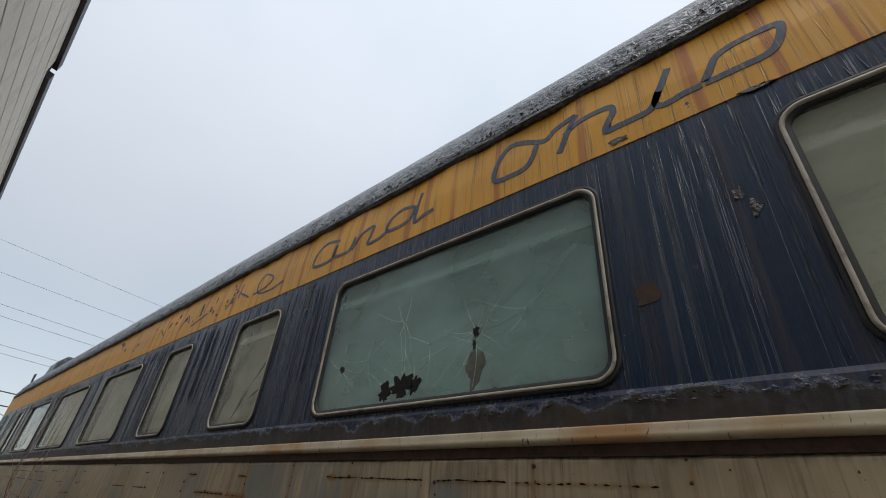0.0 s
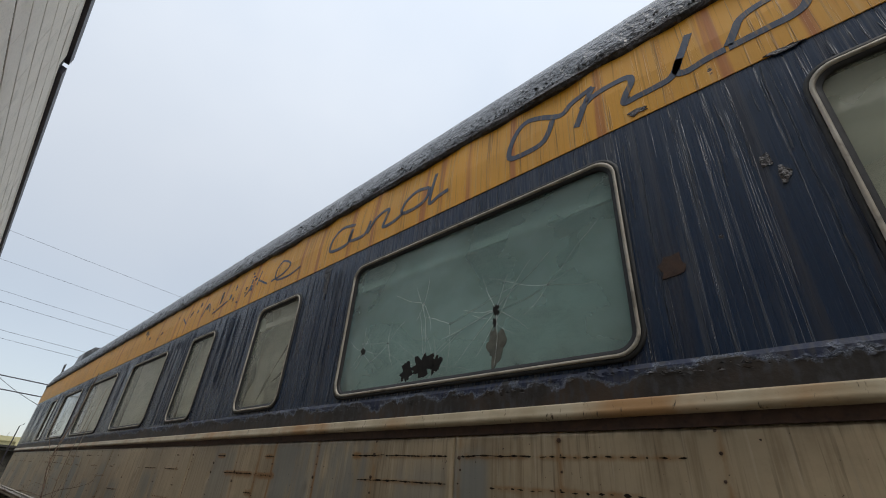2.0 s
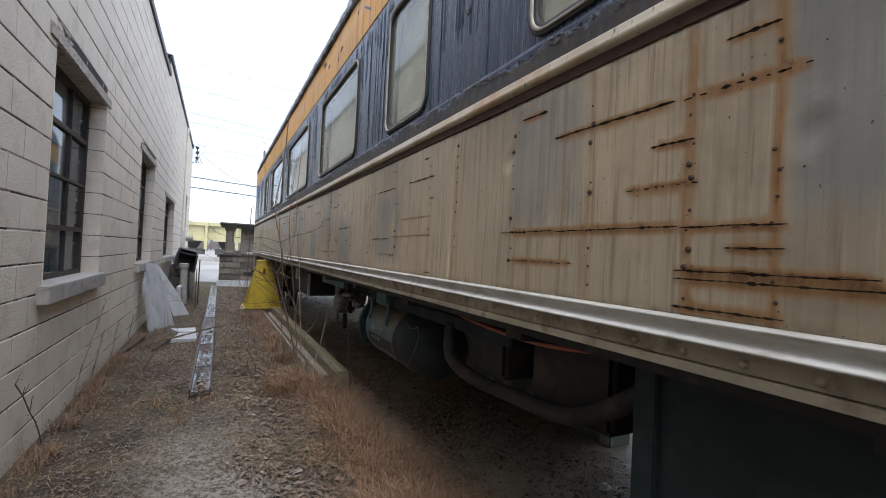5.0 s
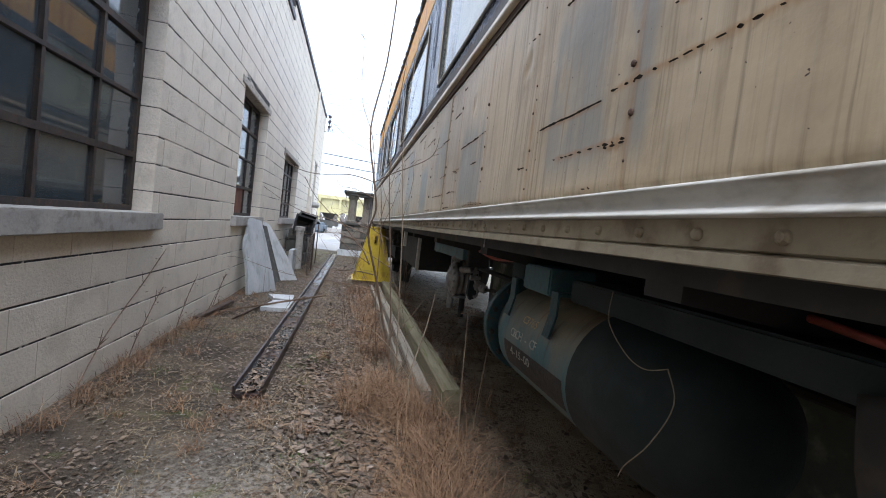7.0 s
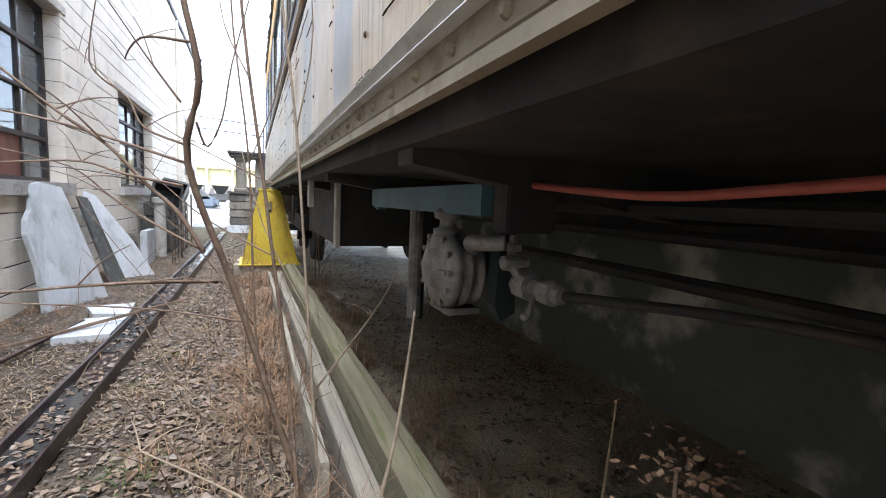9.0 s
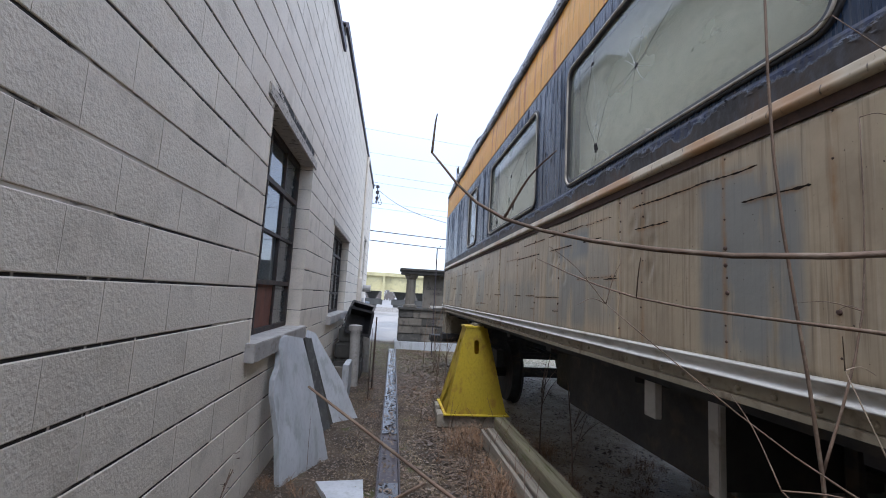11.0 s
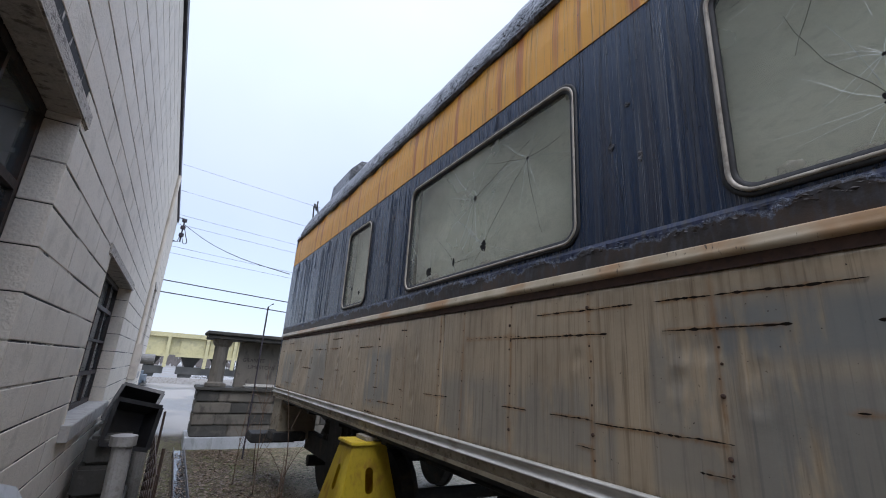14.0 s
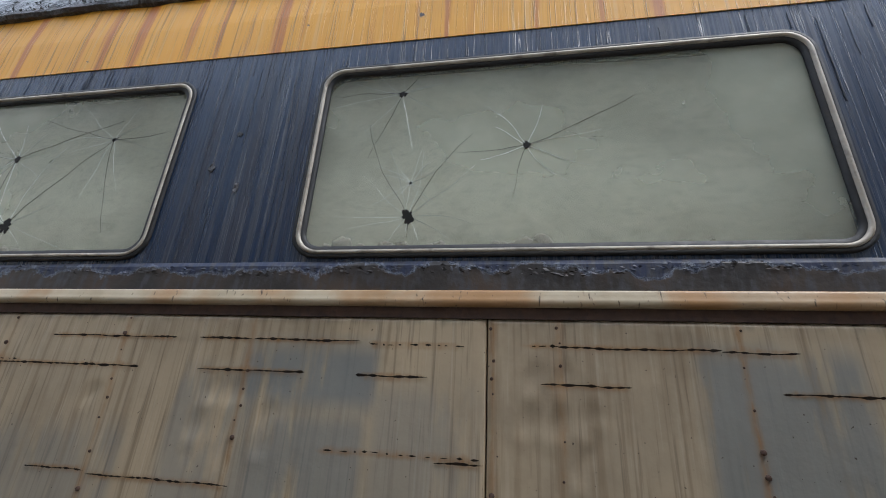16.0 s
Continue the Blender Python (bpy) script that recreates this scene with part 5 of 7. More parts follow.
for k in range(3):
    a = radians(60 + 120 * k)
    cpart("spoke", tubed([(0.243, 7.23 + 0.02 * math.cos(a), 0.775 + 0.02 * math.sin(a)), (0.256, 7.23 + 0.085 * math.cos(a), 0.775 + 0.085 * math.sin(a))], 0.008, 6), M_CAST, "", False, pump)
cpart("pipe_elbow", tubed(smooth_line([(0.33, 7.14, 0.84), (0.30, 7.10, 0.86), (0.30, 7.04, 0.865), (0.34, 7.0, 0.87)]), 0.02, 10), M_CAST, "", True, pump)
cpart("foot", bbox(0.27, 0.37, 7.16, 7.29, 0.655, 0.672, 0.004), M_CAST, "", False, pump)
valve = cpart("valve", lathe(bmesh.new(), [(6.70, 0.008), (6.702, 0.02), (6.725, 0.02), (6.727, 0.028), (6.74, 0.03), (6.765, 0.03), (6.768, 0.018), (6.81, 0.018), (6.812, 0.034), (6.83, 0.036), (6.86, 0.036), (6.862, 0.022), (6.95, 0.02)], (0.36, 0, 0.79), "y", 8), M_CAST, "rusted pipe valve")
cpart("elbow", tubed(smooth_line([(0.33, 6.86, 0.88), (0.33, 6.86, 0.84), (0.35, 6.84, 0.80)]), 0.013, 7), M_CAST, "", False, valve)
cpart("coupling", lathe(bmesh.new(), [(0.29, 0.008), (0.292, 0.018), (0.31, 0.02), (0.312, 0.014), (0.36, 0.013)], (0, 6.84, 0.845), "x", 7), M_CAST, "", False, valve)
cpart("coupling", lathe(bmesh.new(), [(0.87, 0.016), (0.872, 0.024), (0.888, 0.024), (0.89, 0.012), (0.91, 0.010)], (0.33, 6.86, 0), "z", 6), M_CAST, "", False, valve)
cpart("drain_cock", tubed([(0.345, 6.78, 0.79), (0.33, 6.78, 0.735), (0.31, 6.77, 0.73)], 0.009, 6), M_CAST, "", False, valve)
cpart("branch_pipe", tubed(smooth_line([(0.36, 6.72, 0.79), (0.40, 6.6, 0.80), (0.5, 6.4, 0.81), (0.6, 6.1, 0.81)]), 0.011, 7), M_UNDER, "", True, valve)
pump.location += Vector((-0.02, 0.045, 0.032))
valve.location += Vector((0.02, 0.20, 0.01))
cpart("hose", tubed(smooth_line([(0.34, 7.45, 1.085), (0.33, 7.2, 1.055), (0.33, 6.95, 1.034), (0.33, 6.66, 1.013), (0.33, 6.47, 1.021), (0.33, 6.28, 1.037), (0.35, 6.13, 1.068), (0.40, 5.95, 1.083), (0.42, 5.75, 1.085), (0.42, 5.4, 1.083), (0.36, 5.1, 1.07), (0.25, 4.7, 1.04), (0.2, 4.33, 1.03), (0.2, 4.0, 1.025), (0.2, 3.73, 1.05), (0.24, 3.5, 1.09)]), 0.008, 8), M_HOSE, "faded red rubber hose", True)
cpart("hook", tubed(smooth_line([(0.0, 5.83, 1.126), (0.0, 5.83, 1.108), (0.0, 5.835, 1.099), (0.0, 5.83, 1.092), (0.0, 5.825, 1.098), (0.0, 5.829, 1.105)]), 0.0016, 6), M_CAST, "small eye hook", True)
cpart("post", tubed([(0.40, 7.88, 0.50), (0.40, 7.88, 1.0)], 0.028, 10), M_CAST)
cpart("post", tubed([(0.72, 8.66, 0.27), (0.72, 8.66, 1.1)], 0.03, 10), M_UNDER)
ebox = cpart("battery_box", bbox(0.22, 0.95, 8.74, 10.1, 0.71, 1.10, 0.01), M_UNDER, "black battery box with pale edge")
cpart("edge_strip", bbox(0.205, 0.235, 8.70, 8.76, 0.70, 1.08, 0.004), M_SILL, "", False, ebox)
cpart("hanger", bbox(0.08, 0.11, 8.9, 8.98, 0.93, 1.10, 0.003), M_SILL)
for y0, y1, x0, x1, z0 in ((3.75, 4.2, 0.35, 0.9, 0.72), (4.3, 4.62, 0.28, 0.7, 0.78), (10.6, 11.3, 0.6, 1.2, 0.6), (3.5, 4.9, 1.0, 1.5, 0.55)):
    cpart("underfloor_gear", bbox(x0, x1, y0, y1, z0, 1.1, 0.02), M_UNDER)
cpart("underfloor_pipe", tubed(smooth_line([(0.24, 4.75, 0.98), (0.22, 4.7, 0.82), (0.26, 4.55, 0.74), (0.32, 4.3, 0.72), (0.3, 3.9, 0.76), (0.25, 3.6, 0.92), (0.25, 3.5, 1.02)]), 0.035, 10), M_UNDER, "", True)
cpart("wire_loop", tubed(smooth_line([(0.185, 5.30, 1.03), (0.17, 5.28, 0.96), (0.18, 5.22, 0.90), (0.19, 5.16, 0.88), (0.2, 5.1, 0.90)]), 0.0014, 5), M_TAN)
cpart("wire_loop", tubed(smooth_line([(0.20, 5.1, 0.90), (0.19, 5.06, 0.84), (0.18, 5.1, 0.74), (0.175, 5.16, 0.66), (0.17, 5.17, 0.63)]), 0.0014, 5), M_TAN)


def truck(yc):
    t = cpart("truck", extruded([(0.42, 0.50), (0.42, 0.72), (0.52, 0.72), (0.52, 0.50)], yc - 1.25, yc + 1.25), M_UNDER, "black wheel truck")
    cpart("truck_frame", extruded([(2.48, 0.50), (2.48, 0.72), (2.58, 0.72), (2.58, 0.50)], yc - 1.25, yc + 1.25), M_UNDER, "", False, t)
    cpart("bolster", bbox(0.4, 2.6, yc - 0.22, yc + 0.22, 0.6, 1.1), M_UNDER, "", False, t)
    for dy in (-0.95, 0.95):
        cpart("axle", tubed([(0.4, yc + dy, 0.40), (2.6, yc + dy, 0.40)], 0.07, 10), M_UNDER, "", False, t)
        for x in (0.62, 2.24):
            cpart("wheel", lathe(bmesh.new(), [(x, 0.06), (x, 0.40), (x + 0.1, 0.415), (x + 0.11, 0.435), (x + 0.14, 0.435), (x + 0.14, 0.06)], (0, yc + dy, 0.42), "x", 28), M_UNDER, "", False, t)
        for k in range(3):
            cpart("coil_spring", lathe(bmesh.new(), [(0.72 + 0.03 * i, 0.06 if i % 2 else 0.045) for i in range(11)], (0.47, yc + dy * 0.35 + 0.13 * (k - 1), 0), "z", 12), M_UNDER, "", False, t)
    return t


truck(14.2)
truck(-5.5)
cpart("step_well", bbox(0.02, 0.5, 15.35, 15.85, 0.62, 1.12, 0.01), M_SILLPLATE, "rusted step well")
cpart("coupler_beam", bbox(0.9, 2.1, 15.85, 16.5, 0.75, 1.0, 0.03), M_UNDER)
for x0, x1, y0, y1, z0, z1 in ((-0.05, 0.35, 15.2, 15.6, 0.62, 0.72), (-0.2, 0.4, 15.9, 16.3, 0.5, 0.62)):
    cpart("end_timber", bbox(x0, x1, y0, y1, z0, z1, 0.01), M_UNDER)

# far end is drawn out past 9.5 to block daylight under the car
wall_back = part("foundation_wall", bbox(1.70, 1.92, 4.9, 10.7, -0.1, 0.97, 0.01), M_PEELWALL, None, "low dark concrete wall with peeling pale paint")
tagged(wall_back, "", "wall", "", "structure")


# ---------------------------------------------------------------- yellow stands
def stand(cx, cy, label):
    st = thing("support_stand", label, "support stand", "yellow stands under the car", at=(cx, cy, 0))
    zb, zt = 0.14, 1.05
    b, t = 0.33, 0.125
    for k in range(4):
        bm = bmesh.new()
        m = Matrix.Rotation(radians(90 * k), 4, "Z")
        slot = [(0.028 * math.cos(a), 0.84 + (0.05 if math.sin(a) > 0 else -0.05) + 0.028 * math.sin(a)) for a in [radians(15 + 30 * i) for i in range(12)]]

        def on_face(u, v, off=0.0):
            f = (v - zb) / (zt - zb)
            return m @ Vector((u, -(b + (t - b) * f) + off, v))

        n = len(slot)
        sl = [bm.verts.new(on_face(u, v)) for u, v in slot]
        mid = []
        for i, (u, v) in enumerate(slot):
            a = math.atan2(v - 0.84, u * 2.2)
            mid.append(bm.verts.new(on_face(0.085 * math.cos(a), 0.84 + 0.14 * math.sin(a))))
        for i in range(n):
            j = (i + 1) % n
            bm.faces.new((sl[i], sl[j], mid[j], mid[i]))
        corners = [bm.verts.new(on_face(u, v)) for u, v in ((b, zb), (t, zt), (-t, zt), (-b, zb))]
        # fan from each outline corner to its quarter of the ring
        ring_a = [math.atan2(v - 0.84, u * 2.2) % (2 * math.pi) for u, v in slot]
        order = sorted(range(n), key=lambda i: ring_a[i])
        groups = {1: order[0:3], 2: order[3:6], 3: order[6:9], 0: order[9:12]}
        for c, ids in groups.items():
            for i, j in zip(ids, ids[1:]):
                bm.faces.new((corners[c], mid[i], mid[j]))
        for c0, c1 in ((0, 1), (1, 2), (2, 3), (3, 0)):
            bm.faces.new((corners[c0], mid[groups[c0][-1]], mid[groups[c1][0]], corners[c1]))
        bmesh.ops.solidify(bm, geom=bm.faces[:], thickness=0.008)
        part("side_plate", bm, M_YJACK, st)
    part("top_plate", bbox(-0.14, 0.14, -0.14, 0.14, 1.05, 1.072, 0.004), M_YJACK, st, "worn yellow top plate")
    part("packing_block", bbox(-0.02, 0.13, -0.1, 0.1, 1.072, 1.10, 0.003), M_WOOD, st)
    part("base_plate", bbox(-0.36, 0.36, -0.36, 0.36, 0.125, 0.14, 0.003), M_YJACK, st)
    part("timber_pad", bbox(-0.42, 0.40, -0.30, -0.08, -0.01, 0.125, 0.008), M_WOOD, st, "grey timber packing")
    part("timber_pad", bbox(-0.40, 0.42, 0.08, 0.30, -0.01, 0.125, 0.008), M_WOOD, st, "grey timber packing")
    return st


stand(-0.03, 12.28, "tapered yellow steel stand on timber pads, rust-stained")
stand(2.9, 11.9, "tapered yellow steel stand under the far side of the car")


# ---------------------------------------------------------------- loose things in the lane
def timber(name, p0, p1, w, h, mat, label, twist=0.0, seed=0):
    """A rough sawn beam between two ends, checked along its length."""
    p0, p1 = Vector(p0), Vector(p1)
    d = p1 - p0
    side = Vector((d.y, -d.x, 0)).normalized()
    bm = bmesh.new()
    rings = []
    n = 24
    for i in range(n + 1):
        f = i / n
        c = p0 + d * f
        ring = []
        for u, v in ((-0.5, 0), (-0.5, 0.92), (-0.42, 1), (0.1, 1.0), (0.16, 0.93), (0.22, 1.0), (0.44, 1), (0.5, 0.9), (0.5, 0)):
            j = 0.006 * noise.noise((u * 5, v * 5 + seed, f * 9))
            ring.append(bm.verts.new(c + side * (w * u + j) + Vector((0, 0, h * v + j + twist * u * f))))
        rings.append(ring)
    for a, b in zip(rings, rings[1:]):
        for i in range(len(a)):
            bm.faces.new((a[i], a[(i + 1) % len(a)], b[(i + 1) % len(a)], b[i]))
    bm.faces.new(rings[0])
    bm.faces.new(rings[-1][::-1])
    return tagged(part(name, bm, mat, None, label), "", "timber")


timber("timber_beam", (0.24, 6.87, 0.0), (0.18, 11.75, 0.0), 0.115, 0.17, M_WOODMOSS, "mossy weathered timber beam lying on the ground", 0, 1)
timber("timber_beam", (0.105, 7.02, -0.01), (0.045, 11.6, -0.01), 0.075, 0.11, M_WOOD, "grey split timber lying beside the mossy beam", 0, 2)
timber("plank", (-0.01, 7.55, 0.0), (-0.06, 11.5, 0.0), 0.03, 0.12, M_WOOD, "thin grey plank set on edge along the beams", 0, 3)

channel = thing("steel_channel", "long rusty steel channel lying open side up, holding water", "steel beam", at=(-0.95, 12.8, 0))


def chpart(name, prof, mat, label="", span=(0.0, 0.5, 1.0)):
    bm = bmesh.new()
    rings = []
    for f in span:
        y = 7.08 + (18.45 - 7.08) * f
        xc = -0.985 + 0.065 * f
        rings.append([bm.verts.new((xc + x + 0.95, y - 12.8, z)) for x, z in prof])
    for a, b in zip(rings, rings[1:]):
        for i in range(len(prof)):
            bm.faces.new((a[i], a[(i + 1) % len(prof)], b[(i + 1) % len(prof)], b[i]))
    bm.faces.new(rings[0])
    bm.faces.new(rings[-1][::-1])
    return part(name, bm, mat, channel, label)


chpart("web", [(-0.072, -0.01), (0.072, -0.01), (0.072, 0.012), (-0.072, 0.012)], M_CHANNEL)
chpart("flange", [(-0.085, -0.01), (-0.072, -0.01), (-0.074, 0.062), (-0.085, 0.064)], M_CHANNEL)
chpart("flange", [(0.085, -0.01), (0.085, 0.064), (0.074, 0.062), (0.072, -0.01)], M_CHANNEL)
for span in ((0.005, 0.03, 0.06), (0.085, 0.12, 0.15), (0.19, 0.24, 0.30), (0.40, 0.6, 0.995)):
    chpart("water", [(-0.0725, 0.013), (0.0725, 0.013), (0.0725, 0.022), (-0.0725, 0.022)], M_WATER, "shallow standing water", span)


def flat_slab(name, pts, z0, z1, mat, label):
    bm = bmesh.new()
    lo = [bm.verts.new((x, y, z0)) for x, y in pts]
    hi = [bm.verts.new((x, y, z1)) for x, y in pts]
    n = len(pts)
    bm.faces.new(lo[::-1])
    bm.faces.new(hi)
    for i in range(n):
        bm.faces.new((lo[i], lo[(i + 1) % n], hi[(i + 1) % n], hi[i]))
    return tagged(part(name, bm, mat, None, label), "", "stone slab")


flat_slab("stone_slab", [(-1.40, 9.58), (-1.10, 9.60), (-1.10, 10.08), (-1.36, 10.06)], -0.02, 0.03, M_MARBLE, "pale stone slab lying flat by the channel")
flat_slab("stone_slab", [(-1.48, 10.5), (-1.15, 10.54), (-1.12, 10.16), (-1.36, 10.22)], -0.02, 0.025, M_MARBLE, "pale broken stone slab lying flat")


def leaning(name, outline, foot0, foot1, top_x, thick, mat, label):
    """A slab whose outline (along, up) leans from a foot line back to the wall."""
    f0, f1 = Vector((*foot0, 0)), Vector((*foot1, 0))
    along = f1 - f0
    out = Vector((along.y, -along.x, 0)).normalized()
    bm = bmesh.new()
    top = max(v for u, v in outline)
    front, back = [], []
    for u, v in outline:
        p = f0 + along * u
        p.z = v - 0.02
        p.x += (top_x - 0.5 * (f0.x + f1.x)) * v / top * (0.6 + 0.4 * v / top)
        front.append(bm.verts.new(p))
        back.append(bm.verts.new(p - out * thick))
    n = len(outline)
    bm.faces.new(front)
    bm.faces.new(back[::-1])
    for i in range(n):
        bm.faces.new((front[i], front[(i + 1) % n], back[(i + 1) % n], back[i]))
    bmesh.ops.triangulate(bm, faces=[f for f in bm.faces if len(f.verts) > 4])
    return tagged(part(name, bm, mat, None, label), "", "stone slab", "slabs leaning on the wall")


leaning("marble_slab", [(-0.02, 0.0), (1.0, 0.0), (0.93, 0.25), (0.86, 0.5), (0.82, 0.75), (0.78, 1.0), (0.5, 1.03), (0.27, 1.01), (0.26, 0.9), (0.2, 0.81), (0.08, 0.73), (0.02, 0.62), (0.03, 0.35)], (-1.72, 10.50), (-1.47, 11.06), -1.82, 0.045, M_MARBLE, "pale grey marble slab with a curved edge leaning on the wall")
leaning("marble_slab", [(0.1, 0.0), (1.2, 0.0), (0.9, 0.4), (0.5, 0.93), (0.2, 0.97), (-0.45, 0.95), (-0.2, 0.5)], (-1.58, 12.05), (-1.36, 12.25), -1.86, 0.04, M_MARBLE, "narrow pale slab leaning on the wall")
leaning("slate_slab", [(0.0, 0.0), (1.0, 0.0), (0.9, 0.9), (0.1, 0.92)], (-1.62, 11.78), (-1.56, 11.90), -1.86, 0.03, M_MARBLEDARK, "dark slate slab leaning behind the marble")
leaning("slate_slab", [(0.0, 0.0), (1.0, 0.0), (0.85, 0.86), (0.3, 0.88)], (-1.60, 11.95), (-1.55, 12.02), -1.87, 0.03, M_STONEDARK, "weathered dark board leaning on the wall")

# carved box with a round hole, pipe, tubs, wire rack below the far window
cb = thing("stone_box", "grey carved stone block with a round hole", "stone block", at=(-1.55, 13.2, 0))
part("slab", bbox(-0.04, 0.04, -0.25, 0.25, -0.01, 0.45, 0.006), M_MARBLE, cb)
part("slab", bbox(-0.28, -0.04, -0.25, -0.19, -0.01, 0.42, 0.006), M_STONE, cb)
part("hole", lathe(bmesh.new(), [(-0.262, 0.02), (-0.262, 0.085), (-0.25, 0.09), (-0.24, 0.09)], (-0.15, 0, 0.24), "y", 18), M_HOLEFOLD, cb)
pp = tagged(part("drain_pipe", tubed([(-1.52, 13.95, -0.02), (-1.53, 13.98, 0.5), (-1.54, 14.0, 0.86)], 0.075, 16), M_PIPE, None, "upright grey plastic drain pipe"), "", "pipe")
part("collar", lathe(bmesh.new(), [(0.80, 0.078), (0.80, 0.10), (0.88, 0.10), (0.89, 0.06)], (-1.54, 14.0, 0), "z", 16), M_PIPE, pp)
pp = tagged(part("drain_pipe", tubed([(-1.42, 15.2, -0.02), (-1.43, 15.2, 0.8)], 0.07, 14), M_PIPE, None, "second upright plastic pipe behind the first"), "", "pipe")
rng = random.Random(3)


def tub(x, y, z, rx, rz, sc, label):
    t = thing("plastic_tub", label, "plastic tub", "black tubs", at=(x, y, z))
    bm = bmesh.new()
    for a in range(4):
        m = Matrix.Rotation(radians(90 * a), 4, "Z")
        q = [m @ Vector(p) for p in ((-0.5, -0.5, 0), (0.5, -0.5, 0), (0.6, -0.6, 0.75), (-0.6, -0.6, 0.75))]
        bm.faces.new([bm.verts.new(p * sc) for p in q])
    bm.faces.new([bm.verts.new(Vector(p) * sc) for p in ((-0.5, -0.5, 0), (-0.5, 0.5, 0), (0.5, 0.5, 0), (0.5, -0.5, 0))])
    bmesh.ops.remove_doubles(bm, verts=bm.verts, dist=0.001)
    bmesh.ops.solidify(bm, geom=bm.faces[:], thickness=0.008)
    part("shell", bm, M_BLACKTUB, t)
    bm = bmesh.new()
    for u in (-1, 1):
        box(bm, -0.62 * sc, 0.62 * sc, u * 0.6 * sc - 0.02, u * 0.6 * sc + 0.02, 0.73 * sc, 0.77 * sc)
        box(bm, u * 0.6 * sc - 0.02, u * 0.6 * sc + 0.02, -0.58 * sc, 0.58 * sc, 0.731 * sc, 0.769 * sc)
    part("rim", bm, M_BLACKTUB, t)
    t.rotation_euler = (radians(rx), radians(12), radians(rz))
    return t


for n, (y0, y1, z0, z1) in enumerate(((14.4, 15.0, -0.02, 0.30), (15.03, 15.75, -0.02, 0.34), (15.78, 16.4, -0.02, 0.29), (14.42, 15.2, 0.302, 0.56), (15.23, 16.35, 0.343, 0.58), (14.45, 15.1, 0.562, 0.81), (15.25, 16.3, 0.582, 0.82))):
    tagged(part("stone_block", bbox(-1.88 + 0.02 * (n % 3), -1.45 - 0.03 * (n % 2), y0, y1, z0, z1, 0.03), M_STONEDARK, None, "dark discarded stone block stacked below the window"), "", "stone block", "stacked stone blocks")
tub(-1.62, 14.75, 0.84, 75, 20, 0.34, "black plastic tub tipped on its side")
tub(-1.58, 15.8, 0.86, 60, -10, 0.36, "black plastic tub tipped over on the stack")
rack = thing("wire_rack", "rusty welded wire mesh panels standing on edge", "wire mesh", at=(-1.25, 14.0, 0))
for k in range(9):
    z = 0.05 + 0.085 * k
    part("wire", tubed([(0.0, -0.9, z), (-0.08, 1.3, z + 0.01)], 0.006, 5), M_WIRE, rack)
for k in range(7):
    y = -0.9 + 0.36 * k
    part("wire", tubed([(0.0 - 0.036 * (y + 0.9), y, -0.02), (0.0 - 0.036 * (y + 0.9), y, 0.74)], 0.006, 5), M_WIRE, rack)
part("post", tubed([(0.02, -0.2, -0.02), (0.02, -0.2, 0.80)], 0.014, 6), M_WIRE, rack)
part("post", tubed([(-0.02, 1.32, -0.02), (-0.02, 1.32, 0.95)], 0.014, 6), M_WIRE, rack)

# ---------------------------------------------------------------- carved stone sign pier
pier = thing("stone_sign", "carved stone memorial sign on a rough block plinth", "stone monument", at=(0.5, 19.2, 0))


def ppart(name, bm, mat, label="", smooth=False):
    bmesh.ops.translate(bm, verts=bm.verts, vec=(-0.5, -19.2, 0))
    return part(name, bm, mat, pier, label, smooth)


ppart("footing", bbox(-0.86, 1.9, 18.66, 19.7, -0.05, 0.18, 0.01), M_MARBLE, "pale stone footing")
for r in range(4):
    x = -0.80 + (0.0 if r % 2 else 0.0)
    k = 0
    while x < 1.8:
        w = (0.38 if (k + r) % 2 else 0.62)
        bm = bmesh.new()
        box(bm, x, min(x + w - 0.008, 1.82), 18.74 + 0.01 * ((k * 7 + r * 3) % 3), 19.6, 0.182 + 0.205 * r, 0.182 + 0.205 * (r + 1) - 0.008)
        bmesh.ops.bevel(bm, geom=bm.edges[:], offset=0.016, segments=2, affect="EDGES")
        ppart("stone", bm, M_STONE if (k + r) % 3 else M_STONEDARK)
        x += w
        k += 1
ppart("core", bbox(-0.78, 1.80, 18.78, 19.58, 0.18, 1.0), M_STONEDARK)
ppart("ledge", bbox(-0.84, 1.86, 18.70, 19.64, 1.0, 1.06, 0.012), M_STONEDARK)
ppart("pillar_base", bbox(-0.70, -0.34, 18.80, 19.16, 1.06, 1.13, 0.012), M_STONE)
ppart("pillar", lathe(bmesh.new(), [(1.13, 0.155), (1.16, 0.135), (1.7, 0.125), (1.82, 0.13), (1.86, 0.16), (1.95, 0.19)], (-0.52, 18.98, 0), "z", 12), M_STONE)
ppart("tablet", bbox(-0.18, 1.8, 19.0, 19.2, 1.06, 1.95, 0.01), M_STONE, "pale brown stone tablet with engraved words")
ppart("cap", bbox(-0.80, 1.9, 18.74, 19.5, 1.95, 2.03, 0.015), M_STONEDARK)
ppart("cap", bbox(-0.84, 1.94, 18.70, 19.54, 2.03, 2.10, 0.015), M_STONEDARK)
ppart("white_lump", bbox(-0.02, 0.6, 18.76, 18.95, 1.06, 1.14, 0.035), M_FLUFF)


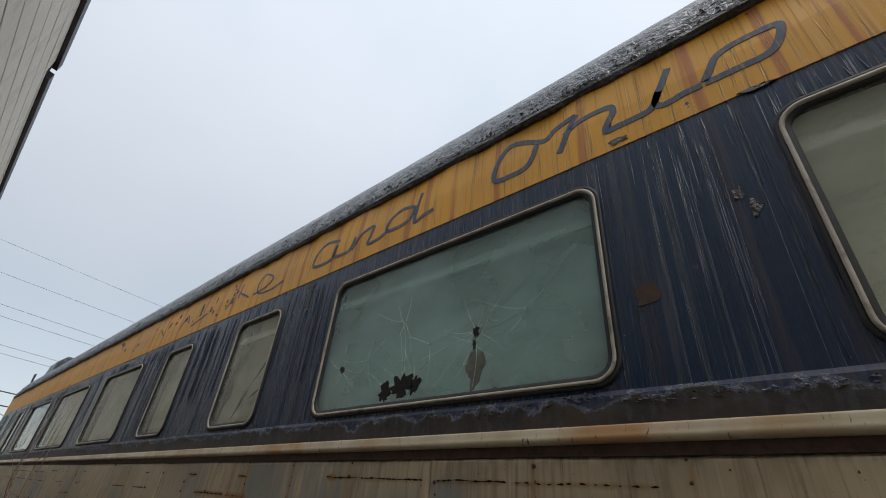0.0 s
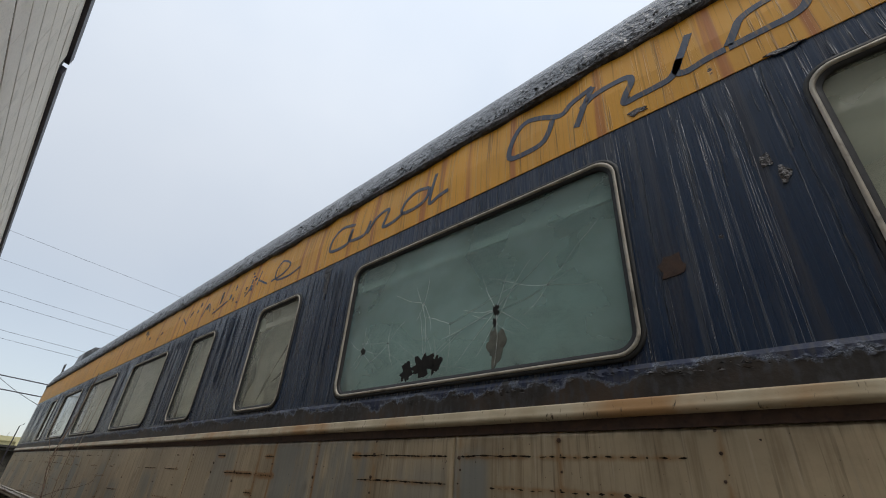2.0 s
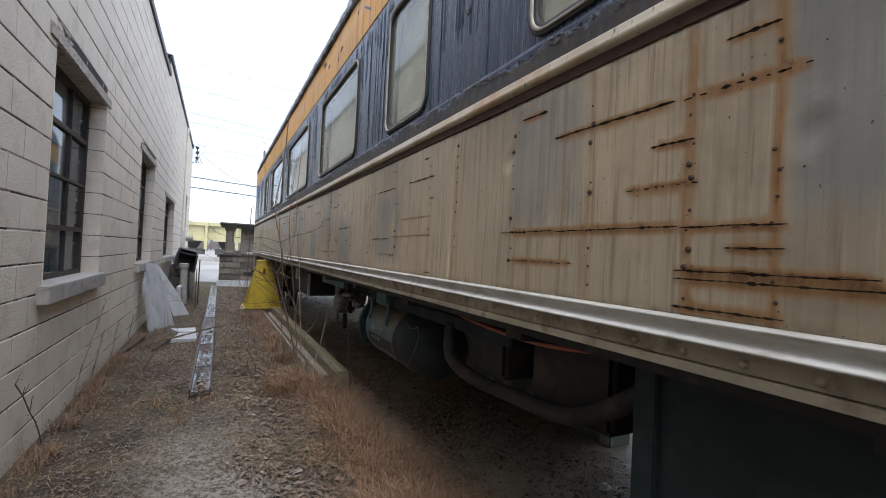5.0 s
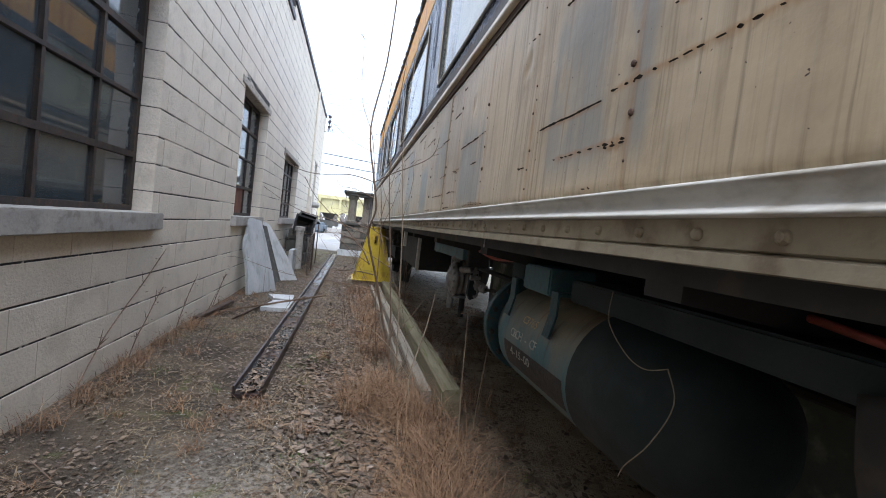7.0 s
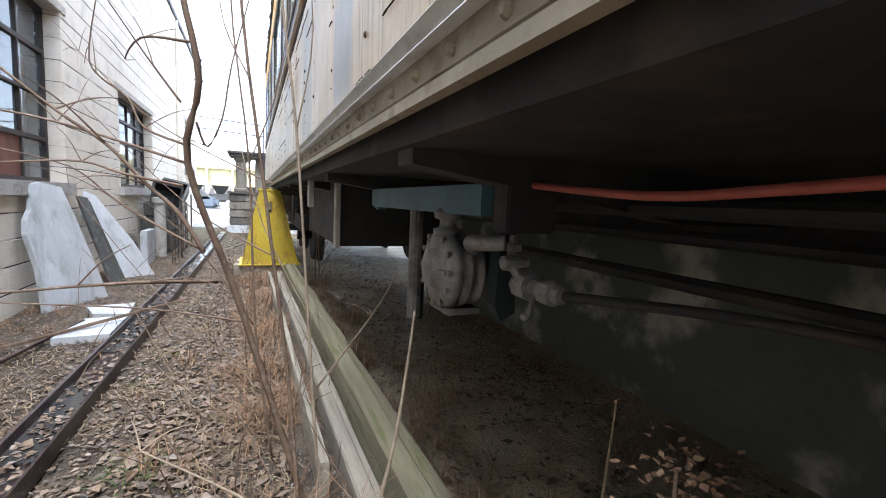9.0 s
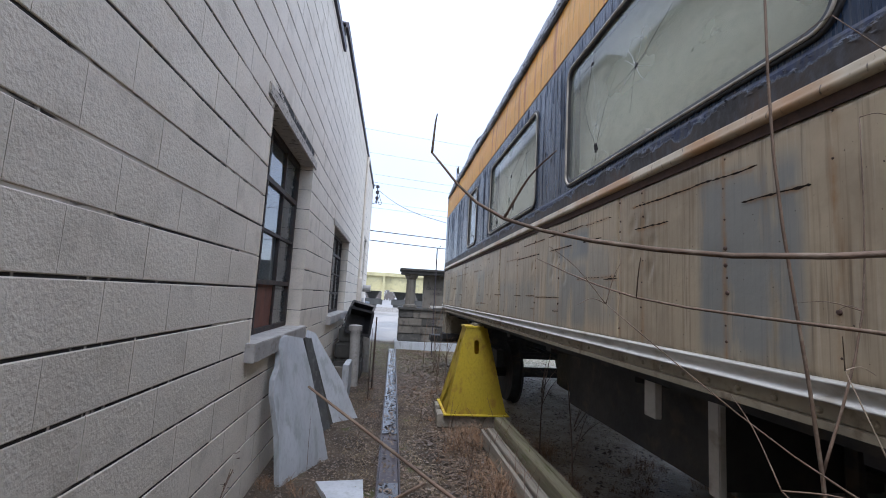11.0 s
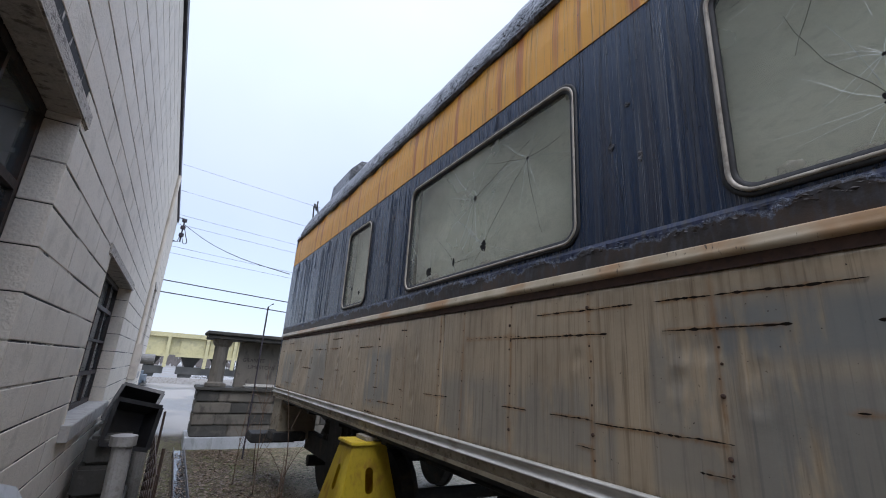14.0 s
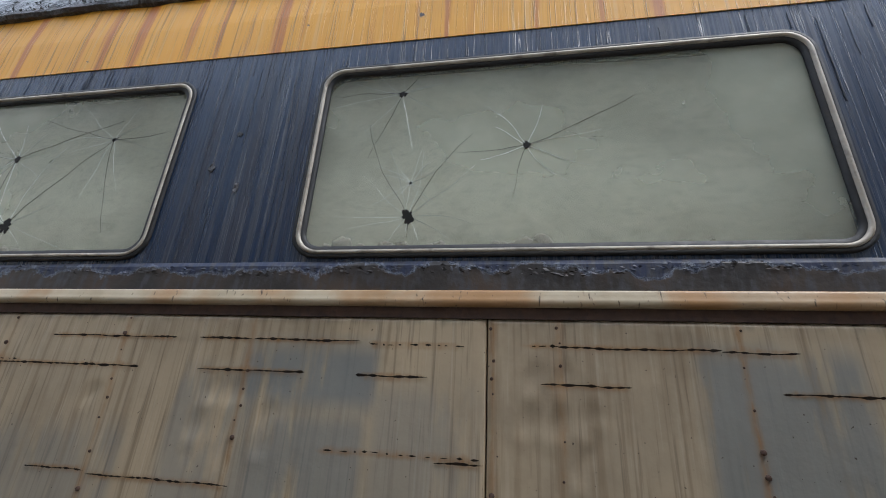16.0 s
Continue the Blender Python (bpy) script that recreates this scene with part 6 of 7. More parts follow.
def letters(text, size, x, z):
    cu = bpy.data.curves.new("letters", "FONT")
    cu.body, cu.size, cu.extrude = text, size, 0.004
    tmp = bpy.data.objects.new("letters_tmp", cu)
    scene.collection.objects.link(tmp)
    me = bpy.data.meshes.new_from_object(tmp.evaluated_get(bpy.context.evaluated_depsgraph_get()))
    bpy.data.objects.remove(tmp)
    for v in me.vertices:
        v.co = Vector((x + v.co.x - 0.5, 18.998 - v.co.z - 19.2, z + v.co.y))
    me.materials.append(M_LETTER)
    ob = new("engraved_letters", me)
    ob.parent = pier
    return ob


letters("GRANITE", 0.105, -0.10, 1.56)
letters("LIMESTONE", 0.105, 0.02, 1.43)

# ---------------------------------------------------------------- far yard, hoppers, wires
def hopper(x0, n):
    h = thing("hopper_wagon", "pale yellow hopper railway wagon far across the yard", "railway wagon", "far hopper wagons", at=(x0, 47, 0))
    part("top_rail", bbox(0, 8.0, -1.4, 1.4, 2.95, 3.25), M_HOPPER, h)
    part("body", bbox(0, 8.0, -1.1, 1.1, 1.75, 2.95), M_HOPPER, h)
    for k in range(4):
        part("bay", bbox(0.2 + 1.85 * k, 1.75 + 1.85 * k, -1.2, 1.2, 1.8, 2.95), M_HOPPER, h)
        bm = bmesh.new()
        q = [bm.verts.new(p) for p in ((0.25 + 1.85 * k, -1.21, 1.8), (1.7 + 1.85 * k, -1.21, 1.8), (1.25 + 1.85 * k, -0.9, 0.95), (0.7 + 1.85 * k, -0.9, 0.95))]
        bm.faces.new(q)
        bmesh.ops.solidify(bm, geom=bm.faces[:], thickness=0.3)
        part("chute", bm, M_HOPDARK, h)
        part("rib", bbox(1.78 + 1.85 * k, 2.0 + 1.85 * k, -1.42, -1.2, 0.9, 3.0), M_HOPPER, h)
    part("side_sill", bbox(0, 7.6, -1.41, -1.25, 1.62, 1.8), M_HOPPER, h)
    part("underframe", bbox(0.2, 7.4, -1.0, 1.0, 0.45, 0.95), M_HOPDARK, h)
    for k in range(4):
        part("wheel", lathe(bmesh.new(), [(-0.9, 0.1), (-0.9, 0.45), (-0.8, 0.45), (-0.8, 0.1)], (0.8 + 1.9 * k, 0, 0.44), "y", 16), M_HOPDARK, h)
    return h


for n, x in enumerate((-24, -16, -8, 0, 8, 16)):
    hopper(x - 1.2, n)
scrap = tagged(part("scrap_heap", bbox(-4.4, -2.4, 38, 40.5, -0.05, 0.75, 0.2), M_FARBLUE, None, "grey-blue heap of scrap in the yard"), "", "scrap")
part("plate", extruded([(-3.6, 0.7), (-2.4, 0.05), (-2.3, 0.12), (-3.3, 1.15)], 38.2, 40), M_HOPDARK, scrap)
tagged(part("low_wall", bbox(-8, 30, 42, 42.3, -0.05, 0.35), M_SILLSTONE, None, "low concrete kerb wall in the yard"), "", "wall", "", "structure")
bm = bmesh.new()
rng = random.Random(21)
for k in range(520):
    x = rng.uniform(-60, 70)
    base = Vector((x, rng.uniform(105, 125), 0))
    h = rng.uniform(3.5, 6.5)
    for s in range(7):
        d = Vector((rng.uniform(-1.6, 1.6), 0, h * rng.uniform(0.4, 1)))
        tube(bm, [base, base + d * 0.5 + Vector((rng.uniform(-0.2, 0.2), 0, 0.1)), base + d], [0.10, 0.06, 0.02], 3, False)
tagged(part("far_woods", bm, M_FARTREE, None, "bare brushwood along the horizon"), "", "trees", "", "stuff")
for y, lines in ((61, ((9.4, 0.5, 0.055), (8.2, 0.5, 0.055))), (75, ((15.5, 1.0, 0.02), (16.4, 1.0, 0.02), (19.5, 1.0, 0.02), (21.0, 1.2, 0.02))), (80, ((26.0, 1.2, 0.02), (30.0, 1.2, 0.02)))):
    run = thing("overhead_line", "thin dark overhead power lines strung between poles", "power line", "overhead lines", at=(0, y, 0))
    for x in (-70, 70):
        part("pole", tubed([(x, 0.12 * x, -0.1), (x, 0.12 * x, lines[-1][0] - 0.035 * x + 0.5)], [0.18, 0.11], 8), M_HOPDARK, run)
    for z, sag, r in lines:
        pts = [(-70 + 14 * i, 0.12 * (-70 + 14 * i), z - sag * (1 - ((i - 5) / 5) ** 2) - 0.035 * (-70 + 14 * i)) for i in range(11)]
        part("wire", tubed(pts, r, 4), M_COPING, run)
# service head on the building corner and its drop wire
sh = thing("service_bracket", "black insulator bracket with looped cables on the wall corner", "insulator", at=(WX, 22.2, 4.9))
part("bracket", tubed([(0.0, 0, 0.25), (0.16, 0, 0.25), (0.16, 0, -0.4), (0.0, 0, -0.4)], 0.02, 6), M_COPING, sh)
for z in (0.2, 0.0, -0.2):
    part("insulator", lathe(bmesh.new(), [(z - 0.05, 0.03), (z - 0.04, 0.06), (z + 0.04, 0.06), (z + 0.05, 0.03)], (0.16, 0, 0), "z", 10), M_COPING, sh)
part("cable_loop", tubed(smooth_line([(0.16, 0, 0.1), (0.26, 0, -0.2), (0.32, 0, -0.38), (0.24, 0, -0.42), (0.16, 0, -0.2), (0.1, 0, -0.4)]), 0.010, 5), M_COPING, sh)
part("drop_wire", tubed(smooth_line([(0.16, 0, 0.1), (0.8, -1.9, -0.72), (1.4, -3.7, -1.35), (2.02, -5.55, -1.87)]), 0.007, 5), M_COPING, sh)
# wall pipe, meter box
conduit = tagged(part("wall_conduit", tubed([(WX + 0.03, 18.6, 1.3), (WX + 0.03, 18.6, 5.0)], 0.035, 8), M_BLOCK, None, "painted conduit pipe down the wall"), "", "conduit")
meter = tagged(part("meter_box", bbox(WX, WX + 0.12, 18.5, 18.8, 1.15, 1.75, 0.01), M_PALE, None, "cream meter box on the wall"), "", "meter box")
part("vent_stub", tubed([(WX + 0.05, 19.0, 1.5), (WX + 0.32, 19.0, 1.5)], 0.09, 14), M_PIPE, meter)
# thin post beside the car's end
tagged(part("lamp_post", tubed([(0.0, 17.6, -0.02), (0.0, 17.6, 2.55), (0.08, 17.6, 2.62)], 0.014, 6), M_COPING, None, "thin dark iron post"), "", "post")

# ---------------------------------------------------------------- plants and litter
def clear_of_things(x, y):
    if 6.8 < y < 11.9 and -0.1 < x < 0.34:
        return False
    return WX + 0.02 < x < 2.6


rng = random.Random(5)
bm = bmesh.new()


def leaf(bm, p, size, rng, lift):
    a = rng.uniform(0, 2 * math.pi)
    u = Vector((math.cos(a), math.sin(a), rng.uniform(-0.3, 0.3))) * size
    w = Vector((-math.sin(a), math.cos(a), rng.uniform(-0.4, 0.4))) * size * rng.uniform(0.45, 0.8)
    curl = Vector((0, 0, size * rng.uniform(-0.15, 0.5)))
    c = Vector(p) + Vector((0, 0, lift))
    v = [bm.verts.new(c - u), bm.verts.new(c - u * 0.2 + w + curl), bm.verts.new(c + u + curl * 0.5), bm.verts.new(c - u * 0.2 - w + curl)]
    bm.faces.new((v[0], v[1], v[2]))
    bm.faces.new((v[0], v[2], v[3]))


for n in range(100000):
    y = 3.0 + 15.5 * rng.random() ** 1.3
    x = rng.gauss(-0.45, 0.55) if rng.random() < 0.55 else rng.uniform(WX, 1.6)
    dens = 0.5 + noise.noise((x * 2.2, y * 1.4, 2.0))
    if y < 7.6 and -1.45 < x < -0.5:
        dens -= 0.75 * min(1.0, 7.6 - y, 3.0 * (x + 1.45), 3.0 * (-0.5 - x))
    if x > 0.35:
        dens -= 0.2
    if not clear_of_things(x, y) or rng.random() > 0.35 + dens:
        continue
    leaf(bm, (x, y, ground_height(x, y)), rng.uniform(0.006, 0.017) if rng.random() < 0.78 or x < -0.75 else rng.uniform(0.014, 0.032), rng, rng.uniform(0.002, 0.018))
tagged(part("leaf_litter", bm, M_LEAF, None, "damp brown fallen leaves over the ground", False, False), "", "leaves", "", "stuff")

bm = bmesh.new()
for n in range(36000):
    y = rng.uniform(3.6, 12.0)
    x = rng.uniform(WX, 0.3) if n < 26000 else rng.uniform(0.4, 1.6)
    if rng.random() > 0.25 + 0.8 * max(0, noise.noise((x * 2, y * 1.2, 8))) + (0.7 if y < 7.2 and -1.35 < x < -0.45 else -0.1):
        continue
    s = rng.uniform(0.003, 0.013)
    c = Vector((x, y, ground_height(x, y) + 0.002))
    q = [bm.verts.new(c + Vector((rng.uniform(-1, 1), rng.uniform(-1, 1), 0)) * s) for k in range(3)] + [bm.verts.new(c + Vector((0, 0, s * 0.7)))]
    for f in ((0, 1, 3), (1, 2, 3), (2, 0, 3)):
        bm.faces.new([q[i] for i in f])
tagged(part("stone_chips", bm, M_CHIP, None, "pale loose stone chips and gravel", False, False), "", "gravel", "", "stuff")


def blade(bm, p, h, lean, rng, w=0.0022):
    a = rng.uniform(0, 2 * math.pi)
    d = Vector((math.cos(a), math.sin(a), 0)) * lean
    side = Vector((-math.sin(a), math.cos(a), 0)) * w
    p = Vector(p)
    pts = [p, p + d * 0.3 + Vector((0, 0, h * 0.6)), p + d + Vector((0, 0, h * rng.uniform(0.6, 1.0)))]
    l = [bm.verts.new(q - side * (1 - 0.4 * i)) for i, q in enumerate(pts)]
    r = [bm.verts.new(q + side * (1 - 0.4 * i)) for i, q in enumerate(pts)]
    for i in (0, 1):
        bm.faces.new((l[i], r[i], r[i + 1], l[i + 1]))


def tufts(name, places, mat, label, category, hmax, rng, per, spread):
    bm = bmesh.new()
    for x, y, s in places:
        for k in range(int(per * s)):
            px, py = x + rng.gauss(0, spread * s), y + rng.gauss(0, spread * s)
            blade(bm, (px, py, ground_height(px, py) - 0.005), hmax * s * rng.uniform(0.3, 1.0), hmax * s * rng.uniform(0.4, 1.5), rng)
    return tagged(part(name, bm, mat, None, label, False, False), "", category, "", "stuff")


places = []
for n in range(120):
    y = 3.8 + 3.4 * rng.random()
    places.append((rng.gauss(0.02 - 0.05 * (y - 5), 0.14), y, rng.uniform(0.5, 1.15)))
for n in range(70):
    y = 7.0 + 5.0 * rng.random()
    places.append((rng.choice((-0.16, -0.2, 0.42)) + rng.gauss(0, 0.07), y, rng.uniform(0.3, 0.9)))
for n in range(60):
    places.append((WX + 0.06 + abs(rng.gauss(0, 0.05)), 5.2 + 8 * rng.random(), rng.uniform(0.2, 0.6)))
for n in range(90):
    places.append((rng.uniform(-1.7, 0.2), rng.uniform(6, 15), rng.uniform(0.15, 0.45)))
for n in range(40):
    places.append((rng.uniform(0.5, 1.6), rng.uniform(6.5, 11), rng.uniform(0.2, 0.5)))
places = [(x, y, s * (0.4 if -0.6 < x < -0.05 and 5.0 < y < 6.9 else 1.0)) for x, y, s in places]
tufts("dry_grass", places, M_GRASS, "dry reddish straw grass in tufts", "grass", 0.27, rng, 85, 0.08)
tufts("green_weeds", [(-0.62, 7.9, 0.9), (-0.78, 7.7, 0.6), (-0.74, 9.3, 0.5), (-1.2, 7.2, 0.5), (-1.6, 7.5, 0.6), (-0.55, 6.4, 0.6), (-0.28, 5.7, 0.9), (-0.2, 5.5, 0.8), (-1.5, 8.6, 0.5), (0.45, 6.2, 0.6), (-0.4, 6.6, 0.5), (1.5, 7.3, 0.5), (-0.9, 17.2, 0.8), (-0.5, 17.8, 0.8), (0.2, 17.6, 0.8), (-0.2, 17.0, 0.8), (-1.2, 17.9, 0.8)], M_GREEN, "low green weeds and moss", "weeds", 0.06, rng, 90, 0.08)


def twig_tree(name, trunk, r0, branches, mat, label, rng, droop=0.0):
    """A bare sapling: a bent stem, given branches and fine side twigs."""
    t = thing(name, label, "sapling", "bare saplings beside the car", at=trunk[0])
    o = Vector(trunk[0])

    def stem(pname, pts, ra, rb, parent):
        line = smooth_line([Vector(p) - o for p in pts], 4)
        return part(pname, tubed(line, [ra + (rb - ra) * i / (len(line) - 1) for i in range(len(line))], 7), mat, parent, "", True)

    main = stem("trunk", trunk, r0, r0 * 0.45, t)
    for pts, r in branches:
        b = stem("branch", pts, r, r * 0.3, t)
        for k in range(3):
            i = rng.randrange(1, len(pts))
            p = Vector(pts[i])
            d = Vector((rng.uniform(-1, 1), rng.uniform(-1, 1), rng.uniform(-0.2, 0.9))) * 0.12
            stem("twig", [p, p + d * 0.5 + Vector((0, 0, 0.01)), p + d], r * 0.4, r * 0.15, b)
    return t


F = Vector((-0.36, 7.22, 1.40))
twig_tree("sapling", [(-0.06, 7.42, -0.02), (-0.16, 7.40, 0.35), (-0.27, 7.36, 0.75), (-0.36, 7.30, 1.05), (-0.33, 7.24, 1.22), F, (-0.42, 7.26, 1.75), (-0.36, 7.3, 2.2), (-0.34, 7.25, 2.7)], 0.0095,
          [([F, (-0.24, 7.12, 1.47), (-0.16, 6.98, 1.50), (-0.06, 6.84, 1.56), (-0.04, 6.78, 1.66)], 0.004),
           ([F, (-0.52, 7.35, 1.44), (-0.75, 7.5, 1.43), (-0.92, 7.62, 1.47), (-1.0, 7.66, 1.55)], 0.004),
           ([(-0.35, 7.26, 1.30), (-0.48, 7.5, 1.36), (-0.6, 7.9, 1.40), (-0.65, 8.3, 1.5)], 0.0035),
           ([(-0.36, 7.30, 1.05), (-0.6, 7.34, 1.12), (-0.85, 7.45, 1.17), (-1.1, 7.55, 1.3)], 0.0035),
           ([(-0.24, 7.37, 0.66), (-0.5, 7.5, 0.68), (-0.9, 7.6, 0.70), (-1.2, 7.6, 0.78)], 0.003),
           ([F, (-0.40, 7.3, 1.7), (-0.5, 7.45, 2.0), (-0.52, 7.5, 2.4)], 0.0035),
           ([(-0.33, 7.30, 0.85), (-0.38, 7.3, 0.94), (-0.44, 7.31, 1.0), (-0.51, 7.31, 1.08), (-0.59, 7.3, 1.14), (-0.72, 7.28, 1.26), (-0.8, 7.25, 1.38)], 0.0055),
           ([(-0.37, 7.30, 1.0), (-0.48, 7.3, 1.02), (-0.55, 7.3, 1.04), (-0.66, 7.29, 1.03), (-0.85, 7.25, 1.0)], 0.0035),
           ([(-0.30, 7.25, 0.79), (-0.4, 7.1, 0.82), (-0.5, 7.08, 0.82), (-0.62, 7.05, 0.82), (-0.75, 7.0, 0.86)], 0.004),
           ([(-0.36, 7.3, 1.09), (-0.44, 7.3, 1.12), (-0.47, 7.31, 1.18), (-0.52, 7.3, 1.22), (-0.53, 7.3, 1.27), (-0.50, 7.28, 1.42)], 0.003),
           ([(-0.37, 7.29, 1.18), (-0.42, 7.3, 1.25), (-0.46, 7.3, 1.31), (-0.55, 7.3, 1.45)], 0.0028),
           ([(-0.34, 7.28, 1.14), (-0.32, 7.29, 1.09), (-0.29, 7.3, 1.16), (-0.27, 7.3, 1.28), (-0.22, 7.3, 1.5), (-0.2, 7.32, 1.75)], 0.003),
           ([(-0.34, 7.3, 0.86), (-0.44, 7.32, 0.92), (-0.51, 7.33, 0.97), (-0.58, 7.33, 1.03), (-0.7, 7.3, 1.06)], 0.003)], M_BARK, "bare brown sapling with long bent branches", rng)
extra = []
for n in range(6):
    s0 = Vector((-0.15 - 0.2 * rng.random(), 7.36, 0.4 + 0.9 * rng.random()))
    d = Vector((rng.uniform(-0.55, -0.15), rng.uniform(-0.05, 0.5), rng.uniform(0.0, 0.5)))
    extra.append(([s0, s0 + d * 0.35 + Vector((0, 0.03, rng.uniform(-0.06, 0.0))), s0 + d * 0.7 + Vector((0.03, 0, rng.uniform(-0.04, 0.04))), s0 + d + Vector((0, 0, rng.uniform(0.05, 0.16)))], 0.0022))
twig_tree("sapling", [(-0.10, 7.36, -0.02), (-0.14, 7.38, 0.5), (-0.2, 7.36, 1.0), (-0.26, 7.4, 1.6), (-0.22, 7.42, 2.3)], 0.006, extra, M_BARK, "bare sapling with many thin spreading twigs", rng)
twig_tree("sapling", [(-0.02, 7.62, -0.02), (-0.06, 7.64, 0.6), (-0.10, 7.66, 1.2), (-0.16, 7.66, 1.8), (-0.12, 7.7, 2.6)], 0.006,
          [([(-0.06, 7.64, 0.6), (-0.2, 7.7, 0.9), (-0.3, 7.8, 1.3)], 0.003), ([(-0.10, 7.66, 1.2), (-0.06, 7.6, 1.5), (-0.12, 7.5, 1.9)], 0.003), ([(-0.03, 7.62, 0.35), (0.12, 7.5, 0.62), (0.14, 7.3, 0.8)], 0.004)], M_TAN, "thin pale bare sapling growing by the timbers", rng)
twig_tree("sapling", [(-0.16, 7.85, -0.02), (-0.22, 7.88, 0.5), (-0.24, 7.9, 1.1), (-0.30, 7.92, 1.7), (-0.28, 7.95, 2.3)], 0.005,
          [([(-0.22, 7.88, 0.5), (-0.4, 7.85, 0.8), (-0.6, 7.85, 1.0)], 0.003), ([(-0.24, 7.9, 1.1), (-0.14, 7.9, 1.4), (-0.1, 7.92, 1.8)], 0.003)], M_BARK, "slender bare sapling in the leaf litter", rng)
twig_tree("sapling", [(0.0, 6.9, -0.02), (-0.03, 6.95, 0.2), (0.05, 7.0, 0.5), (0.10, 7.05, 0.75)], 0.006,
          [([(-0.03, 6.95, 0.2), (-0.2, 6.95, 0.42), (-0.4, 7.0, 0.55)], 0.004)], M_TAN, "short pale bare shrub stem", rng)
for n, (x, y, h) in enumerate(((0.42, 11.2, 0.9), (0.1, 13.1, 1.0), (-0.1, 14.2, 1.3), (-0.15, 15.4, 1.6), (-0.3, 16.1, 1.2), (0.0, 16.4, 1.3), (-0.3, 13.4, 0.7), (0.35, 10.3, 0.8))):
    br = []
    for k in range(5):
        z = h * rng.uniform(0.2, 0.7)
        d = Vector((rng.uniform(-0.3, 0.3), rng.uniform(-0.3, 0.3), rng.uniform(0.2, 0.4))) * (0.5 + 0.5 * h)
        s = Vector((x, y, z))
        br.append(([s, s + d * 0.5 + Vector((0, 0, 0.03)), s + d], 0.004))
    twig_tree("shrub", [(x, y, -0.02), (x + rng.uniform(-0.05, 0.05), y, h * 0.5), (x + rng.uniform(-0.12, 0.12), y + rng.uniform(-0.1, 0.1), h)], 0.007, br, M_BARK, "bare dark shrub with thin tangled twigs", rng)

# flattened straw over the lane
bm = bmesh.new()
for n in range(22000):
    y = 3.2 + 12 * rng.random() ** 1.4
    x = rng.uniform(WX + 0.03, 0.5)
    if not clear_of_things(x, y) or abs(x + 0.98) < 0.1 or noise.noise((x * 1.6, y * 1.1, 4.0)) < -0.05:
        continue
    a, run = rng.uniform(0, 2 * math.pi), rng.uniform(0.03, 0.13)
    d = Vector((math.cos(a), math.sin(a), 0)) * run
    w = Vector((-math.sin(a), math.cos(a), 0)) * rng.uniform(0.0008, 0.0018)
    p = Vector((x, y, ground_height(x, y) + rng.uniform(0.004, 0.02)))
    m0 = p + d * 0.5 + Vector((0, 0, rng.uniform(0.004, 0.03)))
    q = [bm.verts.new(c) for c in (p - w, p + w, m0 + w, m0 - w, p + d + w * 0.4, p + d - w * 0.4)]
    bm.faces.new(q[:4])
    bm.faces.new((q[3], q[2], q[4], q[5]))
tagged(part("straw_litter", bm, M_STRAW, None, "flattened straw and dead grass over the lane", False, False), "", "straw", "", "stuff")

# fallen canes and twigs in a tangle by the timbers
bm = bmesh.new()
for n in range(420):
    y = rng.uniform(5.0, 12.5)
    x = rng.gauss(-0.2, 0.2) if rng.random() < 0.75 else rng.uniform(WX + 0.1, 0.4)
    p = Vector((x, y, ground_height(x, y)))
    up = rng.random() < 0.5 and y > 6.9
    h = rng.uniform(0.1, 0.42) if up else rng.uniform(0.01, 0.06)
    d = Vector((rng.uniform(-0.2, 0.2), rng.uniform(-0.25, 0.25), h))
    tube(bm, [p, p + d * 0.5 + Vector((rng.uniform(-0.03, 0.03), 0, 0.02)), p + d], [0.0028, 0.0022, 0.001], 4, False)
tagged(part("dead_canes", bm, M_BARK, None, "tangle of thin dead canes and twigs", False, False), "", "twigs", "", "stuff")

# dried flower stalk
stalk = thing("dry_stalk", "single dried brown flower stalk", "weed", at=(0.16, 6.44, 0))
part("stem", tubed([(0.02, 0.0, -0.02), (0.0, 0.0, 0.4), (-0.01, 0.0, 0.74)], [0.004, 0.003, 0.002], 5), M_TAN, stalk)
bm = bmesh.new()
for k in range(70):
    leaf(bm, (rng.gauss(0, 0.025), rng.gauss(0, 0.025), 0.74 + rng.gauss(0, 0.012)), 0.006, rng, 0)
tagged(part("seed_head", bm, M_GRASS, stalk, "", False, False), "", "", "", "stuff")
stalk2 = copy_thing(stalk, pose(0.34, 6.75, -0.1, 3, 4, 40))

# creeper stems on the block wall
for n, (y0, h, run) in enumerate(((7.0, 0.7, 1.0), (6.4, 0.55, -0.5), (8.4, 0.4, 0.4), (9.4, 0.35, 0.5), (7.6, 0.45, 0.5))):
    v = thing("dead_vine", "thin dead vine stem against the block wall", "vine", "vines on the wall", at=(WX + 0.03, y0, 0))
    pts = [(0.02, run * f, h * f ** 0.8 + 0.02 * rng.uniform(-1, 1) - 0.02) for f in (0, 0.25, 0.5, 0.75, 1)]
    part("stem", tubed(smooth_line(pts), 0.004, 5), M_BARK, v)
    for k in range(6):
        i = rng.randrange(1, 5)
        p = Vector(pts[i])
        part("side_twig", tubed([p, p + Vector((0.01, rng.uniform(-0.08, 0.08), rng.uniform(0.02, 0.10)))], [0.003, 0.0012], 4), M_BARK, v)
    bm = bmesh.new()
    for k in range(14):
        p = Vector(pts[rng.randrange(1, 5)]) + Vector((0.01, rng.gauss(0, 0.06), rng.gauss(0, 0.05)))
        leaf(bm, p, 0.012, rng, 0)
    part("dry_leaves", bm, M_BARK, v, "", False, False)

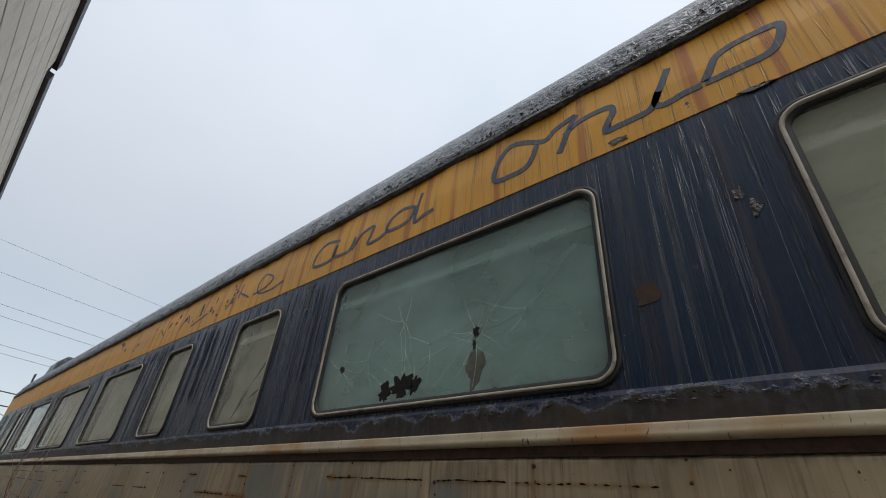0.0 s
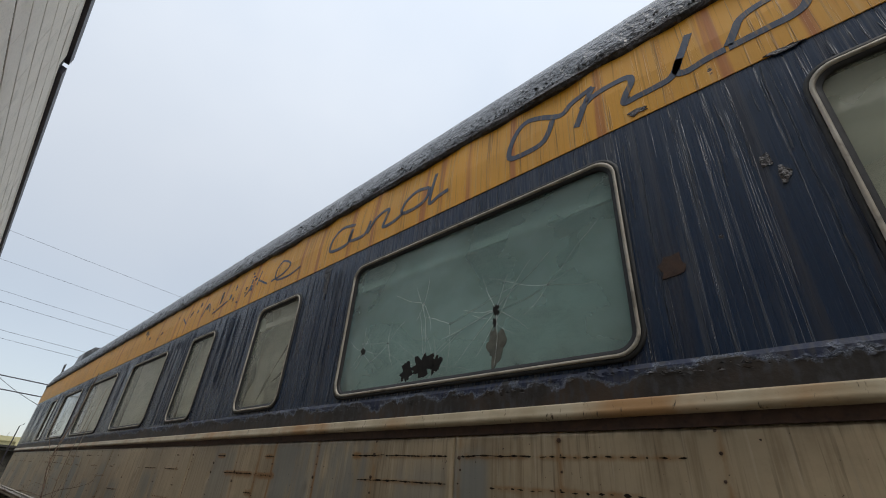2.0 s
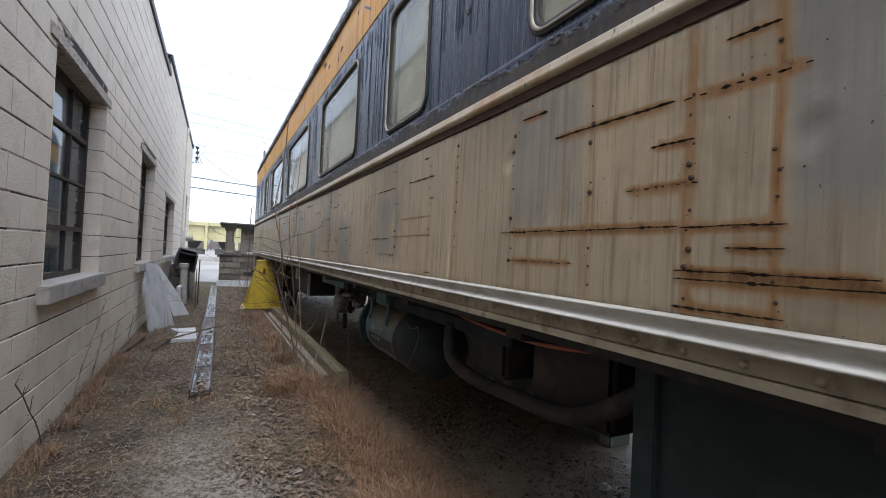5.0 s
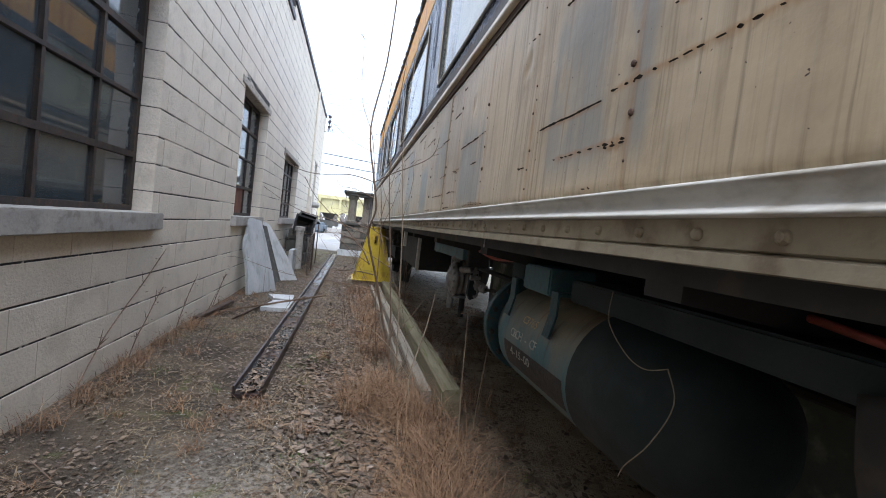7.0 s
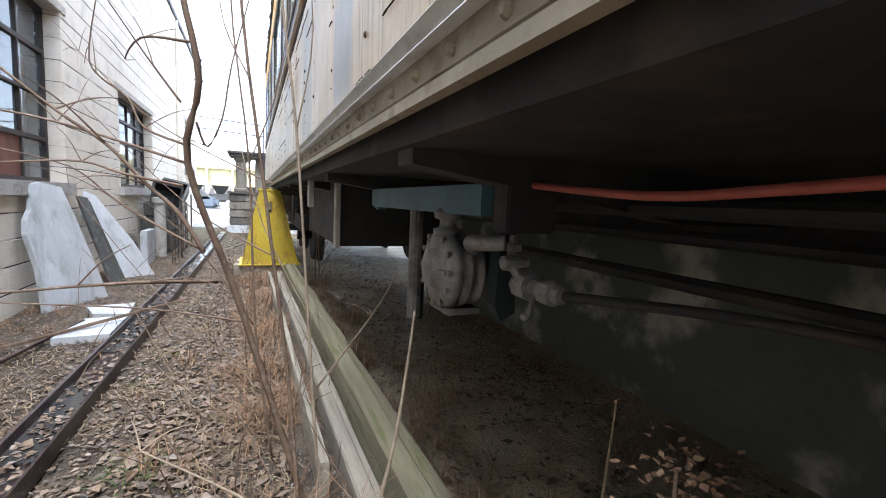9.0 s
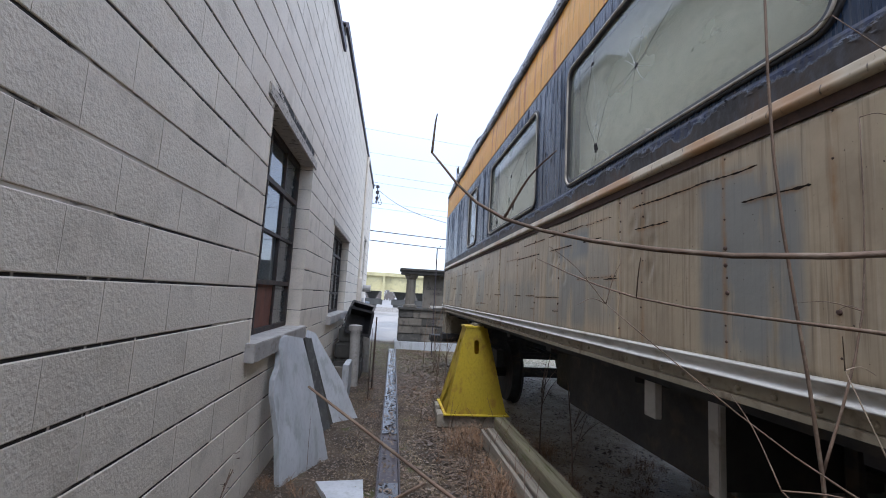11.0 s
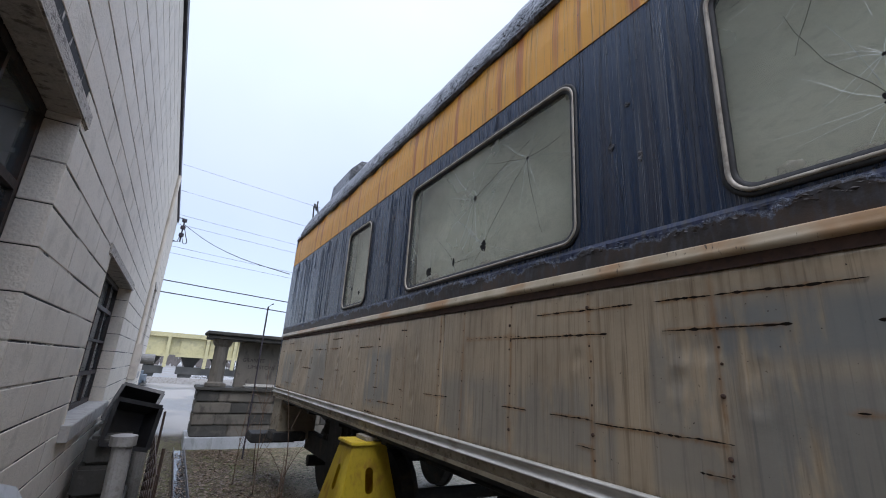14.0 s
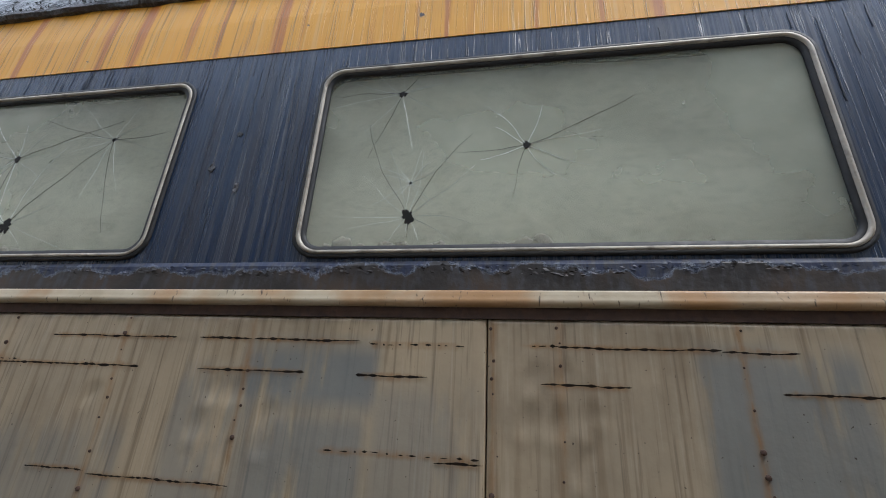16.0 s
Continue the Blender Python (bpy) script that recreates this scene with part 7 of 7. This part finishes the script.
# leaves and rubble caught in the channel, broken boards by the wall
bm = bmesh.new()
for n in range(1100):
    f = rng.random() ** 1.7
    leaf(bm, (-0.985 + 0.065 * f + rng.uniform(-0.06, 0.06), 7.1 + 11 * f, 0.022), rng.uniform(0.008, 0.024), rng, rng.uniform(0.0, 0.012))
tagged(part("channel_leaves", bm, M_LEAF, None, "wet leaves caught in the steel channel", False, False), "", "leaves", "", "stuff")
timber("broken_board", (-1.86, 8.9, 0.0), (-1.74, 9.7, 0.03), 0.06, 0.03, M_WIRE, "dark rotten board against the wall foot", 0, 8)
timber("broken_branch", (-1.75, 9.3, 0.0), (-0.72, 10.3, 0.09), 0.02, 0.018, M_BARK, "dead branch lying across the channel", 0, 9)
timber("broken_branch", (-1.55, 9.0, 0.0), (-1.35, 10.0, 0.02), 0.02, 0.018, M_WIRE, "thin dark stick on the ground", 0, 10)

# ---------------------------------------------------------------- blocks of the wall, the nearest as pieces of their own
block_meshes = {}


def block_mesh(w, h):
    key = (round(w, 3), round(h, 3))
    if key not in block_meshes:
        bm = bmesh.new()
        g, d, e = 0.0050, 0.0042, 0.0036
        a, b = w / 2 - 0.0002, h / 2 - g
        back = [bm.verts.new((0, y, z)) for y, z in ((-a, -b), (a, -b), (a, b), (-a, b))]
        mid = [bm.verts.new((d * 0.6, y, z)) for y, z in ((-a + 0.001, -b + 0.001), (a - 0.001, -b + 0.001), (a - 0.001, b - 0.001), (-a + 0.001, b - 0.001))]
        v = 0.0012
        front = [bm.verts.new((d, y, z)) for y, z in ((-a + v, -b + e), (a - v, -b + e), (a - v, b - e), (-a + v, b - e))]
        for r0, r1 in ((back, mid), (mid, front)):
            for i in range(4):
                j = (i + 1) % 4
                bm.faces.new((r0[i], r0[j], r1[j], r1[i]))
        bm.faces.new(front)
        me = bpy.data.meshes.new("block")
        bm.to_mesh(me)
        bm.free()
        me.materials.append(M_BLOCK)
        block_meshes[key] = me
    return block_meshes[key]


rng = random.Random(31)
near_blocks, far_verts, far_faces = 0, [], []
for r in range(-1, 26):
    z0, z1 = r * COURSE - 0.045, (r + 1) * COURSE - 0.045
    y = BLD0 - (BLOCK / 2 if r % 2 else 0)
    while y < BLD1:
        spans = [(max(y, BLD0), min(y + BLOCK, BLD1))]
        y += BLOCK
        for o0, o1, oz0, oz1 in OPENINGS:
            if z1 > oz0 + 0.02 and z0 < oz1 - 0.02:
                cut = []
                for a, b in spans:
                    if b <= o0 or a >= o1:
                        cut.append((a, b))
                    else:
                        if a < o0:
                            cut.append((a, o0))
                        if b > o1:
                            cut.append((o1, b))
                spans = cut
        for a, b in spans:
            top = min(z1, roof_z(0.5 * (a + b)) - 0.06)
            if b - a < 0.03 or top - z0 < 0.04:
                continue
            me = block_mesh(b - a, top - z0)
            where = Vector((WX - 0.006 + rng.uniform(-0.0012, 0.0012), 0.5 * (a + b), 0.5 * (z0 + top)))
            if 5.6 < where.y < 10.4 and where.z < 3.4 and near_blocks < 300:
                near_blocks += 1
                ob = new("block", me)
                ob.parent = building
                ob.location = where - B_ORIGIN
            else:
                k = len(far_verts)
                far_verts += [tuple(v.co + where - B_ORIGIN) for v in me.vertices]
                far_faces += [tuple(i + k for i in p.vertices) for p in me.polygons]
me = bpy.data.meshes.new("blockwork")
me.from_pydata(far_verts, [], far_faces)
me.materials.append(M_BLOCK)
ob = new("blockwork", me)
ob.parent = building
tagged(ob, "painted concrete blocks", "", "", "stuff")
